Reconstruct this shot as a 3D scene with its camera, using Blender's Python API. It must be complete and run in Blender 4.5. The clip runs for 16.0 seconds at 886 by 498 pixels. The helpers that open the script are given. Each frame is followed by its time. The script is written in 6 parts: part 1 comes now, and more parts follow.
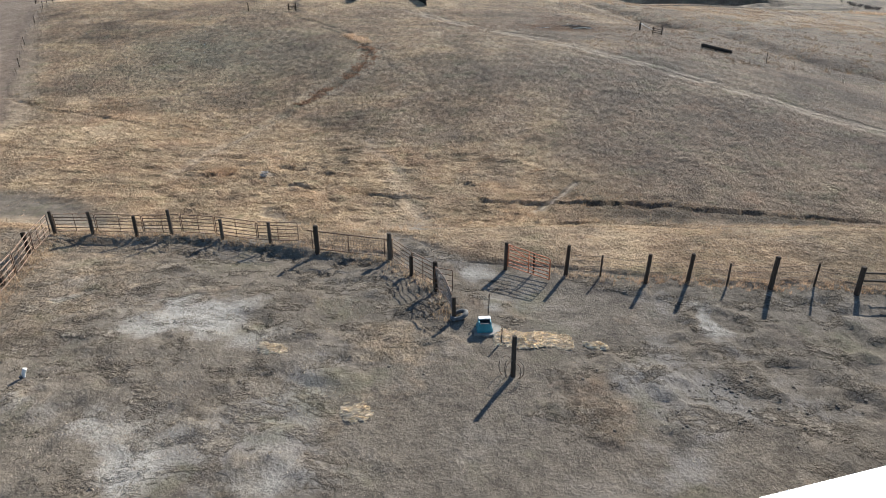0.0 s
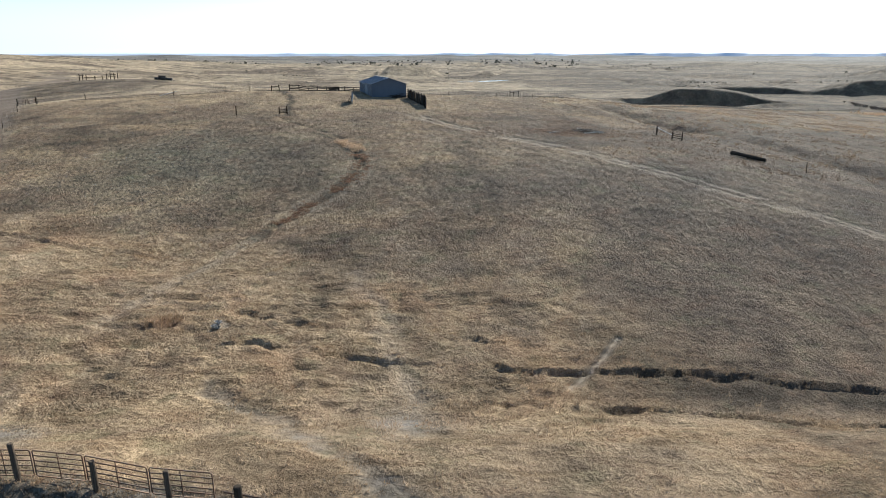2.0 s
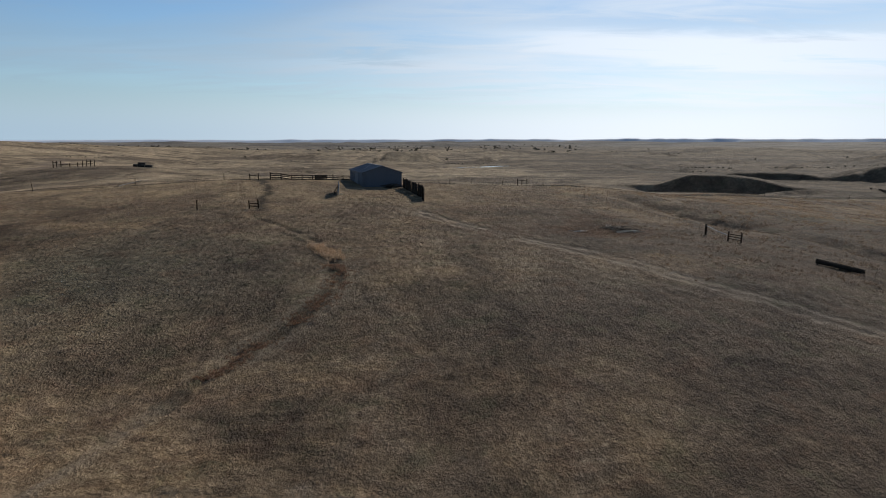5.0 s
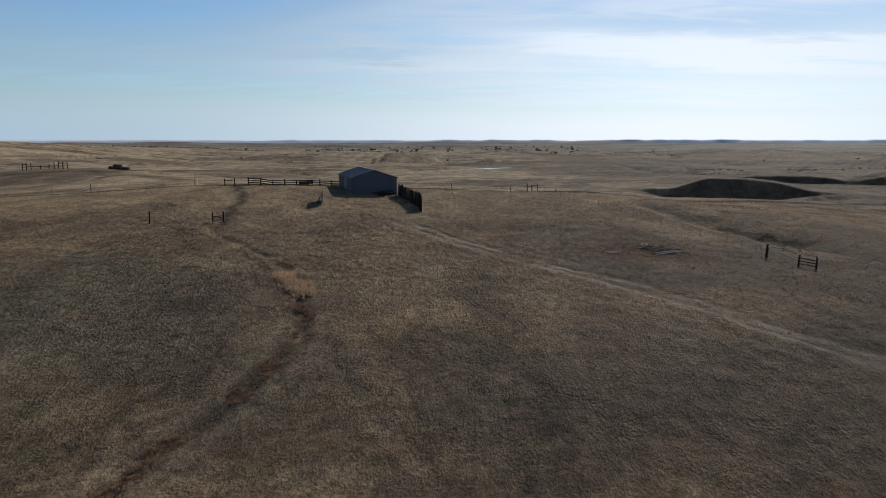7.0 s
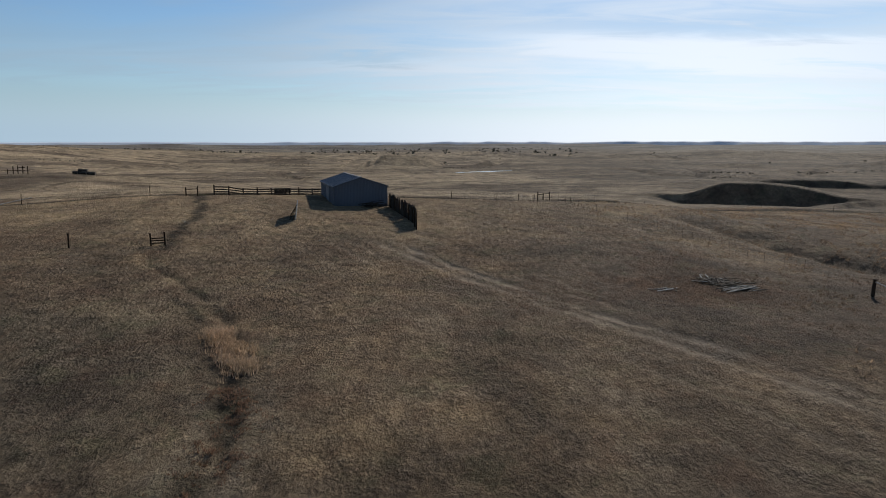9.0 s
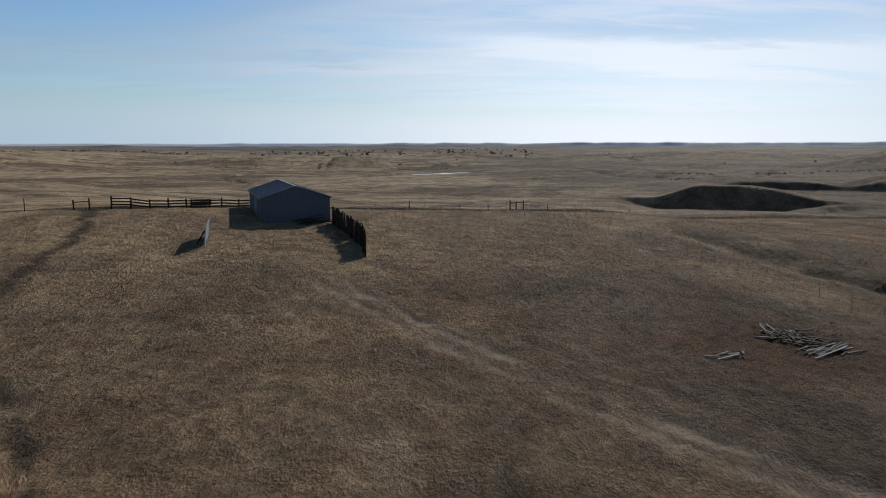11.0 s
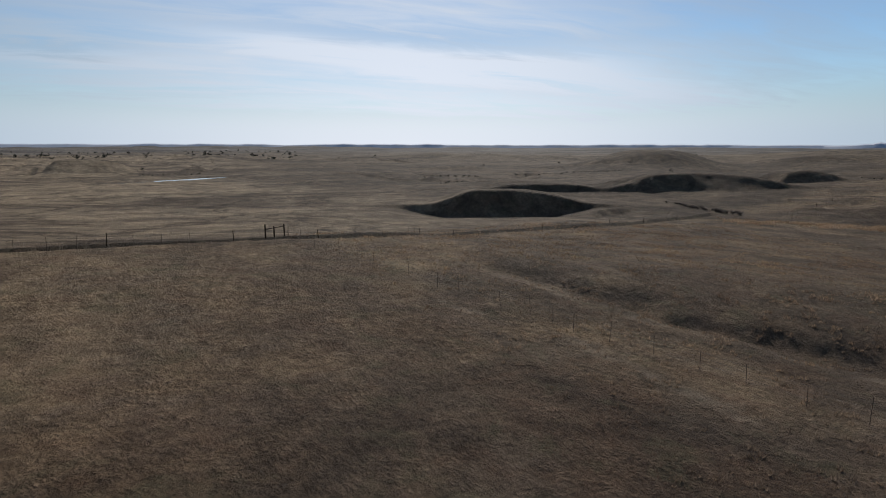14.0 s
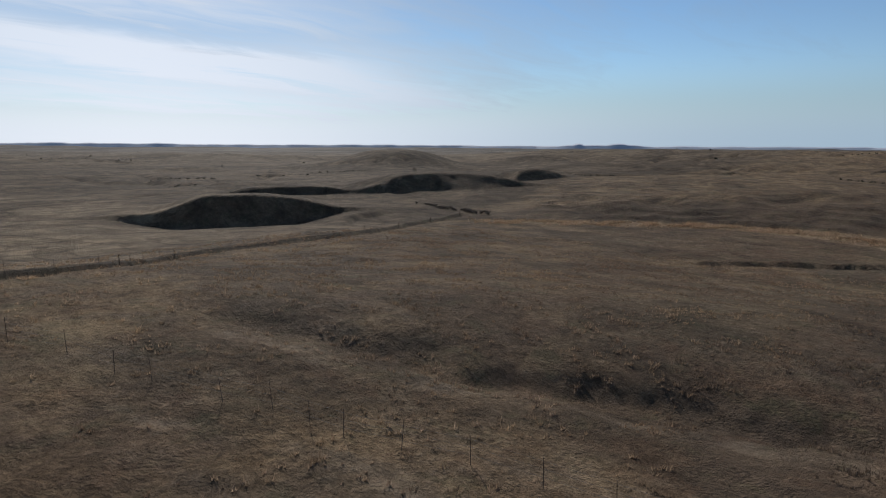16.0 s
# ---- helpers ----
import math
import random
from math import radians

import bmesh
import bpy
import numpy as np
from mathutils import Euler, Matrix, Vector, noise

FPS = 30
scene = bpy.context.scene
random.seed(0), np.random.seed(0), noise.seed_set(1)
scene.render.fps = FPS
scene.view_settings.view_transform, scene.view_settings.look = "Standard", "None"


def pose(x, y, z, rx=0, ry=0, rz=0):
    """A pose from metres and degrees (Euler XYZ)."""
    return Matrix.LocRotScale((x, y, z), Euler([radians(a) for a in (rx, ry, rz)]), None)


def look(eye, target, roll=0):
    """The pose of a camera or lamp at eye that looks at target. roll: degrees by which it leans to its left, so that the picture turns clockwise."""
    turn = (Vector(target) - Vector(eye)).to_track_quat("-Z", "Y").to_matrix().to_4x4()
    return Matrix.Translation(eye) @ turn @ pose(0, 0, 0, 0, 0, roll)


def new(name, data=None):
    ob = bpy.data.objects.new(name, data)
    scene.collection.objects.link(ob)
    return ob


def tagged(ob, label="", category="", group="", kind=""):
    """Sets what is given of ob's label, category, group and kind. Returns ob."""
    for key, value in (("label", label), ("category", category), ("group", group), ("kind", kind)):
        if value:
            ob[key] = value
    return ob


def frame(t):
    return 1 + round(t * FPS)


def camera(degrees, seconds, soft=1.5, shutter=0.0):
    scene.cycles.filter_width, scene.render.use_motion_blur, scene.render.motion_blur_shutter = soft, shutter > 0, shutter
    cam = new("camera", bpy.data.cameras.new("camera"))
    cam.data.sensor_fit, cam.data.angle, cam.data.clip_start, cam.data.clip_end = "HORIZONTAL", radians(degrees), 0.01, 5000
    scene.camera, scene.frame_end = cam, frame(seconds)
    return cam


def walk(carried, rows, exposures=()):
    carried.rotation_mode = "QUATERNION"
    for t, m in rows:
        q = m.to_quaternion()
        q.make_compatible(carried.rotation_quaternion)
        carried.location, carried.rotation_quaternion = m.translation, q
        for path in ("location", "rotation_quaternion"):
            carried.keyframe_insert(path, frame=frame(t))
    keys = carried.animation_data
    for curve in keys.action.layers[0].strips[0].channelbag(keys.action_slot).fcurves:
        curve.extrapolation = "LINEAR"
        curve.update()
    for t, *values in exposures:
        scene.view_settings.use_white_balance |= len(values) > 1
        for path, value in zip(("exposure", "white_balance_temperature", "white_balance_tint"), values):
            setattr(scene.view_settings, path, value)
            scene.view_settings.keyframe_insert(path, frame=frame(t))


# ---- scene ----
cam = camera(68.9, 16.0, soft=1.0)
PATH = [
    (0, (-0.108, -0.407, 18.124), (-0.112, 1.41, 17.288), 0.0),
    (0.5, (-0.176, 3.009, 18.096), (-0.179, 4.826, 17.26), -0.0),
    (1, (-0.257, 6.486, 18.124), (-0.26, 8.318, 17.322), -0.0),
    (1.5, (-0.315, 9.979, 18.101), (-0.318, 11.856, 17.412), -0.0),
    (2, (-0.378, 13.479, 18.099), (-0.381, 15.394, 17.523), -0.0),
    (2.5, (-0.438, 16.98, 18.12), (-0.441, 18.927, 17.66), -0.0),
    (3, (-0.504, 20.584, 18.046), (-0.505, 22.553, 17.697), -0.0),
    (3.5, (-0.557, 24.167, 17.953), (-0.559, 26.139, 17.618), -0.0),
    (4, (-0.614, 27.761, 17.897), (-0.616, 29.733, 17.565), -0.1),
    (6.5, (-0.676, 47.79, 17.94), (-0.677, 49.763, 17.611), 0.0),
    (7, (-0.708, 52.134, 17.93), (-0.711, 54.107, 17.602), 0.0),
    (7.5, (-0.742, 56.572, 17.924), (-0.744, 58.545, 17.597), -0.0),
    (8, (-0.805, 61.084, 17.93), (-0.807, 63.058, 17.605), -0.0),
    (10.5, (-1.395, 84.682, 17.842), (-1.307, 86.654, 17.522), -0.1),
    (11, (-1.175, 89.487, 17.815), (-1.032, 91.456, 17.496), -0.1),
    (11.5, (-0.832, 94.293, 17.803), (-0.623, 96.257, 17.485), -0.1),
    (12, (-0.272, 99.005, 17.81), (0.03, 100.956, 17.492), -0.0),
    (12.5, (0.615, 103.597, 17.873), (1.046, 105.524, 17.556), 0.0),
    (13, (1.882, 108.16, 17.94), (2.444, 110.053, 17.623), -0.0),
    (13.5, (3.395, 112.584, 17.994), (4.086, 114.433, 17.677), 0.1),
    (14, (5.111, 116.713, 18.004), (5.933, 118.509, 17.69), 0.1),
    (14.5, (7.111, 120.681, 17.992), (8.072, 122.407, 17.679), 0.1),
    (15, (9.455, 124.474, 17.926), (10.573, 126.102, 17.612), 0.2),
    (15.5, (12.045, 127.872, 17.869), (13.327, 129.375, 17.556), 0.2),
    (16, (14.875, 130.907, 17.817), (16.315, 132.26, 17.505), 0.3),
]
EXPOSURES = [(0.0, 2.4, 6150, 8), (0.5, 2.69, 6100, 7), (1.0, 2.73, 6050, 6), (1.6, 2.6, 5950, 4), (2.0, 2.1, 6050, 5), (2.5, 1.53, 6200, 8), (3.0, 0.93, 6350, 10), (3.5, 0.83, 6400, 10), (8.0, 0.83, 6400, 10), (11.5, 0.75, 6400, 11), (13.5, 0.58, 6350, 12), (16.0, 0.63, 6350, 12)]
walk(cam, [(t, look(eye, target, roll)) for t, eye, target, roll in PATH], EXPOSURES)

# ---- sky and sun ----
SUN_AZ, SUN_EL = 30.0, 29.5          # clockwise from +y; above the horizon
world = bpy.data.worlds.new("sky")
scene.world = world
world.use_nodes = True
wn, wl = world.node_tree.nodes, world.node_tree.links
wn.clear()


def wnode(kind, **inputs):
    n = wn.new(kind)
    for k, v in inputs.items():
        n.inputs[k].default_value = v
    return n


def wmath(op, a, b=None):
    n = wn.new("ShaderNodeMath")
    n.operation = op
    for i, v in enumerate((a, b)):
        if v is None:
            continue
        if isinstance(v, (int, float)):
            n.inputs[i].default_value = v
        else:
            wl.new(v, n.inputs[i])
    return n.outputs[0]


sky = wn.new("ShaderNodeTexSky")
sky.sky_type = "NISHITA"
sky.sun_disc = False
sky.sun_elevation, sky.sun_rotation = radians(SUN_EL), radians(SUN_AZ)
sky.altitude, sky.air_density, sky.dust_density, sky.ozone_density = 1200, 1.15, 0.0, 2.2
co = wn.new("ShaderNodeTexCoord")
sep = wn.new("ShaderNodeSeparateXYZ")
wl.new(co.outputs["Generated"], sep.inputs[0])
lift = wmath("ADD", wmath("MAXIMUM", sep.outputs[2], 0.0), 0.10)
comb = wn.new("ShaderNodeCombineXYZ")
wl.new(wmath("DIVIDE", sep.outputs[0], lift), comb.inputs[0])
wl.new(wmath("DIVIDE", sep.outputs[1], lift), comb.inputs[1])
turn = wnode("ShaderNodeMapping", Rotation=(0, 0, radians(24)), Scale=(0.42, 1.15, 1.0))
wl.new(comb.outputs[0], turn.inputs[0])
veil = wnode("ShaderNodeTexNoise", Scale=0.75, Detail=7.0, Roughness=0.56, Distortion=0.5)
wl.new(turn.outputs[0], veil.inputs["Vector"])
wisp = wnode("ShaderNodeTexNoise", Scale=2.6, Detail=8.0, Roughness=0.62, Distortion=0.9)
wl.new(turn.outputs[0], wisp.inputs["Vector"])
toward = wmath("ADD", wmath("MULTIPLY", sep.outputs[0], math.sin(radians(22))), wmath("MULTIPLY", sep.outputs[1], math.cos(radians(22))))
# degrees round from +y and up from the horizon, with the cloud edges stirred by the noise
bearing = wmath("MULTIPLY", wmath("ARCTAN2", sep.outputs[0], sep.outputs[1]), 180 / math.pi)
height = wmath("MULTIPLY", wmath("ARCSINE", sep.outputs[2]), 180 / math.pi)
stir = wmath("ADD", wmath("MULTIPLY", wmath("SUBTRACT", wisp.outputs[0], 0.5), 3.4), wmath("MULTIPLY", wmath("SUBTRACT", veil.outputs[0], 0.5), 3.0))
hi = wmath("ADD", height, stir)


def wsmooth(v, a, b):
    n = wn.new("ShaderNodeMapRange")
    n.interpolation_type = "SMOOTHSTEP"
    wl.new(v, n.inputs["Value"])
    n.inputs["From Min"].default_value, n.inputs["From Max"].default_value = a, b
    return n.outputs[0]


def streak(az, el, w, h, slope, amount):
    """One long soft band of cloud: where it lies, half its length and thickness, its tilt and its weight."""
    u = wmath("SUBTRACT", bearing, az)
    v = wmath("DIVIDE", wmath("SUBTRACT", wmath("SUBTRACT", hi, el), wmath("MULTIPLY", u, slope)), h)
    u = wmath("DIVIDE", u, w)
    g = wmath("EXPONENT", wmath("MULTIPLY", wmath("ADD", wmath("MULTIPLY", u, u), wmath("MULTIPLY", v, v)), -1.0))
    return wmath("MULTIPLY", g, amount)


# high veil: clear above the western sky, thick round the sun, clear again past it
left = wmath("SUBTRACT", 1.0, wmath("MULTIPLY", wsmooth(wmath("SUBTRACT", hi, wmath("MULTIPLY", wsmooth(bearing, -30, 4), 5.0)), 6.6, 9.6), wsmooth(wmath("MULTIPLY", bearing, -1.0), -12, 16)))
right = wmath("SUBTRACT", 1.0, wsmooth(wmath("ADD", bearing, wmath("MULTIPLY", hi, 1.6)), 46, 84))
amount = wmath("ADD", 0.06, wmath("MULTIPLY", wmath("MULTIPLY", left, right), wmath("ADD", 0.40, wmath("MULTIPLY", wsmooth(toward, 0.70, 1.0), 0.22))))
for band in ((14, 8.1, 9, 0.75, -0.06, 0.34), (27, 6.6, 16, 1.3, 0.02, 0.36), (40, 5.2, 12, 0.9, -0.12, 0.26), (24, 3.6, 24, 1.3, -0.02, 0.22), (-8, 6.6, 16, 0.8, 0.03, 0.16),
             (24, 9.3, 16, 0.7, -0.03, -0.22), (34, 7.9, 12, 0.6, -0.08, -0.16), (4, 4.1, 16, 0.35, 0.0, -0.12), (-6, 7.6, 5, 0.5, 0.02, -0.22), (-16, 3.3, 10, 0.4, 0.0, -0.10), (-26, 6.8, 9, 0.5, 0.02, 0.10)):
    amount = wmath("ADD", amount, streak(*band))
grainy = wmath("ADD", wmath("MULTIPLY", wmath("SUBTRACT", wisp.outputs[0], 0.5), 1.0), wmath("MULTIPLY", wmath("SUBTRACT", veil.outputs[0], 0.5), 0.9))
low = wmath("MULTIPLY", wmath("SUBTRACT", 1.0, wsmooth(height, 0.5, 7.5)), 0.95)
cover = wn.new("ShaderNodeClamp")
wl.new(wmath("MAXIMUM", wmath("ADD", amount, grainy), low), cover.inputs[0])
cover.inputs[1].default_value, cover.inputs[2].default_value = 0.0, 0.96
mix = wn.new("ShaderNodeMixRGB")
wl.new(cover.outputs[0], mix.inputs[0])
clear = wn.new("ShaderNodeMixRGB")
clear.blend_type = "MULTIPLY"
clear.inputs[0].default_value = 1.0
wl.new(sky.outputs[0], clear.inputs[1])
clear.inputs[2].default_value = (0.80, 0.90, 0.99, 1.0)
wl.new(clear.outputs[0], mix.inputs[1])
dense = wmath("ADD", 0.80, wmath("MULTIPLY", wsmooth(wmath("MAXIMUM", amount, low), 0.25, 1.0), 0.26))
glow = wmath("MULTIPLY", dense, wmath("ADD", 6.0, wmath("MULTIPLY", wmath("POWER", wmath("MAXIMUM", toward, 0.0), 6.0), 4.2)))
cloud = wn.new("ShaderNodeMixRGB")
cloud.blend_type = "MULTIPLY"
cloud.inputs[0].default_value = 1.0
tone = wn.new("ShaderNodeMixRGB")
tone.inputs[1].default_value, tone.inputs[2].default_value = (0.60, 0.83, 1.04, 1.0), (0.85, 0.91, 0.99, 1.0)
wl.new(wmath("POWER", wmath("MAXIMUM", toward, 0.0), 4.0), tone.inputs[0])
wl.new(tone.outputs[0], cloud.inputs[1])
wl.new(glow, cloud.inputs[2])
wl.new(cloud.outputs[0], mix.inputs[2])
bg = wnode("ShaderNodeBackground", Strength=0.055)
wl.new(mix.outputs[0], bg.inputs[0])
wout = wn.new("ShaderNodeOutputWorld")
wl.new(bg.outputs[0], wout.inputs[0])

sun_way = Vector((math.sin(radians(SUN_AZ)) * math.cos(radians(SUN_EL)), math.cos(radians(SUN_AZ)) * math.cos(radians(SUN_EL)), math.sin(radians(SUN_EL))))
sun = new("sun", bpy.data.lights.new("sun", "SUN"))
sun.data.energy, sun.data.angle, sun.data.color = 4.8, radians(0.6), (1.0, 0.93, 0.83)
sun.matrix_world = look(sun_way * 200, (0, 0, 0))

# ---- materials ----


class Mat:
    """A small helper round one node material."""

    def __init__(self, name, rough=0.8, metal=0.0, spec=0.3):
        self.m = bpy.data.materials.new(name)
        self.m.use_nodes = True
        self.n, self.l = self.m.node_tree.nodes, self.m.node_tree.links
        self.b = self.n["Principled BSDF"]
        self.b.inputs["Roughness"].default_value = rough
        self.b.inputs["Metallic"].default_value = metal
        self.b.inputs["Specular IOR Level"].default_value = spec
        self.b.inputs["Diffuse Roughness"].default_value = 0.6 if rough > 0.8 else 0.3
        self.co = self.n.new("ShaderNodeTexCoord").outputs["Object"]

    def vec(self, scale, rot=(0, 0, 0)):
        n = self.n.new("ShaderNodeMapping")
        n.inputs["Scale"].default_value = scale
        n.inputs["Rotation"].default_value = rot
        self.l.new(self.co, n.inputs[0])
        return n.outputs[0]

    def noise(self, scale, detail=4.0, rough=0.55, vec=None, dist=0.0):
        n = self.n.new("ShaderNodeTexNoise")
        n.inputs["Scale"].default_value, n.inputs["Detail"].default_value = scale, detail
        n.inputs["Roughness"].default_value, n.inputs["Distortion"].default_value = rough, dist
        self.l.new(vec or self.co, n.inputs["Vector"])
        return n.outputs[0]

    def ramp(self, fac, *stops):
        n = self.n.new("ShaderNodeValToRGB")
        e = n.color_ramp.elements
        while len(e) < len(stops):
            e.new(0.5)
        for el, (p, c) in zip(e, stops):
            el.position = p
            el.color = (c, c, c, 1) if isinstance(c, (int, float)) else (*c, 1)
        self.l.new(fac, n.inputs[0])
        return n.outputs[0]

    def mix(self, fac, a, b, mode="MIX"):
        n = self.n.new("ShaderNodeMixRGB")
        n.blend_type = mode
        for i, v in enumerate((fac, a, b)):
            if isinstance(v, (int, float)):
                n.inputs[i].default_value = v if i == 0 else (v, v, v, 1)
            elif isinstance(v, tuple):
                n.inputs[i].default_value = (*v, 1)
            else:
                self.l.new(v, n.inputs[i])
        return n.outputs[0]

    def math(self, op, a, b=0.0):
        n = self.n.new("ShaderNodeMath")
        n.operation = op
        for i, v in enumerate((a, b)):
            if isinstance(v, (int, float)):
                n.inputs[i].default_value = v
            else:
                self.l.new(v, n.inputs[i])
        return n.outputs[0]

    def knobs(self, scale, wob, stretch):
        """Rounded tufts of uneven size: 1 on their tops, 0 between them."""
        w = self.n.new("ShaderNodeTexNoise")
        w.inputs["Scale"].default_value, w.inputs["Detail"].default_value = scale * 0.7, 4.0
        self.l.new(self.co, w.inputs["Vector"])
        s = self.n.new("ShaderNodeVectorMath")
        s.operation = "SCALE"
        self.l.new(w.outputs["Color"], s.inputs[0])
        s.inputs["Scale"].default_value = 3.0 * wob / scale
        a = self.n.new("ShaderNodeVectorMath")
        self.l.new(self.vec((stretch[0], stretch[1], 0.0)), a.inputs[0])
        self.l.new(s.outputs[0], a.inputs[1])
        v = self.n.new("ShaderNodeTexVoronoi")
        v.feature, v.voronoi_dimensions = "SMOOTH_F1", "2D"
        v.inputs["Scale"].default_value, v.inputs["Smoothness"].default_value = scale, 0.35
        self.l.new(a.outputs[0], v.inputs["Vector"])
        return self.ramp(v.outputs["Distance"], (0.0, 1.0), (0.75, 0.0))

    def attr(self, name):
        n = self.n.new("ShaderNodeAttribute")
        n.attribute_name = name
        return n.outputs["Fac"]

    def random(self):
        return self.n.new("ShaderNodeObjectInfo").outputs["Random"]

    def island(self):
        return self.n.new("ShaderNodeNewGeometry").outputs["Random Per Island"]

    def color(self, out):
        self.l.new(out, self.b.inputs["Base Color"])

    def rough(self, out):
        self.l.new(out, self.b.inputs["Roughness"])

    def bump(self, height, strength=0.4, distance=0.05):
        n = self.n.new("ShaderNodeBump")
        n.inputs["Strength"].default_value, n.inputs["Distance"].default_value = strength, distance
        self.l.new(height, n.inputs["Height"])
        self.l.new(n.outputs[0], self.b.inputs["Normal"])


def pasture_colour(m):
    """Grazed prairie: tan and grey-brown grass with rusty and dark drifts, at several scales."""
    big = m.noise(0.035, 6, 0.62, dist=0.6)
    mid = m.noise(0.22, 7, 0.66, dist=0.5)
    fine = m.noise(1.7, 7, 0.68)
    dry = m.mix(m.ramp(fine, (0.36, 0.0), (0.64, 1.0)), (0.150, 0.104, 0.064), (0.300, 0.210, 0.132))
    grey = m.mix(m.ramp(fine, (0.36, 0.0), (0.64, 1.0)), (0.130, 0.096, 0.068), (0.245, 0.182, 0.130))
    col = m.mix(m.ramp(mid, (0.40, 0.0), (0.60, 1.0)), grey, dry)
    rust = m.mix(m.ramp(fine, (0.35, 0.0), (0.65, 1.0)), (0.092, 0.054, 0.035), (0.190, 0.114, 0.073))
    col = m.mix(m.math("MULTIPLY", m.ramp(big, (0.48, 0.0), (0.60, 1.0)), 0.35), col, rust)
    drift = m.noise(0.075, 6, 0.66, m.vec((0.7, 1.25, 1.0), (0, 0, 0.3)), 0.8)
    col = m.mix(m.math("MULTIPLY", m.ramp(drift, (0.53, 0.0), (0.62, 1.0)), 0.65), col, (0.085, 0.063, 0.045))
    col = m.mix(m.math("MULTIPLY", m.ramp(drift, (0.36, 1.0), (0.46, 0.0)), 0.6), col, (0.315, 0.230, 0.140))
    return col, rust, big, mid, fine


def straw_colour(m, big, fine):
    yellow = m.mix(m.ramp(fine, (0.33, 0.0), (0.66, 1.0)), (0.182, 0.126, 0.080), (0.338, 0.248, 0.162))
    yellow = m.mix(m.math("MULTIPLY", m.ramp(m.noise(0.11, 5, 0.6), (0.49, 0.0), (0.63, 1.0)), 0.6), yellow, (0.272, 0.170, 0.106))
    yellow = m.mix(m.math("MULTIPLY", m.ramp(m.noise(0.075, 4, 0.55, m.vec((0.7, 1.2, 1.0), (0, 0, 0.4)), 0.6), (0.50, 0.0), (0.60, 1.0)), 0.45), yellow, (0.335, 0.252, 0.178))
    row = m.noise(0.55, 7, 0.66, m.vec((0.28, 1.25, 1.0), (0, 0, 0.12)), 0.2)
    yellow = m.mix(m.math("MULTIPLY", m.ramp(row, (0.53, 0.0), (0.62, 1.0)), 0.6), yellow, (0.135, 0.090, 0.052))
    return m.mix(m.math("MULTIPLY", m.ramp(m.noise(0.3, 5, 0.6), (0.56, 0.0), (0.68, 1.0)), 0.5), yellow, (0.150, 0.115, 0.075))


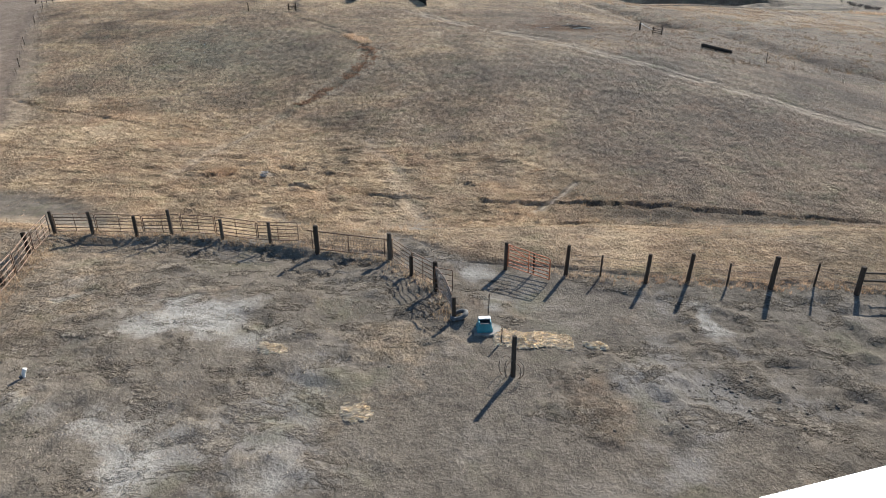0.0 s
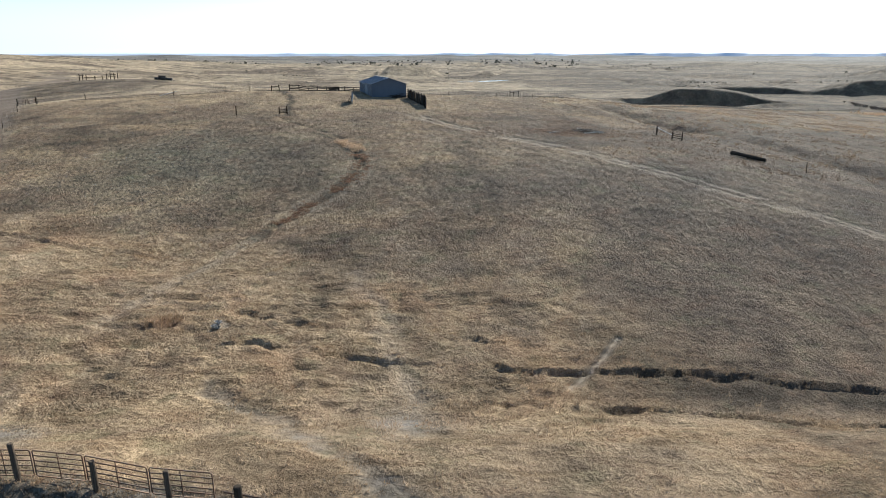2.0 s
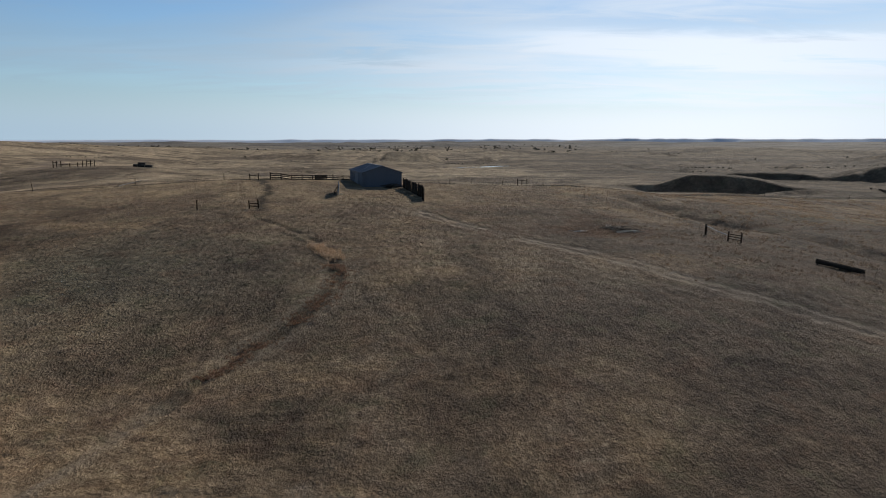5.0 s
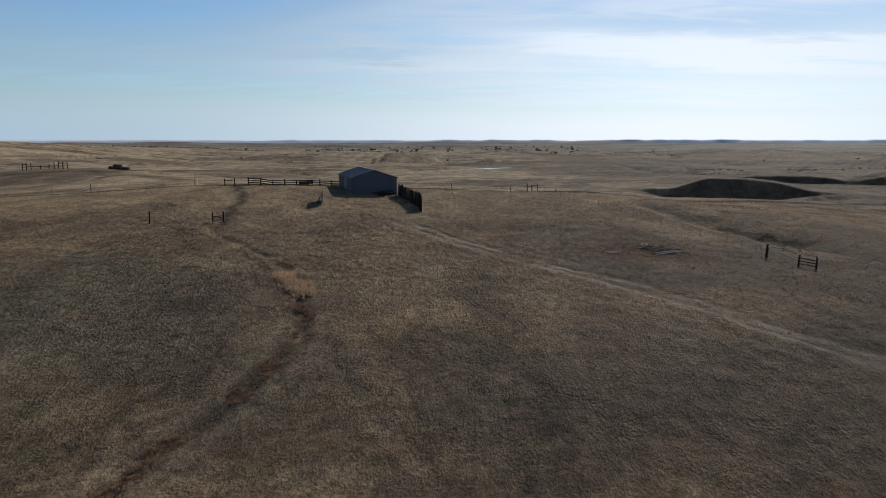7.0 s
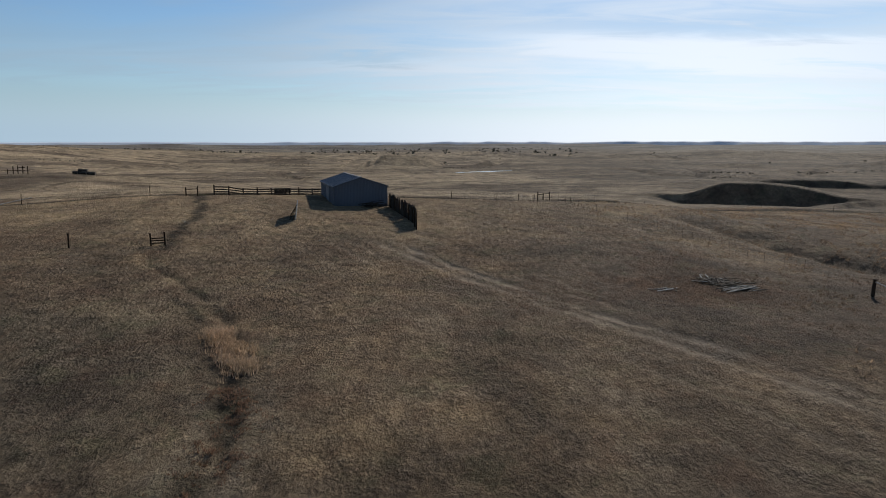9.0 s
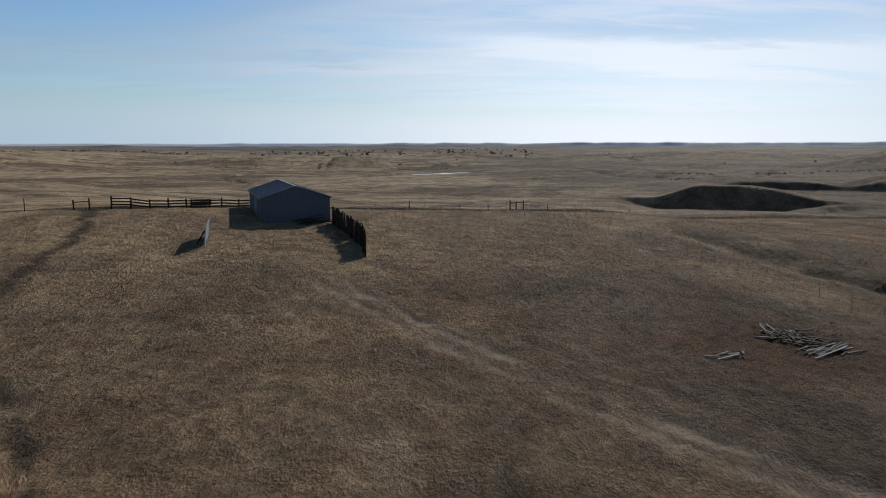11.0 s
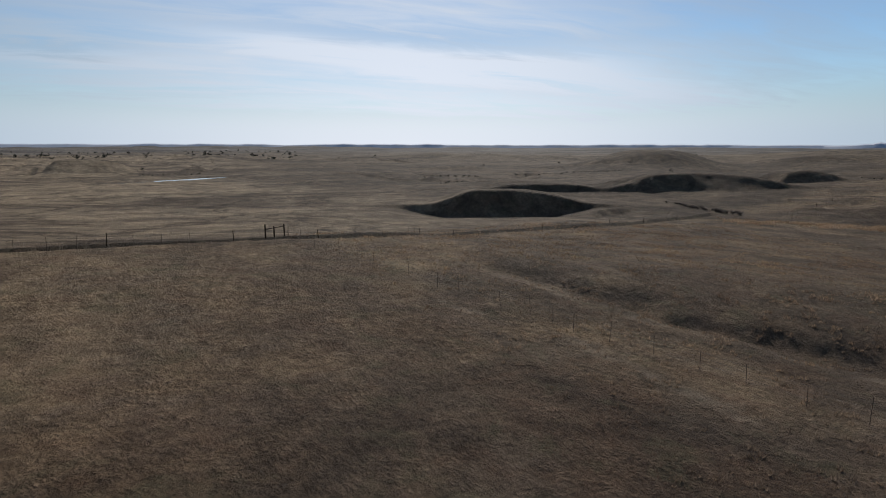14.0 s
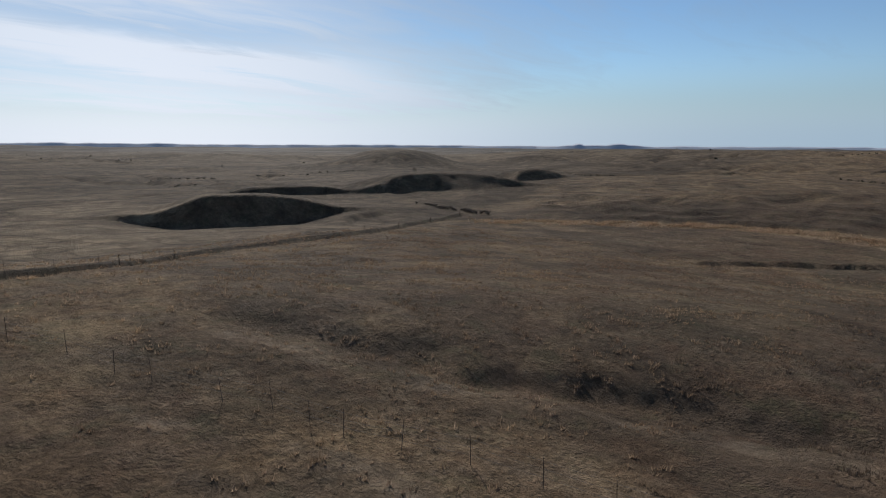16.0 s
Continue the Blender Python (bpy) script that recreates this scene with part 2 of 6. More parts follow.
def ground_material():
    m = Mat("prairie", 0.95, 0.0, 0.02)
    col, rust, big, mid, fine = pasture_colour(m)
    grain = m.noise(9.0, 5, 0.7)
    torn = m.noise(1.3, 8, 0.70, dist=0.15)
    crust = m.noise(0.62, 9, 0.70, m.vec((0.8, 1.15, 1.0)), 0.15)
    soft = m.ramp(mid, (0.25, 0.55), (0.7, 1.35))

    def over(col, name, colour):
        n = m.n.new("ShaderNodeClamp")
        if name in ("pale", "dark", "bare", "road"):       # worn, ragged borders
            ragged = m.math("ADD", m.attr(name), m.math("MULTIPLY", m.math("SUBTRACT", torn, 0.5), 1.1))
            m.l.new(m.math("MULTIPLY", m.ramp(ragged, (0.15, 0.0), (0.80, 1.0)), 0.9), n.inputs[0])
        elif name == "track":
            m.l.new(m.math("MULTIPLY", m.attr(name), m.ramp(torn, (0.35, 0.35), (0.65, 1.0))), n.inputs[0])
        else:
            m.l.new(m.math("MULTIPLY", m.attr(name), soft), n.inputs[0])
        return m.mix(n.outputs[0], col, colour)

    # open plain: cured pale grass greyed for haze, darker drifts, thin dark drains
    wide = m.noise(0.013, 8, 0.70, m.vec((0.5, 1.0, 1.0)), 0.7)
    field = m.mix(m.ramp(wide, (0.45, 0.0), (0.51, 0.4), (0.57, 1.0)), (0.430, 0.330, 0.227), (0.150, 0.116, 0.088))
    # a darker, browner version of the plain's colour
    plain_brown = m.mix(m.ramp(wide, (0.42, 0.0), (0.56, 1.0)), (0.185, 0.137, 0.098), (0.076, 0.058, 0.045))
    plain_brown = m.mix(m.ramp(fine, (0.40, 0.0), (0.62, 0.5)), plain_brown, (0.070, 0.054, 0.042))
    field = over(field, "plain_brown", plain_brown)
    drain = m.noise(0.018, 6, 0.6, dist=1.2)
    line = m.ramp(m.math("ABSOLUTE", m.math("SUBTRACT", drain, 0.5)), (0.0, 1.0), (0.03, 0.0))
    field = m.mix(m.math("MULTIPLY", line, m.ramp(wide, (0.38, 0.2), (0.54, 0.95))), field, (0.045, 0.036, 0.027))
    spots = m.ramp(m.noise(0.055, 7, 0.7, m.vec((0.5, 1.0, 1.0))), (0.56, 0.0), (0.64, 0.75))
    field = m.mix(spots, field, (0.060, 0.045, 0.032))
    streak_ = m.ramp(m.noise(0.05, 8, 0.72, m.vec((0.35, 1.6, 1.0), (0, 0, -0.15)), 0.4), (0.53, 0.0), (0.60, 0.45))
    field = m.mix(streak_, field, (0.075, 0.057, 0.042))
    # distance haze put into the ground's colour: greyer and bluer towards the skyline
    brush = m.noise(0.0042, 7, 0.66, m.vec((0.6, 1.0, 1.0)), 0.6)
    far_haze = m.mix(m.ramp(brush, (0.44, 0.0), (0.56, 1.0)), (0.205, 0.190, 0.175), (0.062, 0.066, 0.074))
    field = over(field, "far_haze", far_haze)
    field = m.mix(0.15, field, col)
    # tan crest grass, lightened further to stand for its low-angle sheen
    col = over(col, "tan_sheen", m.mix(m.ramp(fine, (0.36, 0.0), (0.64, 1.0)), (0.235, 0.166, 0.104), (0.420, 0.305, 0.195)))
    col = over(col, "olive", m.mix(m.ramp(fine, (0.36, 0.0), (0.64, 1.0)), (0.098, 0.086, 0.062), (0.205, 0.182, 0.130)))
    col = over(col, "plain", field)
    # umber: darker grass tone, also painted where slopes lie in shade
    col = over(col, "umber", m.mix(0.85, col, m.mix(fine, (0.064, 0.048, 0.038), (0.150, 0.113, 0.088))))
    col = over(col, "rust", rust)
    col = over(col, "straw", straw_colour(m, big, fine))
    dirt = m.mix(m.ramp(fine, (0.34, 0.0), (0.66, 1.0)), (0.078, 0.066, 0.052), (0.154, 0.132, 0.105))
    dirt = m.mix(m.math("MULTIPLY", m.ramp(grain, (0.5, 0.0), (0.66, 1.0)), 0.4), dirt, (0.215, 0.186, 0.152))
    patch = m.noise(0.30, 8, 0.72, dist=0.3)
    dirt = m.mix(m.math("MULTIPLY", m.ramp(patch, (0.53, 0.0), (0.64, 1.0)), 0.5), dirt, (0.205, 0.178, 0.148))
    dirt = m.mix(m.math("MULTIPLY", m.ramp(patch, (0.34, 1.0), (0.45, 0.0)), 0.6), dirt, (0.062, 0.052, 0.045))
    dirt = m.mix(m.math("MULTIPLY", m.ramp(m.noise(0.16, 6, 0.6), (0.56, 0.0), (0.64, 1.0)), 0.5), dirt, (0.240, 0.224, 0.205))
    col = over(col, "bare", dirt)
    edge = m.math("ADD", crust, m.math("MULTIPLY", m.math("SUBTRACT", m.noise(3.2, 5, 0.7), 0.5), 0.10))
    tops = m.math("MULTIPLY", m.ramp(edge, (0.53, 0.0), (0.61, 1.0)), m.ramp(m.attr("mat"), (0.1, 0.0), (0.5, 1.0)))
    col = m.mix(m.math("MULTIPLY", tops, 0.85), col, m.mix(m.ramp(grain, (0.36, 0.0), (0.62, 1.0)), (0.095, 0.078, 0.060), (0.262, 0.218, 0.168)))
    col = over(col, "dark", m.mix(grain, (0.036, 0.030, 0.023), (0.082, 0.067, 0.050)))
    col = over(col, "pale", m.mix(grain, (0.22, 0.20, 0.172), (0.37, 0.342, 0.30)))
    col = over(col, "road", m.mix(m.ramp(fine, (0.35, 0.0), (0.65, 1.0)), (0.115, 0.083, 0.060), (0.205, 0.155, 0.116)))
    col = over(col, "track", m.mix(fine, (0.23, 0.184, 0.134), (0.40, 0.33, 0.25)))
    # green-grey and reddish tints of single plants
    tint = m.noise(0.33, 6, 0.62, dist=0.4)
    grassy = m.math("SUBTRACT", 1.0, m.ramp(m.math("ADD", m.math("ADD", m.attr("bare"), m.attr("road")), m.math("ADD", m.attr("track"), m.attr("pale"))), (0.1, 0.0), (0.8, 1.0)))
    col = m.mix(m.math("MULTIPLY", m.ramp(tint, (0.55, 0.0), (0.66, 1.0)), 0.38), col, (0.118, 0.112, 0.066))
    col = m.mix(m.math("MULTIPLY", m.math("MULTIPLY", m.ramp(tint, (0.36, 1.0), (0.45, 0.0)), grassy), 0.32), col, (0.150, 0.088, 0.058))
    # turf: ragged clumps down to single tufts; tops lightened, gaps painted as soil and shade
    strawy = m.ramp(m.attr("straw"), (0.15, 0.0), (0.7, 1.0))
    tuft = m.noise(3.3, 8, 0.76, m.vec((1.15, 0.75, 1.0)), 0.2)
    clump = m.noise(0.95, 7, 0.68, m.vec((1.15, 0.75, 1.0)), 0.3)
    knob = m.knobs(4.3, 0.5, (1.1, 0.8, 1.0))
    bead = m.knobs(9.5, 0.5, (1.1, 0.8, 1.0))
    row = m.noise(0.85, 8, 0.68, m.vec((0.7, 1.0, 1.0), (0, 0, 0.10)), 0.3)
    clump = m.mix(strawy, clump, row)
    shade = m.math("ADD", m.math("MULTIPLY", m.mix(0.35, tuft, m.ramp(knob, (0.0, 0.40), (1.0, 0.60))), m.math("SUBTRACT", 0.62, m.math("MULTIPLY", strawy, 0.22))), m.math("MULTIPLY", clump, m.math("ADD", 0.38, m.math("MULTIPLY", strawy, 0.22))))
    value = m.mix(m.math("MULTIPLY", grassy, m.math("SUBTRACT", 1.0, m.math("MULTIPLY", strawy, 0.38))), 0.95, m.ramp(shade, (0.38, 0.61), (0.47, 0.94), (0.53, 1.14), (0.64, 1.58)))
    col = m.mix(1.0, col, value, "MULTIPLY")
    blotch = m.noise(0.10, 6, 0.62, m.vec((1.1, 0.8, 1.0), (0, 0, -0.2)), 0.9)
    col = m.mix(grassy, col, m.mix(1.0, col, m.ramp(blotch, (0.36, (0.70, 0.69, 0.68)), (0.47, (0.98, 0.95, 0.92)), (0.54, (1.10, 1.06, 1.0)), (0.64, (1.34, 1.30, 1.22))), "MULTIPLY"))
    speck = m.ramp(m.noise(5.0, 3, 0.5), (0.64, 0.0), (0.70, 1.0))
    col = m.mix(m.math("MULTIPLY", speck, 0.45), col, (0.036, 0.028, 0.02))
    m.color(m.mix(1.0, col, m.mix(grassy, 0.71, (0.745, 0.772, 0.765)), "MULTIPLY"))
    h = m.math("ADD", m.math("MULTIPLY", fine, 1.0), m.math("MULTIPLY", grain, 0.6))
    h = m.math("ADD", m.math("MULTIPLY", h, 0.10), m.math("MULTIPLY", tops, 0.20))
    turf = m.math("ADD", m.math("MULTIPLY", tuft, 0.24), m.math("MULTIPLY", clump, m.math("ADD", 0.42, m.math("MULTIPLY", strawy, 0.26))))
    h = m.math("ADD", h, m.math("MULTIPLY", turf, grassy))
    lush = m.ramp(m.noise(0.28, 5, 0.65, dist=0.5), (0.36, 0.25), (0.62, 1.25))
    beads = m.math("ADD", m.math("MULTIPLY", knob, m.math("MULTIPLY", lush, m.math("MULTIPLY", clump, 0.18))), m.math("MULTIPLY", m.math("MULTIPLY", bead, lush), 0.034))
    h = m.math("ADD", h, m.math("MULTIPLY", beads, m.math("ADD", 0.15, m.math("MULTIPLY", grassy, 0.85))))
    m.bump(h, 1.0, 1.0)
    return m.m


def grass_material(name, kind, bright=1.0, through_light=0.3):
    m = Mat(name, 0.85, 0.0, 0.03)
    col, rust, big, mid, fine = pasture_colour(m)
    if kind == "straw":
        c = straw_colour(m, big, fine)
    elif kind in ("grey", "hay"):
        c = m.mix(m.ramp(fine, (0.34, 0.0), (0.66, 1.0)), *{"grey": ((0.105, 0.084, 0.064), (0.225, 0.186, 0.142)), "hay": ((0.200, 0.158, 0.104), (0.390, 0.318, 0.222))}[kind])
    else:
        c = dict(tan=col, rust=rust)[kind]
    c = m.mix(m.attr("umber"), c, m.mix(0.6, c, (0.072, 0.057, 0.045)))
    v = m.ramp(m.island(), (0.0, 0.7 * bright), (0.75, 1.15 * bright), (1.0, 1.6 * bright))
    c = m.mix(1.0, c, v, "MULTIPLY")
    m.color(c)
    thin = m.n.new("ShaderNodeBsdfTranslucent")
    m.l.new(c, thin.inputs[0])
    both = m.n.new("ShaderNodeMixShader")
    both.inputs[0].default_value = through_light
    m.l.new(m.b.outputs[0], both.inputs[1])
    m.l.new(thin.outputs[0], both.inputs[2])
    m.l.new(both.outputs[0], m.n["Material Output"].inputs[0])
    return m.m


def wood_material(name, lo, hi, rough=0.9):
    m = Mat(name, rough, 0.0, 0.05)
    g = m.noise(6.0, 6, 0.65, m.vec((3.0, 3.0, 0.25)))
    c = m.mix(m.ramp(g, (0.3, 0.0), (0.7, 1.0)), lo, hi)
    c = m.mix(m.math("MULTIPLY", m.random(), 0.75), c, tuple(0.5 * v for v in lo))
    m.color(c)
    m.bump(g, 0.5, 0.01)
    return m.m


def metal_material(name, colour, rust, amount=0.5, rough=0.5, metal=0.6):
    m = Mat(name, rough, metal, 0.4)
    g = m.noise(4.0, 6, 0.65)
    m.color(m.mix(m.ramp(g, (0.62 - 0.4 * amount, 0.0), (0.75 - 0.25 * amount, 1.0)), colour, rust))
    m.rough(m.ramp(g, (0.3, rough), (0.7, min(1.0, rough + 0.3))))
    m.bump(g, 0.15, 0.004)
    return m.m


def sheet_material(name, colour, stain, rough=0.45, metal=0.3):
    m = Mat(name, rough, metal, 0.4)
    g = m.noise(0.6, 6, 0.6, m.vec((1.0, 1.0, 0.3)))
    f = m.noise(7.0, 5, 0.6)
    c = m.mix(m.ramp(g, (0.45, 0.0), (0.75, 0.6)), colour, stain)
    m.color(m.mix(m.ramp(f, (0.55, 0.0), (0.85, 0.35)), c, tuple(0.7 * v for v in stain)))
    m.rough(m.ramp(f, (0.3, rough - 0.08), (0.7, rough + 0.2)))
    return m.m


def plain_material(name, a, b, rough=0.7, scale=5.0, metal=0.0):
    m = Mat(name, rough, metal, 0.3)
    g = m.noise(scale, 6, 0.62)
    m.color(m.mix(m.ramp(g, (0.35, 0.0), (0.68, 1.0)), a, b))
    m.bump(g, 0.35, 0.02)
    return m.m


GROUND = ground_material()
GRASS_TAN = grass_material("dry_grass_tan", "tan", 1.25, 0.35)
GRASS_STRAW = grass_material("dry_grass_straw", "straw", 1.05, 0.35)
GRASS_RUST = grass_material("dry_grass_rust", "rust", 1.3, 0.3)
STUBBLE = grass_material("trampled_stubble", "grey", 1.25, 0.2)
HAY = grass_material("old_hay", "hay", 1.7, 0.2)
GOLD_GRASS = grass_material("golden_grass", "straw", 1.15, 0.35)
POST_DARK = wood_material("dark_post_wood", (0.024, 0.017, 0.012), (0.078, 0.055, 0.038))
POST_GREY = wood_material("grey_post_wood", (0.036, 0.027, 0.020), (0.105, 0.079, 0.056))
PLANK = wood_material("weathered_plank", (0.034, 0.030, 0.026), (0.118, 0.107, 0.093))
PLANK_PALE = wood_material("pale_plank", (0.17, 0.16, 0.145), (0.40, 0.375, 0.34))
PLANK_DARK = wood_material("dark_plank", (0.026, 0.022, 0.018), (0.068, 0.056, 0.046))
WHITE_WOOD = wood_material("bleached_pole", (0.30, 0.285, 0.26), (0.50, 0.475, 0.435))
PANEL = metal_material("brown_panel_tube", (0.062, 0.046, 0.034), (0.115, 0.062, 0.034), 0.6, 0.65, 0.3)
GATE_RED = metal_material("rusty_orange_gate_tube", (0.36, 0.115, 0.045), (0.20, 0.075, 0.036), 0.45, 0.65, 0.1)
WIRE = metal_material("fence_wire", (0.10, 0.092, 0.085), (0.07, 0.05, 0.036), 0.5, 0.7, 0.2)
STEEL = metal_material("steel_post", (0.085, 0.075, 0.065), (0.13, 0.075, 0.045), 0.5, 0.65, 0.4)
BARN_WALL = sheet_material("blue_grey_wall_sheet", (0.068, 0.080, 0.102), (0.05, 0.058, 0.07), 0.55, 0.1)
BARN_ROOF = sheet_material("galvanised_roof_sheet", (0.11, 0.127, 0.15), (0.08, 0.088, 0.10), 0.45, 0.4)
BARN_TRIM = sheet_material("pale_trim_sheet", (0.06, 0.07, 0.086), (0.045, 0.05, 0.058), 0.55, 0.2)
WHITE_ROOF = sheet_material("white_roof_sheet", (0.84, 0.84, 0.83), (0.76, 0.76, 0.75), 0.5, 0.0)
PANEL_SHEET = sheet_material("pale_panel_sheet", (0.13, 0.155, 0.185), (0.09, 0.105, 0.125), 0.5, 0.2)
CONCRETE = plain_material("worn_concrete", (0.085, 0.075, 0.063), (0.165, 0.148, 0.125), 0.9, 3.0)
TEAL = plain_material("teal_plastic", (0.012, 0.095, 0.112), (0.022, 0.14, 0.158), 0.5, 3.0)
WHITE_PLASTIC = plain_material("white_plastic", (0.36, 0.345, 0.31), (0.48, 0.46, 0.42), 0.5, 4.0)
BLACK_INSIDE = plain_material("dark_trough", (0.015, 0.016, 0.018), (0.03, 0.032, 0.035), 0.35, 4.0)
RUBBER = plain_material("old_rubber", (0.03, 0.03, 0.03), (0.07, 0.068, 0.065), 0.85, 6.0)
DUNG = plain_material("dark_clod", (0.035, 0.028, 0.022), (0.08, 0.065, 0.05), 0.95, 20.0)
WATER = Mat("pond_water", 0.08, 0.0, 0.5)
WATER.b.inputs["Base Color"].default_value = (0.10, 0.11, 0.11, 1)
WATER.bump(WATER.noise(0.8, 3), 0.05, 0.05)
WATER = WATER.m
TWIG = plain_material("bare_twigs", (0.06, 0.045, 0.035), (0.13, 0.095, 0.07), 0.9, 10.0)
TREE_FAR = plain_material("far_tree_crown", (0.035, 0.036, 0.025), (0.07, 0.065, 0.045), 0.95, 0.3)
# blue-grey of the far ridges: aerial haze put into their base colour
RIDGE = plain_material("far_ridge_haze", (0.36, 0.40, 0.46), (0.44, 0.47, 0.52), 0.95, 0.004)

# ---- the land ----
# bench of the corral, the creek flat, and the hill with its shoulders: x, y, radius, height
BENCH = 4.2
LANDFORMS = [
    (-5, 165, 40, 4.41),
    (-45, 165, 40, 2.25),
    (28, 165, 22, 1.55),
    (65, 165, 25, 3.20),
    (0, 118, 22, 1.26),
    (30, 112, 20, 3.37),
    (-35, 115, 24, 1.70),
    (-10, 88, 16, 2.20),
    (22, 84, 16, 1.90),
    (-30, 52, 14, 0.42),
    (-15, 18, 8, 0.57),
    (-20, 80, 14, -1.80),
    (46, 146, 10, -1.58),
    (-70, 210, 50, 5.97),
    (20, 205, 25, 2.36),
    (-38, 180, 22, 1.06),
    (70, 125, 25, 2.18),
    (-8, 157, 14, 0.05),
    (-90, 110, 40, 2.46),
    (14, 130, 12, -0.07),
    (40, 75, 15, 0.38),
    (-85, 145, 24, 3.0),
    (-125, 262, 42, 8.4),
    (23, 125, 9, -0.9),
    (48, 195, 14, 0.5),
    (82, 226, 26, 2.7),
    (34, 194, 12, 0.9),
]
# steep mounds and ridges out on the plain: x, y, half length, half width, axis (clockwise from +y), height
MOUNDS = [
    (113, 303, 41, 16, 118, 4.2), (124, 268, 22, 9, 70, 1.4), (208, 319, 60, 18, 118, 5.4), (150, 345, 40, 18, 110, 3.0),
    (281, 325, 26, 18, 110, 4.8), (436, 590, 62, 48, 60, 16.5), (-35, 652, 60, 24, 95, 8.0), (44, 640, 30, 10, 95, 3.0),
    (880, 420, 330, 210, 0, 18.5), (-520, 700, 220, 170, 20, 19.5), (250, 150, 60, 30, 160, 4.0),
    (330, 250, 120, 60, 120, 5.5), (-250, 900, 200, 60, 90, 7.0), (500, 900, 260, 80, 95, 7.0),
    (60, 900, 90, 25, 92, 5.0), (-180, 760, 70, 16, 88, 3.5), (250, 620, 60, 14, 100, 3.0), (640, 560, 70, 18, 120, 4.0),
]


def smooth(a, b, v):
    k = np.clip((v - a) / (b - a), 0, 1)
    return k * k * (3 - 2 * k)


def lattice(ix, iy, seed):
    h = (ix * 374761393 + iy * 668265263 + seed * 974634777) & 0xFFFFFFFF
    h = ((h ^ (h >> 13)) * 1274126177) & 0xFFFFFFFF
    return ((h ^ (h >> 16)) & 0xFFFF) / 65535.0


def value_noise(x, y, seed=0):
    ix, iy = np.floor(x).astype(np.int64), np.floor(y).astype(np.int64)
    fx, fy = x - ix, y - iy
    fx, fy = fx * fx * (3 - 2 * fx), fy * fy * (3 - 2 * fy)
    a, b = lattice(ix, iy, seed), lattice(ix + 1, iy, seed)
    c, d = lattice(ix, iy + 1, seed), lattice(ix + 1, iy + 1, seed)
    return (a + (b - a) * fx) * (1 - fy) + (c + (d - c) * fx) * fy


def fbm(x, y, scale, octaves=4, seed=0):
    total, amp, norm = 0.0, 1.0, 0.0
    for o in range(octaves):
        total = total + amp * (value_noise(x * scale, y * scale, seed + o) - 0.5)
        norm += amp
        scale, amp = scale * 2.03, amp * 0.52
    return total / norm * 2


def along(x, y, line):
    """Distance from a polyline, the signed side of it (left: plus) and how far along."""
    best = np.full(np.shape(x), 1e9)
    side, way, run = np.zeros(np.shape(x)), np.zeros(np.shape(x)), 0.0
    for (ax, ay), (bx, by) in zip(line, line[1:]):
        dx, dy = bx - ax, by - ay
        ln = math.hypot(dx, dy)
        k = np.clip(((x - ax) * dx + (y - ay) * dy) / (ln * ln), 0, 1)
        d = np.hypot(x - ax - k * dx, y - ay - k * dy)
        near = d < best
        best = np.where(near, d, best)
        side = np.where(near, np.sign(dx * (y - ay) - dy * (x - ax)), side)
        way = np.where(near, run + k * ln, way)
        run += ln
    return best, side, way, run


# cut banks of the creek and its gullies: far side is the steep, shaded one
CUTS = [
    ([(-19.2, 61.2), (-16, 58.5), (-11.5, 56.6), (-7.5, 55.9)], 0.27, 0.5),
    ([(-3.1, 55.1), (0.3, 54.1), (4.4, 53.3), (7.8, 52.7)], 0.27, 0.5),
    ([(1.4, 49.8), (6.3, 49.4), (10.9, 49.5), (15.3, 49), (19.3, 47.8), (23.7, 47), (27.4, 46.2), (40, 44)], 0.31, 0.45),
    ([(0.9, 45.3), (5.7, 45.1), (9.8, 44.9), (13.7, 44.2), (17.5, 43), (23, 41), (38, 37)], 0.31, 0.45),
    ([(-16.5, 52.9), (-12.9, 53.1), (-7.7, 51.7), (0.2, 49.6)], 0.22, 0.5),
    ([(-55.5, 82.7), (-48.5, 76.9), (-43.3, 75.6), (-38.1, 73.6), (-33.6, 72.4), (-28.1, 71.6), (-25, 72.1)], 0.32, 0.6),
    ([(-27.5, 61.6), (-23.3, 60.7)], 0.2, 0.7),
    ([(117, 172), (123.5, 167), (129.5, 160), (136.5, 149.5), (143, 139)], 0.75, 2.4),
]
# foot of the worn, ledged bank beyond the far creek, and the grassy creek bottom before it
BANK = [(146, 236), (154, 225.5), (161, 218.5), (172.5, 203.5), (178.5, 190), (182, 176), (181.5, 160), (184, 140), (190, 110)]
CREEK_BOTTOM = [(142, 236), (150.5, 222.5), (157, 215.5), (168.5, 201), (173.5, 189), (176, 175), (173, 162), (167, 152), (172, 120)]
TRAIL = [(-29.5, 133), (-27.9, 129.6), (-22.3, 122.9), (-19.2, 119.6), (-16.6, 116), (-14.6, 112), (-12.8, 107), (-12.2, 102.8), (-11, 99.2), (-11.4, 96.2), (-11.6, 93.7), (-12.7, 89.7), (-13.8, 86.9), (-15.5, 84.7), (-17, 82), (-19, 77.5), (-21, 73), (-23, 66), (-25.2, 56)]
TRAIL2 = [(-29, 130), (-25.9, 123.8), (-22.1, 119.8), (-19.3, 116.7), (-17.5, 114), (-15.5, 109.5), (-13.8, 105), (-13, 101)]
LANE = [(-29.5, 135), (-31, 145), (-34, 157), (-40, 176)]
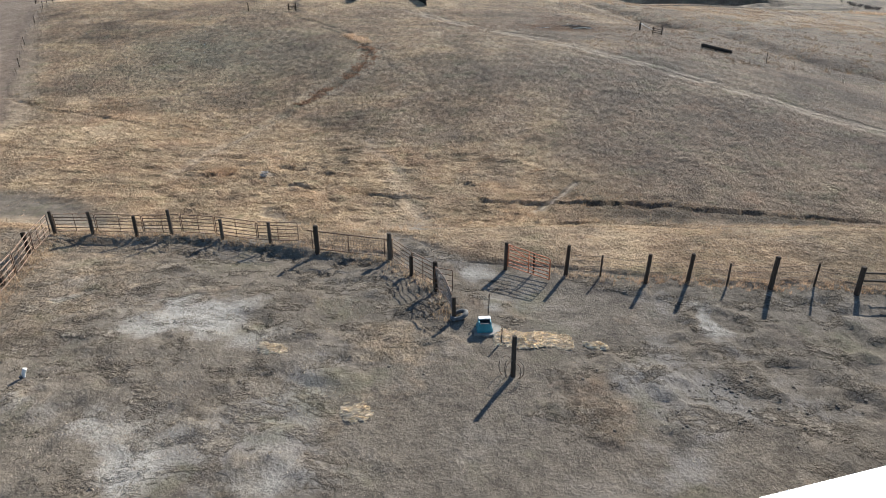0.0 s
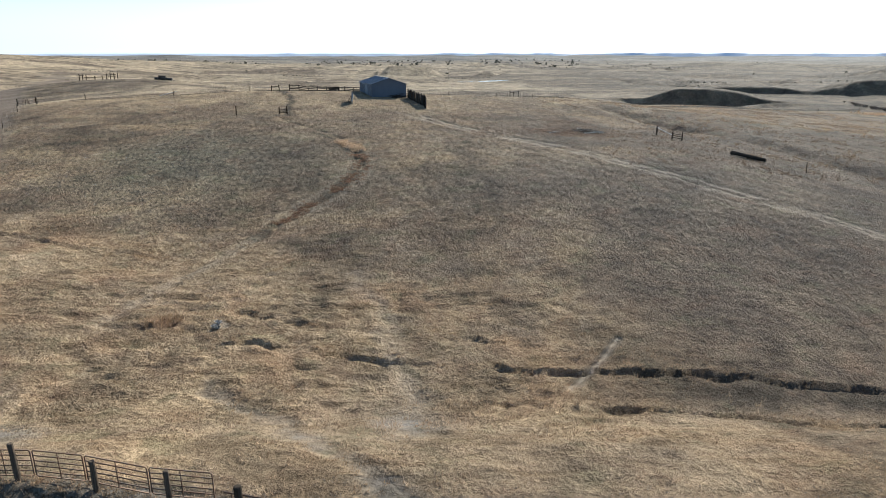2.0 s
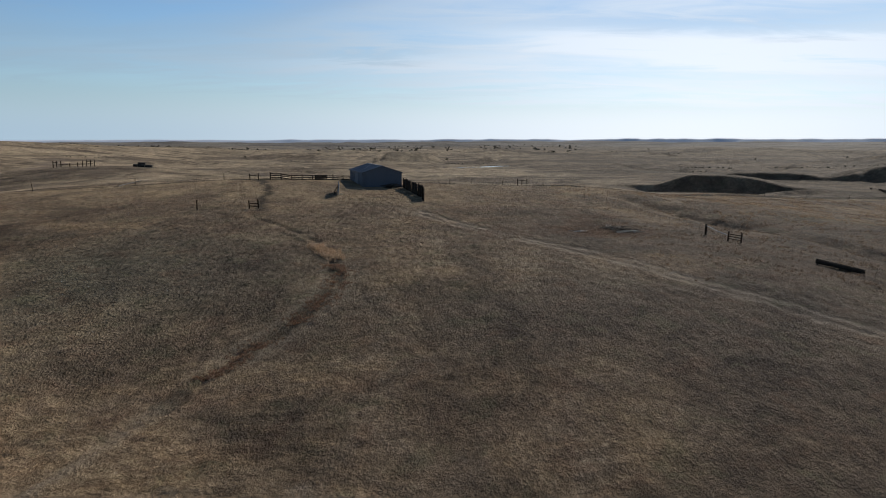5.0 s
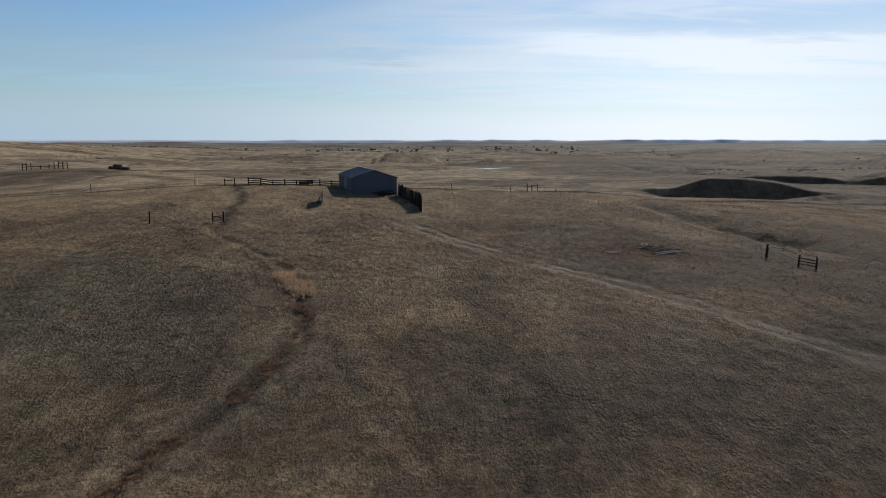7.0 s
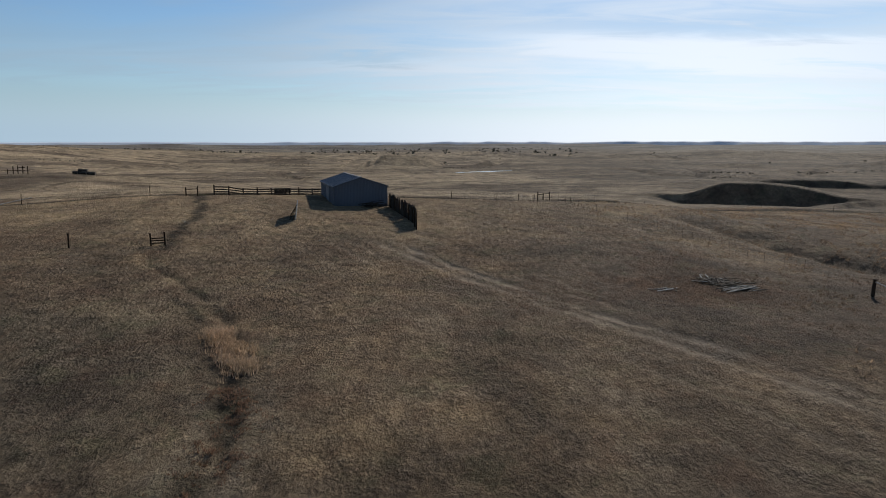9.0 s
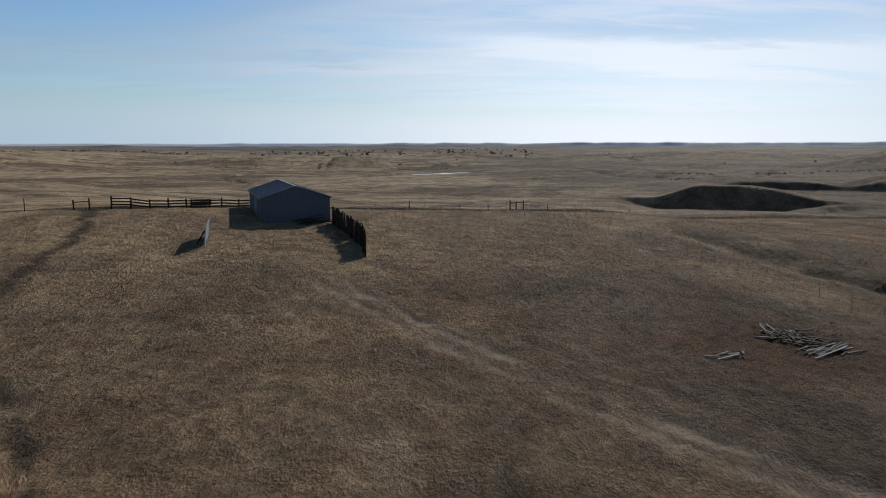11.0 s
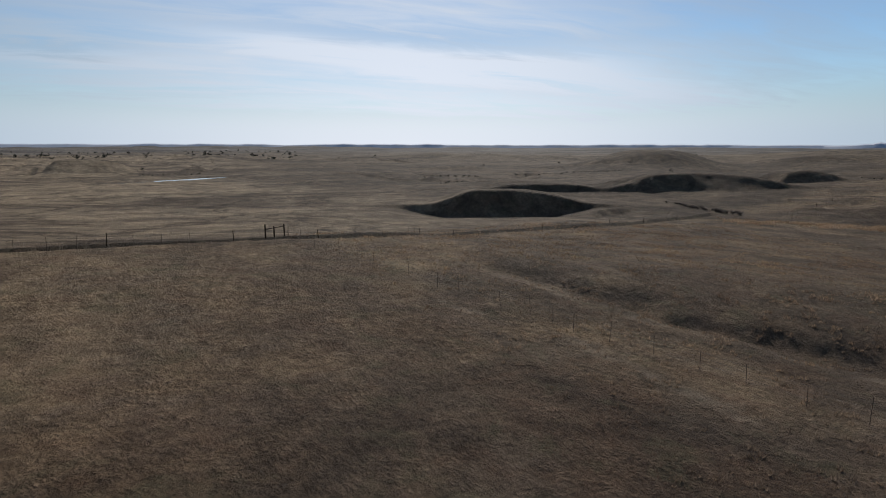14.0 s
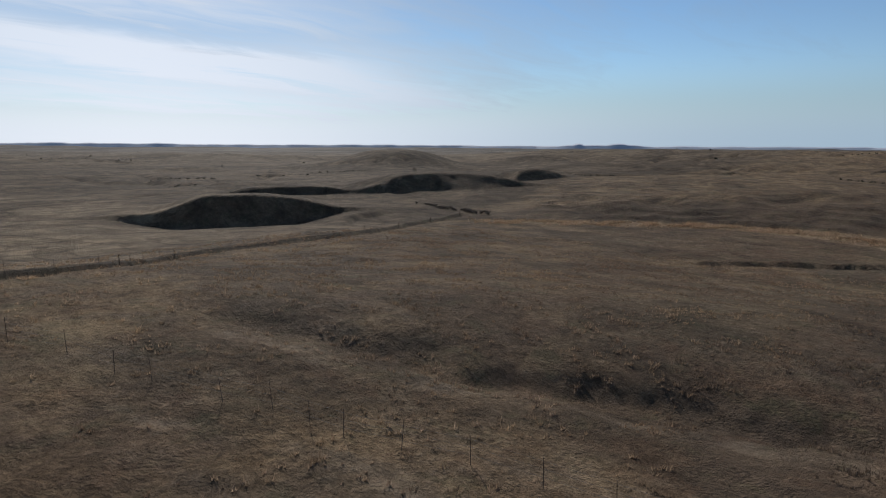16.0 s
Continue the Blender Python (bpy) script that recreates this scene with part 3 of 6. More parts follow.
ROAD = [(-8.3, 143), (-2.9, 134.2), (1.1, 128), (4.4, 123.6), (7.0, 119.6), (10.2, 115.2), (13, 111.7), (15.2, 109), (17.3, 105), (21.1, 99.1), (24, 95), (27.1, 91.5), (31.5, 86.5), (36, 82.3), (42, 76), (52, 64), (70, 45)]
FURROW = [(11, 116.8), (15.9, 117.4), (20.2, 118.4), (24.5, 120.5), (28.8, 123.5), (34, 124)]
GATE_PATH = [(2.2, 26.5), (1.2, 28.8), (-0.9, 31.1), (-2.6, 33.3), (-5.3, 37), (-10, 43.5), (-14.6, 48.1)]
CROSS = [(7.0, 47.2), (9, 50), (11.5, 54)]
WASH = [(37, 170), (40.5, 162), (44, 154), (47.1, 150), (49.4, 144), (51.5, 137), (53, 126), (58, 110), (70, 96)]
FAR_FENCE = [(-42, 175.5), (-29.2, 180.9), (-10, 188.3), (0.7, 192.2), (10, 194.8), (18.5, 195.4), (25, 194), (31, 194), (38, 198.5), (46, 210), (54, 218.5), (63, 221.5), (72, 221), (82, 222), (96, 227), (122, 241), (150, 251)]
LEFT_FENCE = [(-42, 175.7), (-47.7, 172.8), (-54.1, 168.9), (-60.1, 165), (-66, 161.5), (-78, 159), (-96.5, 167)]
ROADSIDE_FENCE = [(-97, 167.4), (-88, 152), (-79, 134), (-70, 112), (-58, 88)]
LEDGE = [(-21.8, 32.95), (-17, 32.8), (-12.5, 32.2), (-8, 31.15), (-3.2, 29.6)]     # trampled step along the corral fence
LEFT_ROAD = [(-55, 72), (-79, 118), (-92, 146), (-130, 205), (-182, 297), (-330, 585)]


def land(x, y):
    """Height of the ground without the small tussocks."""
    x, y = np.asarray(x, float), np.asarray(y, float)
    wob = fbm(x, y, 0.12, 3, 11)
    z = -1.0 + BENCH * (1 - smooth(32.5, 46, y + 1.2 * wob)) * (1 - 0.6 * smooth(20, 70, x))
    for cx, cy, r, h in LANDFORMS:
        z = z + h * np.exp(-((x - cx) ** 2 + (y - cy) ** 2) / (2 * r * r))
    d0 = np.hypot(x, y - 90)
    worn, notch, foot = fbm(x, y, 0.045, 4, 23), fbm(x, y, 0.2, 3, 29), fbm(x, y, 0.03, 3, 25)
    roll, lip, swell = fbm(x, y, 0.07, 3, 27), 0.35 * fbm(x, y, 0.22, 3, 28), fbm(x, y, 0.013, 4, 24)
    for k, (cx, cy, a, b, az, h) in enumerate(MOUNDS):
        s, c = math.sin(radians(az)), math.cos(radians(az))
        u, v = (x - cx) * s + (y - cy) * c, (x - cx) * c - (y - cy) * s
        if b > 26:           # broad swells
            ragged = 1 + 0.22 * swell
            z = z + h * np.exp(-(((u / a) ** 2 + (v / b) ** 2) * ragged) ** 1.4 * 0.75)
        else:                # bluffs: one steep face, a flat top and a long back
            eu = u / a + 0.08 * worn + 0.03 * notch
            crest = h * smooth(-0.66, -0.22, eu) * (1 - 0.12 * smooth(0.0, 0.3, eu)) * (1 - smooth(0.2, 0.70, eu)) ** 0.8 * (1 + 0.06 * roll)
            crest = crest + 0.17 * h * (1 - smooth(0.5, 1.3, np.abs(eu))) * (1 + 0.5 * worn)
            # steep front on a straight foot, the first one over a creek hollow; the longer ridges lie flatter, with spurs
            front = (0.80 + (0.10 if h > 0.31 * b or k == 0 else 0.45) * foot) * b
            pit = (3.3 if k == 0 else 0.0) * (1 - smooth(0.35, 0.95, np.abs(eu + 0.05)))
            face = (1.25 if h > 0.31 * b or k == 0 else 0.62) * (front - v) - pit
            pit = pit * np.exp(-(np.maximum(v - front, 0) / 22) ** 2)
            skirt = 0.22 * crest * (1 - smooth(0.5, 1.25, v / b)) * (k != 0) - pit
            back = crest * (1 - smooth(0.1, 1.0, -v / (2.2 * b)))
            z = z + np.maximum(skirt * (v > 0), np.minimum(back, np.maximum(face + lip * smooth(0, 1.5, face), np.where(v > 0, -pit, 0.0))))
    jx, jy = 0.9 * fbm(x, y, 0.5, 5, 31), 0.9 * fbm(x, y, 0.5, 5, 37)
    depths = np.clip(0.8 + 1.3 * fbm(x, y, 0.3, 4, 41), 0.1, 1.4)
    for line, depth, width in CUTS:
        d, side, way, run = along(x + jx, y + jy, line)
        fade = smooth(0, 3, way + 0.5) * smooth(0, 3, run - way + 0.5) * depths
        prof = np.where(side < 0, np.exp(-(d / (0.75 * width)) ** 2), np.exp(-(d / (0.25 * width)) ** 2))
        z = z - depth * fade * prof + 0.35 * depth * fade * np.where(side > 0, np.exp(-((d - 0.7 * width) / (0.5 * width)) ** 2), 0)
    jx, jy = 1.6 * fbm(x, y, 0.25, 3, 43), 1.6 * fbm(x, y, 0.25, 3, 47)
    for line, depth, width in ((TRAIL, 0.2, 0.6), (ROAD, 0.08, 1.0), (WASH, 1.0, 2.8)):
        d, _, way, run = along(x + jx, y + jy, line)
        z = z - depth * np.exp(-(d / width) ** 2)
    d, side, way, run = along(x + 0.15 * jx, y + 0.15 * jy, LEDGE)
    z = z - 0.26 * smooth(0.0, 0.22, d) * (1 - smooth(0.6, 5.0, d)) * (side < 0) * smooth(0, 1.5, way) * smooth(0, 1.5, run - way)
    d, side, way, run = along(x + 2.5 * roll, y + 2.5 * roll, BANK)
    rise = np.zeros_like(z)
    for k, (off, high) in enumerate(((0.0, 1.0), (4.0, 0.55), (8.5, 0.75), (13.5, 0.6), (18.5, 0.7), (24.0, 0.5))):
        drop = np.clip(0.75 + 1.5 * fbm(x, y, 0.06, 3, 51 + k), 0.05, 1.3)
        rise = rise + high * drop * smooth(0.0, 1.7, d - off - 5 * fbm(x, y, 0.045, 3, 61 + k) * (k > 0))
    rise = rise * (0.35 + 0.65 * smooth(6, 34, way))
    z = z + rise * (side > 0) * smooth(0, 14, way) * smooth(0, 20, run - way) * (1 - smooth(30, 80, d))
    d, side, way, run = along(x, y, FAR_FENCE)
    z = z - 0.55 * np.exp(-((d - 0.3) / 1.3) ** 2) * (side < 0) + 0.3 * np.exp(-((d - 1.2) / 1.0) ** 2) * (side > 0) * smooth(15, 30, x)
    z = z + fbm(x, y, 0.05, 3, 3) * 0.35 * smooth(0, 40, d0)
    z = z + fbm(x, y, 0.011, 4, 5) * 2.4 * smooth(190, 420, d0)
    z = z + fbm(x, y, 0.0033, 4, 7) * 9.0 * smooth(350, 1400, d0)
    gully = np.abs(fbm(x, y, 0.006, 4, 13))          # dry creeks winding over the plain
    z = z - 3.2 * np.exp(-(gully / 0.035) ** 2) * smooth(240, 420, d0) * (1 - smooth(1800, 2600, d0))
    # hills on the skyline, with two buttes among them
    rim = smooth(1500, 4300, d0)
    z = z + rim * (11 + 14 * fbm(x, y, 0.0012, 4, 9))
    pond = ((x - 10) * 0.70 + (y - 497) * 0.71) / 50, ((x - 10) * 0.71 - (y - 497) * 0.70) / 9
    k = np.exp(-(pond[0] ** 2 + pond[1] ** 2) ** 2)
    return z * (1 - k) + k * (-1.9)


def axis(stretches, grow, reach):
    """Grid lines: even steps over the stretches (from, to, step), then ever wider out to the horizon."""
    mid = []
    for lo, hi, step in stretches:
        n = max(1, round((hi - lo) / step))
        mid += [lo + (hi - lo) * k / n for k in range(n)]
    mid.append(stretches[-1][1])
    up, d, p = [], stretches[-1][2], mid[-1]
    while p < reach:
        d *= grow
        p += d
        up.append(p)
    down, d, p = [], stretches[0][2], mid[0]
    while p > -reach:
        d *= grow
        p -= d
        down.append(p)
    return np.array(down[::-1] + mid + up)


def grid_object(name, xs, ys, zs, mat, layers):
    nx, ny = len(xs), len(ys)
    me = bpy.data.meshes.new(name)
    X, Y = np.meshgrid(xs, ys)
    co = np.stack([X.ravel(), Y.ravel(), zs.ravel()], 1).astype(np.float32)
    i = np.arange((ny - 1) * nx).reshape(ny - 1, nx)[:, :-1].ravel()
    quads = np.stack([i, i + 1, i + nx + 1, i + nx], 1).astype(np.int32)
    me.vertices.add(len(co))
    me.vertices.foreach_set("co", co.ravel())
    me.loops.add(quads.size)
    me.loops.foreach_set("vertex_index", quads.ravel())
    me.polygons.add(len(quads))
    me.polygons.foreach_set("loop_start", np.arange(0, quads.size, 4, dtype=np.int32))
    me.polygons.foreach_set("use_smooth", np.ones(len(quads), bool))
    me.update(calc_edges=True)
    for key, val in layers.items():
        a = me.attributes.new(key, "FLOAT", "POINT")
        a.data.foreach_set("value", val.ravel().astype(np.float32))
    me.materials.append(mat)
    return new(name, me)


def covers(x, y):
    """How much of each ground cover and painted tone lies at a place: straw, bare, dark, pale, track, rust."""
    n1, n2, n3 = fbm(x, y, 0.09, 4, 51), fbm(x, y, 0.35, 4, 53), fbm(x, y, 0.9, 3, 59)
    wx, wy = x + 1.2 * n2, y + 1.2 * fbm(x, y, 0.3, 3, 57)
    near_edge = np.interp(x, [-60, -22, -12, -8, -3, 3, 6, 15, 21, 30, 60], [34, 33.6, 32.7, 31.7, 30.3, 29.3, 28.7, 27.3, 26.6, 25.5, 21]) + 0.35 * n2
    straw_far = np.interp(x, [-60, -35, -18, -5, 10, 13, 33, 60], [84, 76, 73, 65, 60, 57, 55, 52])
    straw = smooth(0, 3, y - near_edge) * (1 - smooth(-3, 4, y - straw_far + 5 * n1))
    straw = straw * np.clip(0.95 + 0.9 * n1 + 0.5 * n2, 0.35, 1)
    straw = straw * (1 - 0.8 * smooth(8, 20, x + 4 * n1) * smooth(41, 46, y + 2 * n2))
    straw = straw * (1 - 0.45 * smooth(8, 20, x + 3 * n1) * smooth(29, 34, y))
    straw = np.maximum(straw, 0.8 * np.exp(-(along(wx, wy, [(-16, 112), (-14, 109), (-12.4, 105.5)])[0] / 1.0) ** 2))
    creek2 = along(wx, wy, CREEK_BOTTOM)[0]
    straw = np.maximum(straw, 1.15 * np.exp(-(creek2 / np.interp(y, [150, 180, 215], [7.5, 5.0, 3.6])) ** 4))
    bare = (1 - smooth(0, 1.2, y - near_edge)) * np.clip(1.15 + 0.6 * n1 + 0.6 * n2, 0.55, 1)
    bare = bare * (1 - 0.45 * smooth(-10, -18, x - 0.3 * (y - 25) + 3 * n2))
    dark, pale, track = np.zeros_like(x), np.zeros_like(x), np.zeros_like(x)
    jx, jy = 0.9 * fbm(x, y, 0.5, 5, 31), 0.9 * fbm(x, y, 0.5, 5, 37)
    # steep far side of each cut darkened: bank shade put into the colour
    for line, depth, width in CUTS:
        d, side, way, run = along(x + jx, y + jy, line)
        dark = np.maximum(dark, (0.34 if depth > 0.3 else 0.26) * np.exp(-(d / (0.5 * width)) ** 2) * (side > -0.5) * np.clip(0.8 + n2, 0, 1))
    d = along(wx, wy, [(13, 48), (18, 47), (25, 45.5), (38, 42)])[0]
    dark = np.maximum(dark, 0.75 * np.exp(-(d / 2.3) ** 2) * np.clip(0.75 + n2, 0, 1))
    d = along(x + 0.6 * n2, y + 0.6 * n3, TRAIL)[0]
    wide = np.where(y > 108, 0.42, 1.25 + 0.6 * n3)
    dark = np.maximum(dark, 0.80 * np.exp(-(d / wide) ** 2) * np.clip(0.62 + 1.2 * n2 + 0.9 * n3, 0, 1) * smooth(72, 78, y))
    track = np.maximum(track, 0.30 * np.exp(-((d - 1.5) / 0.8) ** 2) * smooth(108, 100, y) * smooth(76, 84, y))
    track = np.maximum(track, 0.45 * np.exp(-(d / 0.9) ** 2) * smooth(80, 74, y))
    d = along(x + 0.6 * n2, y + 0.6 * n3, TRAIL2)[0]
    dark = np.maximum(dark, 0.8 * np.exp(-(d / 0.42) ** 2) * np.clip(0.7 + 1.4 * n2, 0, 1))
    d = along(wx, wy, LANE)[0]
    dark = np.maximum(dark, 0.85 * np.exp(-(d / 0.9) ** 2))
    d = along(x + 0.5 * n2, y + 0.5 * n3, ROAD)[0]
    ruts = np.exp(-((d - 0.85) / 0.5) ** 2)
    track = np.maximum(track, (0.42 * ruts + 0.34 * np.exp(-(d / 2.0) ** 4)) * smooth(146, 136, y) * (0.9 + 0.1 * smooth(104, 118, y)) * np.clip(0.8 + 0.7 * n2, 0, 1))
    for off, k in ((3.6, 0.26), (5.6, 0.24), (9.5, 0.16)):        # fainter tracks beside the road
        track = np.maximum(track, k * np.exp(-((d + 0.5 * n1 - off) / 0.5) ** 2) * smooth(150, 138, y) * np.clip(0.5 + 1.5 * n1, 0, 1))
    d = along(x + 0.5 * n2, y + 0.5 * n3, FURROW)[0]
    dark = np.maximum(dark, 0.55 * np.exp(-(d / 0.5) ** 2) * np.clip(0.7 + 1.4 * n2, 0, 1))
    d = along(wx, wy, GATE_PATH)[0]
    bare = np.maximum(bare, 0.95 * np.exp(-(d / np.where(y < 34, 1.3, 0.7)) ** 2) * (0.6 + 0.4 * smooth(36, 32, y)) * smooth(54, 46, y))
    d = along(x + 0.15 * n3, y + 0.15 * n2, CROSS)[0]
    track = np.maximum(track, 0.9 * np.exp(-(d / 0.32) ** 2))
    d = along(wx, wy, [(-8, 66), (-4.8, 57.7), (-3.9, 52.4), (-2, 46)])[0]
    track = np.maximum(track, 0.4 * np.exp(-(d / 0.9) ** 2))
    bare = np.maximum(bare, 0.75 * np.exp(-((wx + 1.8) / 2.6) ** 2 - ((wy - 42.5) / 3.0) ** 2))
    d = along(wx, wy, LEFT_ROAD)[0]
    road = 1.1 * np.exp(-(d / 5.2) ** 4)
    track = np.maximum(track, 0.45 * np.exp(-((d - 1.8) / 0.7) ** 2) + 0.4 * np.exp(-((d - 6.2) / 1.2) ** 2))
    d = along(wx, wy, [(-60, 52), (-42, 50), (-30, 46), (-22, 38)])[0]
    bare = np.maximum(bare, 0.9 * np.exp(-(d / 3.0) ** 2))
    # dark line under both fences: shade of ditch and edge, painted on
    for line, w in ((FAR_FENCE, 1.0), (LEFT_FENCE, 0.9)):
        d = along(x, y - 0.2, line)[0]
        dark = np.maximum(dark, np.exp(-(d / w) ** 2))
    # wash darkened in colour, backing up the shade of its far slope
    d = along(wx + 2 * n1, wy, WASH)[0]
    dark = np.maximum(dark, 0.35 * np.exp(-(d / 2.2) ** 2) * np.clip(0.6 + 1.6 * n2, 0, 1))
    d = along(wx + 2 * n1, wy, [(34.5, 168), (38, 158), (42, 150.5), (45, 145), (46.5, 138), (48, 128)])[0]
    track = np.maximum(track, 0.45 * np.exp(-(d / 1.4) ** 2) * np.clip(0.6 + 1.6 * n2, 0, 1))
    d = along(wx, wy, [(20, 169.3), (22.6, 166.2), (23.7, 161.3), (25.4, 156.7), (27.8, 152.5), (30, 148.7), (30.8, 142), (30.5, 137)])[0]
    track = np.maximum(track, 0.42 * np.exp(-(d / 0.7) ** 2) * np.clip(0.5 + 1.8 * n2, 0, 1))
    dark = np.maximum(dark, 0.5 * np.exp(-((d - 1.1) / 0.4) ** 2) * np.clip(2.2 * n2, 0, 1))
    # far bank of the wash: more of its shade painted in
    d = along(wx, wy, [(48.5, 150), (51.8, 144.4), (53.5, 139), (55, 132), (60, 122)])[0]
    dark = np.maximum(dark, 0.5 * np.exp(-(d / 2.2) ** 2) * np.clip(0.7 + 1.3 * n2, 0, 1))
    for px, py, rx, ry, k in ((-10.4, 23.8, 2.6, 1.6, 0.95), (-12.6, 24.8, 1.2, 0.5, 0.8), (-8, 22.4, 1.6, 0.9, 0.6), (11.6, 24.3, 0.6, 1.7, 0.9), (1.4, 28.2, 1.5, 1.1, 0.8),
                              (2.6, 25.6, 2.0, 0.8, 0.55), (-11, 16.8, 1.2, 1.2, 0.6), (-9.5, 14.8, 1.7, 1.6, 0.85), (-5.7, 14.2, 1.5, 0.8, 0.5), (-16.6, 55.9, 0.9, 0.7, 0.5), (-17.5, 25.2, 1.0, 0.3, 0.7)):
        e = ((x - px + 1.5 * n2 + 0.6 * n3) / rx) ** 2 + ((y - py + 1.0 * n2 + 0.8 * n3) / ry) ** 2
        pale = np.maximum(pale, k * np.exp(-e ** 1.5) * np.clip(0.9 + 0.8 * n3, 0, 1))
    rust = 0.85 * np.exp(-(((wx - 22.0) / 8) ** 2 + ((wy - 126) / 6) ** 2) ** 1.5) * np.clip(0.9 + 1.2 * n2, 0, 1)
    rust = np.maximum(rust, 0.3 * smooth(0.05, 0.5, n1) * smooth(95, 120, y) * (1 - smooth(170, 200, y)))
    straw = np.maximum(straw, 0.7 * np.exp(-(((wx + 0.5) / 3.6) ** 2 + ((wy - 154) / 8) ** 2)))
    dark = np.maximum(dark, 0.75 * np.exp(-(((wx - 25) / 2.9) ** 2 + ((wy - 128.6) / 2.5) ** 2) ** 2))
    dark = np.maximum(dark, 0.35 * np.exp(-(((wx - 22) / 7.5) ** 2 + ((wy - 126) / 5.5) ** 2) ** 1.5))
    umber = 1.1 * np.exp(-(((x - 46 + 6 * n1) / 38) ** 2 + ((y - 82 + 6 * n1) / 27) ** 2) ** 1.5) + 0.6 * np.exp(-(((x + 30) / 16) ** 2 + ((y - 100) / 10) ** 2))
    umber = umber + 1.1 * smooth(5, 14, x + 4 * n1) * smooth(41, 45, y) * (1 - smooth(60, 74, y))
    umber = umber + 0.35 * smooth(30, 46, x) * smooth(92, 110, y) * (1 - smooth(190, 260, y)) + 0.8 * np.exp(-(((wx - 26) / 11) ** 2 + ((wy - 126) / 12) ** 2) ** 2)
    # first terms: the near slope's turn from the sun, painted as umber
    umber = umber + 0.16 * smooth(66, 74, y) * (1 - smooth(86, 96, y)) + 0.05 * smooth(66, 74, y) * (1 - smooth(98, 116, y + 5 * n1)) * smooth(-60, -40, x) + 0.15 * smooth(30, 44, x) * smooth(95, 115, y) * (1 - smooth(190, 215, y))
    umber = umber + 0.45 * smooth(4, 14, x + 4 * n1) * smooth(100, 110, y) * (1 - smooth(132, 150, y)) + 0.3 * smooth(-40, -25, x) * (1 - smooth(0, 8, x)) * smooth(98, 106, y) * (1 - smooth(118, 132, y))
    # bank slope painted darker brown, adding to the shade on its ledges
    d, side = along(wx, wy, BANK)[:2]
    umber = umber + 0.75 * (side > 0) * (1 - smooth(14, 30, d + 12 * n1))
    umber = umber + 0.20 * smooth(104, 112, y) * (1 - smooth(140, 156, y))
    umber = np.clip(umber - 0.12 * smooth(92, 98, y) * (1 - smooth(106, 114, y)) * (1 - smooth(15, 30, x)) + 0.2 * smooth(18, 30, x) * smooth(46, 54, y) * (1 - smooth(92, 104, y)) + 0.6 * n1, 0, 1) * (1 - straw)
    # pale tan crest, its low-angle sheen put into the colour
    tan_sheen = 0.72 * smooth(130, 152, y + 8 * n1 - 6 * smooth(-5, 8, x)) * (1 - smooth(10, 30, x + 6 * n1)) * np.clip(0.85 + 1.2 * n1, 0, 1)
    tan_sheen = np.maximum(tan_sheen * (1 - 0.5 * smooth(-4, 8, x)), 0.35 * np.exp(-(((x + 1) / 10) ** 2 + ((y - 109) / 10) ** 2)))
    # less of that tan and a little more umber round (10, 146)
    grazed = np.exp(-(((x - 10) / 24) ** 2 + ((y - 146) / 20) ** 2))
    tan_sheen, umber = tan_sheen * (1 - 0.5 * grazed), np.clip(umber + 0.09 * grazed, 0, 1)
    olive = np.clip(0.9 * np.exp(-(((x + 34) / 17) ** 2 + ((y - 103) / 17) ** 2)) + 0.5 * smooth(40, 60, x) * smooth(120, 135, y) * (1 - smooth(150, 165, y)) + 0.5 * n1, 0, 1) * smooth(64, 80, y) * (1 - straw)
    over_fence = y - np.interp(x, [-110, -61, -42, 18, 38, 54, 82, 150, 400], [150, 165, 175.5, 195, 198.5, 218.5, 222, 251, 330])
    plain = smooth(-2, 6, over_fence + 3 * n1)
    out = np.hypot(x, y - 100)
    # the plain grows darker and browner towards +x
    plain_brown = np.clip(smooth(30, 115, x - 0.05 * (y - 200) + 30 * n1) * (1 - 0.5 * smooth(500, 1100, out)), 0, 1)
    # weight of the painted distance haze
    far_haze = smooth(900, 2400, out)
    return dict(plain=plain, plain_brown=plain_brown, far_haze=far_haze, tan_sheen=tan_sheen, olive=olive, road=road, umber=umber, straw=straw, bare=bare, dark=dark, pale=pale, track=track, rust=rust)


xs = axis([(-46, -26, 0.42), (-26, 34, 0.25), (34, 60, 0.42), (60, 150, 1.1), (150, 212, 1.0), (212, 260, 1.7)], 1.05, 4900)
ys = axis([(9, 36, 0.2), (36, 62, 0.22), (62, 85, 0.3), (85, 165, 0.42), (165, 215, 0.8), (215, 345, 1.3)], 1.05, 4900)
GX, GY = np.meshgrid(xs, ys)
cov = covers(GX, GY)
GZ = land(GX, GY)
close = smooth(75, 30, np.abs(GX - 5)) * smooth(230, 165, GY) * smooth(-30, 0, GY)
rough = fbm(GX, GY, 0.55, 2, 61) + 0.8 * fbm(GX, GY, 1.3, 2, 67)
lumps = np.abs(fbm(GX, GY, 0.55, 3, 71)) * (1 - cov["straw"]) + cov["straw"] * smooth(-0.12, 0.30, fbm(0.55 * GX + 0.08 * GY, 1.1 * GY, 1.25, 3, 72)) * 0.5
zone = smooth(-0.05, 0.2, fbm(GX, GY, 0.16, 3, 77) + 0.35 * smooth(2, -10, GX) - 0.25 * smooth(-5, 4, GX) * smooth(9, 5, GX))
mats = zone * cov["bare"] * (GY < 34) * (1 - 0.8 * cov["pale"])
cov["mat"] = mats
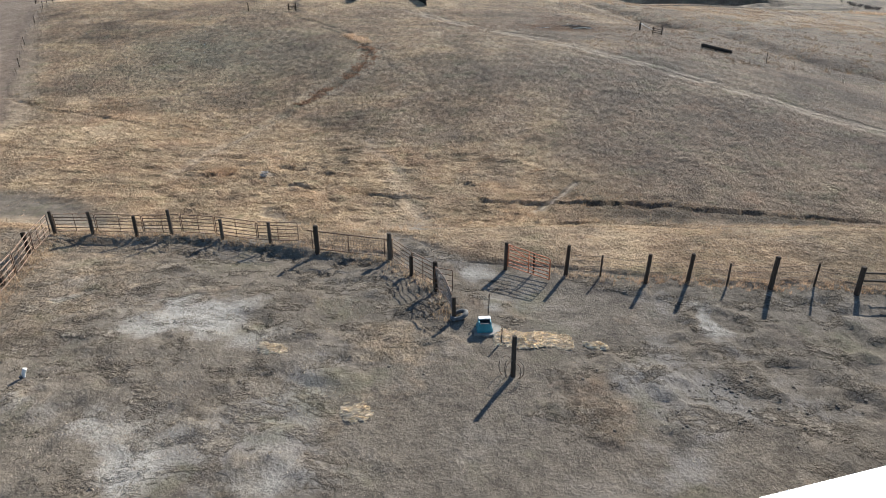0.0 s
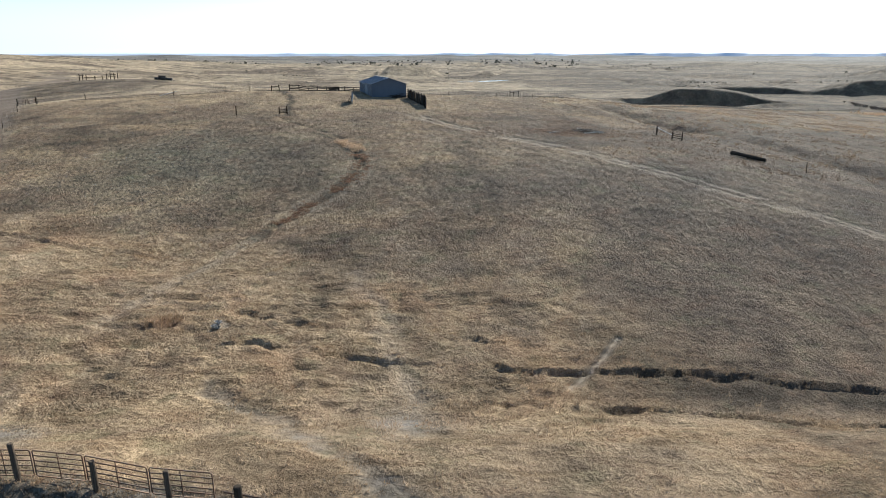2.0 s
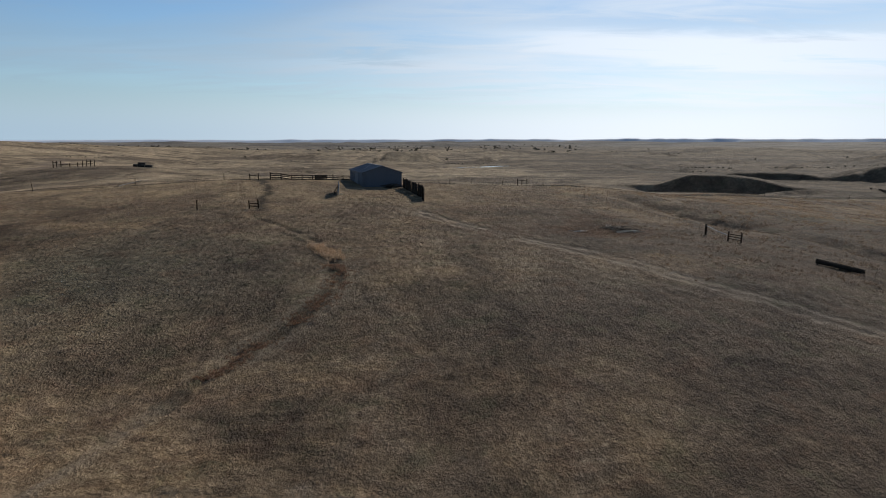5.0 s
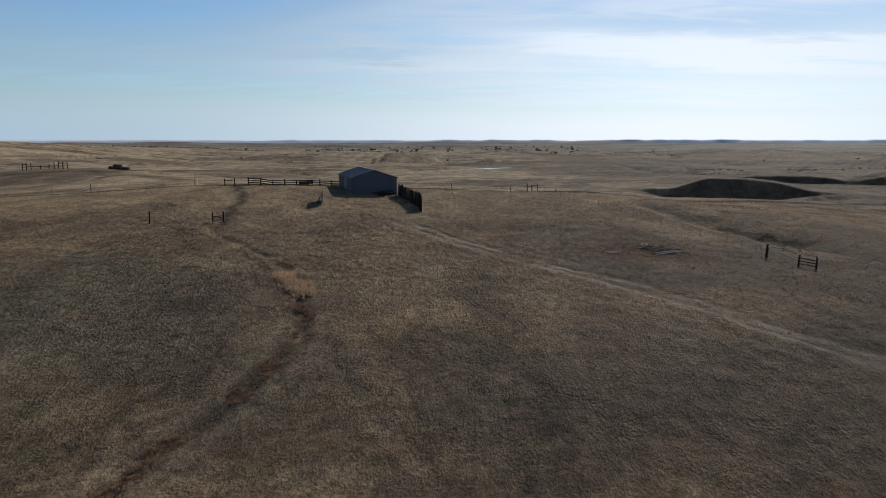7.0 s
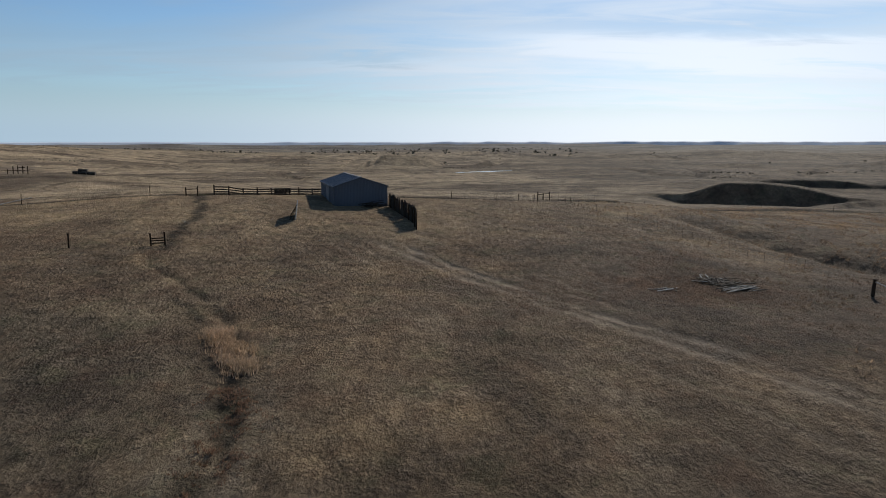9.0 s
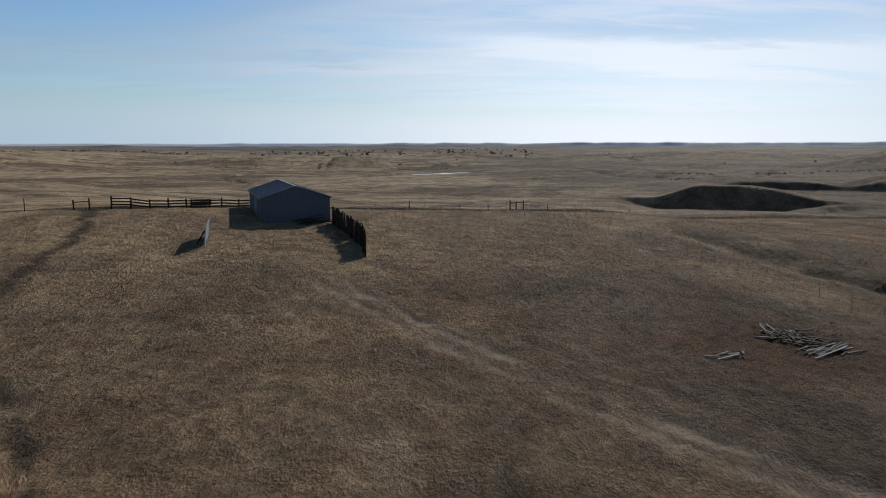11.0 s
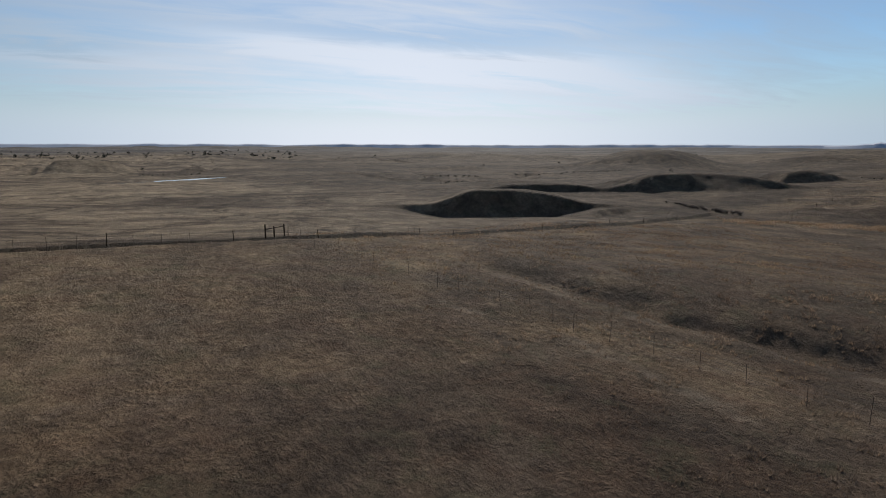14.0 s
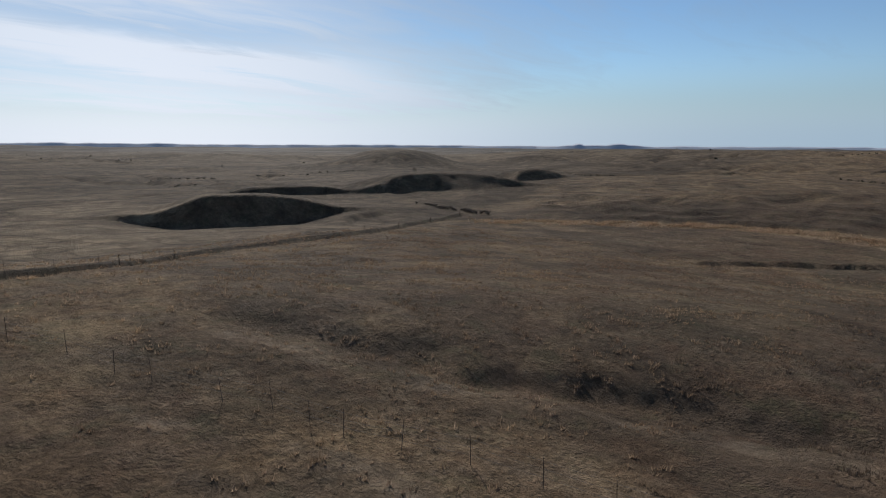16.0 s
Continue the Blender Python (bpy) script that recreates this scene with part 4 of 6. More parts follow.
GZ = GZ + close * (0.07 + 0.04 * cov["straw"] - 0.045 * cov["bare"]) * rough * (1 - 0.7 * cov["track"]) * (1 - 0.5 * cov["pale"]) + close * lumps * (0.22 + 0.16 * cov["straw"] * smooth(33, 43, GY + 0.3 * GX)) * (1 - 0.85 * cov["bare"]) + mats * close * (0.17 * smooth(0.02, 0.13, fbm(GX, GY, 0.6, 5, 73)) + 0.05 * fbm(GX, GY, 2.1, 2, 74))
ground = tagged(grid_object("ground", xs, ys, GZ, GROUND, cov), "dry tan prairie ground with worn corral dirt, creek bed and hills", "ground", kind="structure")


def ground_z(x, y):
    """Height of the finished ground sheet."""
    i, j = int(np.searchsorted(xs, x)) - 1, int(np.searchsorted(ys, y)) - 1
    u, v = (x - xs[i]) / (xs[i + 1] - xs[i]), (y - ys[j]) / (ys[j + 1] - ys[j])
    return float((GZ[j, i] * (1 - u) + GZ[j, i + 1] * u) * (1 - v) + (GZ[j + 1, i] * (1 - u) + GZ[j + 1, i + 1] * u) * v)

# ---- building helpers ----


class Geo:
    """Gathers the faces of one part, in world places."""

    def __init__(self):
        self.v, self.f = [], []

    def ring(self, c, u, w, r, n, wob=0.0, rng=None):
        s = len(self.v)
        for i in range(n):
            a = 2 * math.pi * i / n
            k = r * (1 + (rng.uniform(-wob, wob) if rng else 0))
            self.v.append(tuple(Vector(c) + u * (math.cos(a) * k) + w * (math.sin(a) * k)))
        return s

    def tube(self, pts, r, n=7, r2=None, wob=0.0, rng=None, dome=0.0):
        pts = [Vector(p) for p in pts]
        r2 = r if r2 is None else r2
        rings = []
        for i, p in enumerate(pts):
            d = (pts[min(i + 1, len(pts) - 1)] - pts[max(i - 1, 0)]).normalized()
            u = d.cross(Vector((0.13, 0.31, 0.94)) if abs(d.z) < 0.85 else Vector((1, 0.1, 0))).normalized()
            w = d.cross(u)
            k = i / max(1, len(pts) - 1)
            rings.append(self.ring(p, u, w, r + (r2 - r) * k, n, wob, rng))
        if dome:
            d = (pts[-1] - pts[-2]).normalized()
            u = d.cross(Vector((1, 0.1, 0))).normalized()
            rings.append(self.ring(pts[-1] + d * dome, u, d.cross(u), r2 * 0.72, n, wob, rng))
        for a, b in zip(rings, rings[1:]):
            for i in range(n):
                j = (i + 1) % n
                self.f.append((a + i, a + j, b + j, b + i))
        self.f.append(tuple(rings[0] + i for i in reversed(range(n))))
        self.f.append(tuple(rings[-1] + i for i in range(n)))
        return self

    def hexa(self, p):
        """Eight corners: four below, four above, in turn."""
        s = len(self.v)
        self.v += [tuple(q) for q in p]
        self.f += [tuple(s + i for i in q) for q in ((3, 2, 1, 0), (4, 5, 6, 7), (0, 1, 5, 4), (1, 2, 6, 5), (2, 3, 7, 6), (3, 0, 4, 7))]
        return self

    def bar(self, a, b, w, h, up=(0, 0, 1), ends=0.0):
        """A sawn bar from a to b, w wide and h deep, with chamfered long edges."""
        a, b = Vector(a), Vector(b)
        d = (b - a).normalized()
        s = d.cross(Vector(up))
        if s.length < 0.05:
            s = d.cross(Vector((1, 0, 0)))
        s.normalize()
        t = s.cross(d)
        c = min(w, h) * 0.14
        prof = [(-w / 2 + c, -h / 2), (w / 2 - c, -h / 2), (w / 2, -h / 2 + c), (w / 2, h / 2 - c), (w / 2 - c, h / 2), (-w / 2 + c, h / 2), (-w / 2, h / 2 - c), (-w / 2, -h / 2 + c)]
        i0 = len(self.v)
        for e, p in ((0, a), (1, b)):
            for x, y in prof:
                self.v.append(tuple(p + s * x + t * y))
        for i in range(8):
            j = (i + 1) % 8
            self.f.append((i0 + i, i0 + j, i0 + 8 + j, i0 + 8 + i))
        self.f.append(tuple(i0 + i for i in reversed(range(8))))
        self.f.append(tuple(i0 + 8 + i for i in range(8)))
        return self

    def mesh(self, name, mat, origin=(0, 0, 0), soft=False):
        me = bpy.data.meshes.new(name)
        o = Vector(origin)
        me.from_pydata([tuple(Vector(p) - o) for p in self.v], [], self.f)
        bm = bmesh.new()
        bm.from_mesh(me)
        bmesh.ops.recalc_face_normals(bm, faces=bm.faces)
        bm.to_mesh(me)
        bm.free()
        if soft:
            for p in me.polygons:
                p.use_smooth = True
        me.materials.append(mat)
        return me


def ribbed(geo, lo, hi, n, length, rib_w, rib_h, thick):
    """One folded sheet: lo(u, d) and hi(u, d) give the ends of the line at u, lifted by d."""
    prof = []
    for i in range(n):
        u = length * i / n
        prof += [(u, 0.0), (u + 0.3 * rib_w, rib_h), (u + 0.7 * rib_w, rib_h), (u + rib_w, 0.0)]
    prof.append((length, 0.0))
    m = len(prof)
    s = len(geo.v)
    for u, d in prof:
        geo.v += [lo(u, d), hi(u, d), lo(u, d - thick), hi(u, d - thick)]
    for i in range(m - 1):
        a, b = s + 4 * i, s + 4 * i + 4
        geo.f += [(a, b, b + 1, a + 1), (a + 2, a + 3, b + 3, b + 2), (a, a + 2, b + 2, b), (a + 1, b + 1, b + 3, a + 3)]
    e = s + 4 * (m - 1)
    geo.f += [(s, s + 1, s + 3, s + 2), (e, e + 2, e + 3, e + 1)]
    return geo


def thing(name, x, y, label, category, group="", z=None, kind=""):
    ob = new(name)
    ob.empty_display_size = 0.3
    ob.location = (x, y, ground_z(x, y) if z is None else z)
    return tagged(ob, label, category, group, kind)


def root(ob):
    while ob.parent:
        ob = ob.parent
    return ob


def part(name, geo, material, parent, label="", soft=False):
    """One mesh object under a thing or a part; the thing's origin is the origin of all its parts."""
    ob = new(name, geo.mesh(name, material, root(parent).location, soft))
    ob.parent = parent
    return tagged(ob, label)


def piece(name, mesh, parent, place, rz=0.0, scale=(1, 1, 1), tilt=(0, 0)):
    """A repeat on shared mesh data under a thing, at a world place."""
    ob = new(name, mesh)
    ob.parent = parent
    ob.matrix_basis = Matrix.LocRotScale(Vector(place) - root(parent).location, Euler((tilt[0], tilt[1], rz)), scale)
    return ob


def lone(name, geo, material, x, y, label, category, group="", soft=False, z=None):
    """A thing that is one mesh."""
    o = (x, y, ground_z(x, y) if z is None else z)
    ob = new(name, geo.mesh(name, material, o, soft))
    ob.location = o
    return tagged(ob, label, category, group)


def post_geo(x, y, height, r, rng, lean=0.03, n=9, sink=0.35, z=None):
    z = ground_z(x, y) if z is None else z
    lx, ly = rng.uniform(-lean, lean) * height, rng.uniform(-lean, lean) * height
    pts = [(x + lx * k, y + ly * k, z - sink + (height + sink) * k) for k in (0, 0.3, 0.55, 0.8, 1.0)]
    return Geo().tube(pts, r * 1.06, n, r * 0.94, 0.09, rng, dome=r * 0.18)


def at(x, y, h):
    return (x, y, ground_z(x, y) + h)


rng = random.Random(7)

# ---- corral: panels, posts and gates ----


def tube_panel(parent, a, b, low, high, rails, uprights, r=0.023, mat=None, name="panel"):
    """A livestock panel between two ground points: end frame, with rails and uprights as its own parts."""
    mat = mat or PANEL
    (ax, ay), (bx, by) = a, b
    za, zb = ground_z(ax, ay), ground_z(bx, by)

    def p(k, h):
        return (ax + (bx - ax) * k, ay + (by - ay) * k, za + (zb - za) * k + h)

    loop = [p(0, low + 0.06), p(0, high - 0.06), p(0.02, high), p(0.98, high), p(1, high - 0.06), p(1, low + 0.06), p(0.98, low), p(0.02, low), p(0, low + 0.06)]
    fr = part(name, Geo().tube(loop, r * 1.1), mat, parent, soft=True)
    for i in range(1, rails - 1):
        h = low + (high - low) * i / (rails - 1)
        dip = rng.uniform(-0.015, 0.015)
        part("rail", Geo().tube([p(0, h), p(0.5, h + dip), p(1, h)], r), mat, fr, soft=True)
    for i in range(uprights):
        k = (i + 1) / (uprights + 1)
        part("upright", Geo().tube([p(k, low), p(k, high)], r * 0.9), mat, fr, soft=True)
    return fr


corral_fence = thing("corral_fence", -15.0, 33.0, "brown tubular livestock panels tied to weathered wooden posts", "fence")
LINE = [(-22.3, 33.5, 1.4), (-20.1, 33.45, 1.35), (-17.6, 33.4, 1.25), (-15.5, 33.2, 1.5), (-12.5, 32.75, 1.22), (-9.65, 32.05, 1.3)]
for x, y, h in LINE:
    part("post", post_geo(x, y - 0.12, h, 0.1, rng), POST_GREY, corral_fence)
stops = [(-22.3, 33.5), (-19.9, 33.5), (-17.2, 33.4), (-14.9, 33.15), (-12.9, 32.85), (-10.4, 32.25), (-8.0, 31.75)]
for a, b in zip(stops, stops[1:]):
    tube_panel(corral_fence, (a[0] + 0.04, a[1]), (b[0] - 0.04, b[1]), 0.16, 1.2, 6, 1)
side_fence = thing("corral_side_fence", -21.2, 28.5, "dull tubular corral panels running beside tall dry grass", "fence")
side = [(-22.45, 33.2), (-21.9, 30.6), (-21.2, 27.9), (-20.5, 25.4), (-19.9, 23.0), (-19.2, 20.5)]
for a, b in zip(side, side[1:]):
    tube_panel(side_fence, a, (b[0] + 0.02, b[1] + 0.08), 0.16, 1.25, 5, 2)
for x, y, h in ((-21.1, 27.0, 1.5), (-22.0, 30.6, 1.2), (-19.7, 22.4, 1.4)):
    part("post", post_geo(x - 0.15, y, h, 0.12, rng), POST_DARK, side_fence)

mesh_gate = thing("wire_gate", -4.9, 30.5, "sagging wire-filled pipe gate hung between two wooden posts", "gate")
ga, gb = Vector((-7.35, 30.85, ground_z(-7.35, 30.85))), Vector((-3.1, 30.2, ground_z(-3.1, 30.2)))


def gp(k, h):
    return tuple(ga.lerp(gb, k) + Vector((0, 0, h)))


part("top_rail", Geo().tube([gp(0, 1.22), gp(0.5, 1.17), gp(1, 1.14)], 0.03), PANEL, mesh_gate, soft=True)
part("bottom_rail", Geo().tube([gp(0.06, 0.2), gp(1, 0.16)], 0.025), PANEL, mesh_gate, soft=True)
for k in (0.06, 0.52, 0.97):
    part("upright", Geo().tube([gp(k, 0.18), gp(k, 1.2)], 0.026), PANEL, mesh_gate, soft=True)
mesh_wire = Geo()
for i in range(1, 7):
    mesh_wire.tube([gp(0.06, 0.2 + 0.14 * i), gp(0.97, 0.17 + 0.14 * i)], 0.006, 4)
for i in range(1, 26):
    mesh_wire.tube([gp(0.06 + 0.035 * i, 0.2), gp(0.06 + 0.035 * i, 1.18)], 0.005, 4)
part("wire_mesh", mesh_wire, WIRE, mesh_gate, "thin square wire mesh")
for x, y, h in ((-6.85, 30.75, 1.52), (-2.95, 30.15, 1.5)):
    lone("gate_post", post_geo(x, y, h, 0.13, rng, 0.02), POST_GREY, x, y, "thick weathered wooden gate post standing in dry grass", "post", "corral gate posts")

wing = thing("wing_fence", -1.5, 28.0, "tubular panels angling from the gate post to a narrow opening", "fence")
tube_panel(wing, (-2.8, 29.95), (-1.72, 28.45), 0.2, 1.3, 6, 0)
tube_panel(wing, (-1.68, 28.38), (-0.62, 26.85), 0.2, 1.3, 6, 1)
tube_panel(wing, (-0.55, 26.55), (0.28, 26.15), 0.2, 1.3, 5, 0)
for x, y, h, r in ((-1.75, 28.4, 1.1, 0.1), (-0.5, 26.65, 1.5, 0.115), (0.33, 23.95, 1.1, 0.085)):
    part("post", post_geo(x, y, h, r, rng), POST_DARK, wing)
mesh_panel = thing("mesh_hurdle", 0.0, 25.2, "bent wire-mesh panel leaning between two dark posts", "panel")
wa, wb = (-0.42, 26.4), (0.3, 24.1)


def wp(k, h):
    x, y = wa[0] + (wb[0] - wa[0]) * k, wa[1] + (wb[1] - wa[1]) * k
    return (x - 0.12 * (h - 0.6) + 0.1 * math.sin(3 * k), y, ground_z(x, y) + h - 0.25 * k * k)


part("frame", Geo().tube([wp(0, 0.1), wp(0, 1.45)], 0.025).tube([wp(1, 0.1), wp(1, 1.3)], 0.025).tube([wp(k / 6, 1.4) for k in range(7)], 0.024).tube([wp(k / 6, 0.25) for k in range(7)], 0.02), STEEL, mesh_panel, soft=True)
wm = Geo()
for i in range(1, 16):
    wm.tube([wp(i / 16, 0.2), wp(i / 16, 1.4)], 0.011, 4)
for i in range(1, 9):
    wm.tube([wp(k / 4, 0.2 + 0.145 * i) for k in range(5)], 0.011, 4)
part("wire_mesh", wm, WIRE, mesh_panel)

tyre = Geo()
for i in range(28):
    a = 2 * math.pi * i / 28
    for j in range(12):
        b = 2 * math.pi * j / 12
        rr = 0.29 + 0.10 * math.cos(b) * (1.12 if abs(math.cos(b)) > 0.8 else 1.0)
        tyre.v.append((0.55 + rr * math.cos(a), 24.0 + rr * math.sin(a), ground_z(0.55, 24.0) + 0.11 + 0.10 * math.sin(b) + 0.12 * math.cos(a)))
for i in range(28):
    for j in range(12):
        tyre.f.append((i * 12 + j, ((i + 1) % 28) * 12 + j, ((i + 1) % 28) * 12 + (j + 1) % 12, i * 12 + (j + 1) % 12))
lone("tyre", tyre, RUBBER, 0.55, 24.0, "old grey rubber tyre lying at the panel's foot", "tyre", soft=True)

# ---- red gate and the wire fence on the other side of the opening ----
red_gate = thing("red_gate", 4.0, 28.6, "rusty orange tubular gate standing ajar beside the wire fence", "gate")
ra, rb = (3.12, 29.1), (5.05, 27.85)


def rp(k, h):
    x, y = ra[0] + (rb[0] - ra[0]) * k, ra[1] + (rb[1] - ra[1]) * k
    return (x, y, ground_z(ra[0], ra[1]) + h - 0.13 * k)


part("frame", Geo().tube([rp(0, 0.22), rp(0, 1.42)], 0.03).tube([rp(0, 1.42), rp(0.94, 1.36), rp(0.985, 1.32), rp(1, 1.25), rp(1, 0.25)], 0.03), GATE_RED, red_gate, soft=True)
for i in range(6):
    part("rail", Geo().tube([rp(0, 0.24 + 0.195 * i), rp(1, 0.24 + 0.195 * i)], 0.024), GATE_RED, red_gate, soft=True)
part("upright", Geo().tube([rp(0.5, 0.24), rp(0.5, 1.4)], 0.028), GATE_RED, red_gate, soft=True)
part("brace", Geo().tube([rp(0.02, 1.4), rp(0.5, 0.95)], 0.022), GATE_RED, red_gate, soft=True)
lone("gate_post", post_geo(3.02, 29.18, 1.5, 0.1, rng), POST_DARK, 3.02, 29.18, "slim dark gate post with reddish top", "post", "corral gate posts")
right_fence = thing("wire_fence", 12.0, 27.7, "barbed-wire fence with dark wooden posts of uneven height", "fence")
RIGHT = [(4.4, 28.75, 1.25, 0.055), (6.0, 28.6, 1.85, 0.115), (7.7, 28.45, 1.3, 0.06), (9.8, 27.85, 1.75, 0.12), (11.75, 27.6, 1.75, 0.12), (13.7, 27.55, 1.35, 0.06),
         (15.65, 27.2, 1.9, 0.14), (17.6, 27.0, 1.35, 0.06), (19.4, 26.5, 1.6, 0.15), (20.9, 26.45, 1.55, 0.17), (24.5, 26.0, 1.4, 0.07), (28.5, 25.4, 1.7, 0.12)]
for x, y, h, r in RIGHT:
    part("post", post_geo(x, y, 0.9 * h, 0.82 * r, rng, 0.05), POST_DARK, right_fence)
for h in (0.3, 0.58, 0.86, 1.14):
    g = Geo()
    for (ax, ay, _, _), (bx, by, _, _) in zip(RIGHT[1:], RIGHT[2:]):
        a, b = Vector(at(ax, ay, h)), Vector(at(bx, by, h))
        m = a.lerp(b, 0.5) - Vector((0, 0, rng.uniform(0.0, 0.05)))
        g.tube([a, m, b], 0.007, 4)
    part("wire", g, WIRE, right_fence)
for h in (0.75, 1.15):
    part("brace_rail", Geo().tube([at(19.4, 26.5, h), at(20.9, 26.45, h)], 0.05, 8), POST_GREY, right_fence, "grey pole between two posts")

# ---- waterer on its pad, stakes, lone post, hay ----
wx0, wy0 = 1.6, 23.15
pad = Geo()
pz = ground_z(wx0, wy0)
outline = [(0.8 * x, 0.8 * y) for x, y in [(-0.6, -0.5), (0.1, -0.62), (0.75, -0.45), (0.85, 0.3), (0.45, 0.65), (-0.3, 0.6), (-0.65, 0.1)]]
for h in (-0.25, 0.06):
    pad.v += [(wx0 + 0.05 + x, wy0 + y, pz + h) for x, y in outline]
pad.v += [(wx0 + 0.05 + x * 0.96, wy0 + y * 0.96, pz + 0.085) for x, y in outline]
n7 = len(outline)
for k in (0, 1):
    pad.f += [(k * n7 + i, k * n7 + (i + 1) % n7, (k + 1) * n7 + (i + 1) % n7, (k + 1) * n7 + i) for i in range(n7)]
pad.f += [tuple(reversed(range(n7))), tuple(2 * n7 + i for i in range(n7))]
lone("concrete_pad", pad, CONCRETE, wx0, wy0, "worn concrete slab with broken edges under the waterer", "slab")
waterer = thing("livestock_waterer", wx0, wy0, "teal plastic livestock waterer with a white top rim", "waterer", z=pz + 0.085)


def loft(geo, rects):
    s = len(geo.v)
    for cx, cy, hx, hy, z, turn_ in rects:
        c, sn = math.cos(turn_), math.sin(turn_)
        ch = 0.18 * min(hx, hy)
        for x, y in ((-hx + ch, -hy), (hx - ch, -hy), (hx, -hy + ch), (hx, hy - ch), (hx - ch, hy), (-hx + ch, hy), (-hx, hy - ch), (-hx, -hy + ch)):
            geo.v.append((cx + x * c - y * sn, cy + x * sn + y * c, z))
    for k in range(len(rects) - 1):
        for i in range(8):
            geo.f.append((s + k * 8 + i, s + k * 8 + (i + 1) % 8, s + (k + 1) * 8 + (i + 1) % 8, s + (k + 1) * 8 + i))
    geo.f += [tuple(s + i for i in reversed(range(8))), tuple(s + (len(rects) - 1) * 8 + i for i in range(8))]
    return geo


b0, wt, k8 = pz + 0.085, 0.08, 0.8


def wbox(dx, dy, hx, hy, dz):
    return (wx0 + dx * k8, wy0 + dy * k8, hx * k8, hy * k8, b0 + dz * k8, wt)


part("body", loft(Geo(), [wbox(0, 0, 0.43, 0.36, 0), wbox(0, 0, 0.42, 0.35, 0.12), wbox(0, 0, 0.34, 0.30, 0.32), wbox(0, 0, 0.33, 0.29, 0.44)]), TEAL, waterer)
part("trough", loft(Geo(), [wbox(0, -0.04, 0.27, 0.2, 0.44), wbox(0, -0.04, 0.28, 0.21, 0.47)]), BLACK_INSIDE, waterer, "dark drinking bowl")
# black box standing in for the shaded opening under the lid
part("float_box", loft(Geo(), [wbox(0, 0.19, 0.29, 0.09, 0.44), wbox(0, 0.19, 0.29, 0.09, 0.58)]), BLACK_INSIDE, waterer, "box coloured dark for the shaded opening under the lid")
part("lid", loft(Geo(), [wbox(0, 0.16, 0.33, 0.14, 0.58), wbox(0, 0.16, 0.33, 0.14, 0.61), wbox(0, 0.16, 0.31, 0.12, 0.63)]), WHITE_PLASTIC, waterer, "white plastic lid")
for sx in (-0.3, 0.3):
    part("rim", loft(Geo(), [wbox(sx, 0.0, 0.035, 0.28, 0.44), wbox(sx, 0.02, 0.03, 0.25, 0.55)]), TEAL, waterer)
for x, y, h in ((1.85, 24.45, 1.05), (2.25, 22.25, 0.75)):
    z = ground_z(x, y)
    lone("steel_stake", Geo().tube([(x, y, z - 0.2), (x + 0.02, y, z + h)], 0.022, 6).bar((x - 0.03, y, z + 0.05), (x - 0.03, y, z + h - 0.05), 0.012, 0.035, (0, 1, 0)), STEEL, x, y, "thin rusty steel stake beside the waterer", "stake", "steel stakes")
lp = thing("lone_post", 2.52, 19.95, "tall wooden post with loops of loose wire around it", "post")
part("post", post_geo(2.52, 19.95, 1.78, 0.095, rng, 0.01), POST_GREY, lp)
for i in range(5):
    a0, rad = rng.uniform(0, 6.28), rng.uniform(0.28, 0.5)
    cx, cy, cz = 2.52 + 0.3 * math.cos(a0), 19.95 + 0.12 * math.sin(a0), ground_z(2.52, 19.95) + rad * 0.9
    tilt = rng.uniform(-0.7, 0.7)
    part("wire_loop", Geo().tube([(cx + rad * 0.6 * math.cos(t) * math.cos(tilt), cy + rad * 0.6 * math.cos(t) * math.sin(tilt), cz + rad * math.sin(t)) for t in [k * 0.45 + a0 for k in range(14)]], 0.015, 5), STEEL, lp)


def straw_mat(x0, x1, y0, y1, n, mat, name, label, thick=0.16, seed=3):
    """A flattened heap of loose stalks."""
    r = random.Random(seed)
    g = Geo()
    cx, cy = (x0 + x1) / 2, (y0 + y1) / 2
    for _ in range(n):
        u = max(-1, min(1, r.gauss(0, 0.5)))
        v = max(-1, min(1, r.gauss(0, 0.45)))
        x, y = cx + u * (x1 - x0) / 2, cy + v * (y1 - y0) / 2 + 0.1 * math.sin(5 * u)
        h = thick * (1 - 0.8 * abs(v)) * r.uniform(0, 1) * (0.5 + 0.5 * math.sin(7 * u + 1.3) ** 2)
        a, ln, w = r.gauss(0.1, 0.8), r.uniform(0.06, 0.2), r.uniform(0.008, 0.018)
        dx, dy = math.cos(a) * ln, math.sin(a) * ln * 0.6
        z = ground_z(x, y) + 0.02 + h
        s = len(g.v)
        g.v += [(x - dx, y - dy - w, z), (x + dx, y + dy - w, z + r.uniform(-0.05, 0.07)), (x + dx * 0.9, y + dy + w, z + 0.02), (x - dx, y - dy + w, z + 0.015)]
        g.f.append((s, s + 1, s + 2, s + 3))
    ob = tagged(lone(name, g, mat, cx, cy, label, "hay"), label, "hay", kind="stuff")
    return ob


straw_mat(2.1, 5.1, 22.0, 23.15, 5200, HAY, "straw_litter", "flattened litter of old straw strewn behind the post", 0.14)
straw_mat(5.75, 6.5, 22.0, 22.4, 520, HAY, "hay_wisp", "small wisp of trampled hay on bare dirt", 0.14, 5)
straw_mat(-7.4, -6.5, 21.0, 21.6, 520, HAY, "hay_wisp", "small wisp of trampled hay on bare dirt", 0.10, 6)
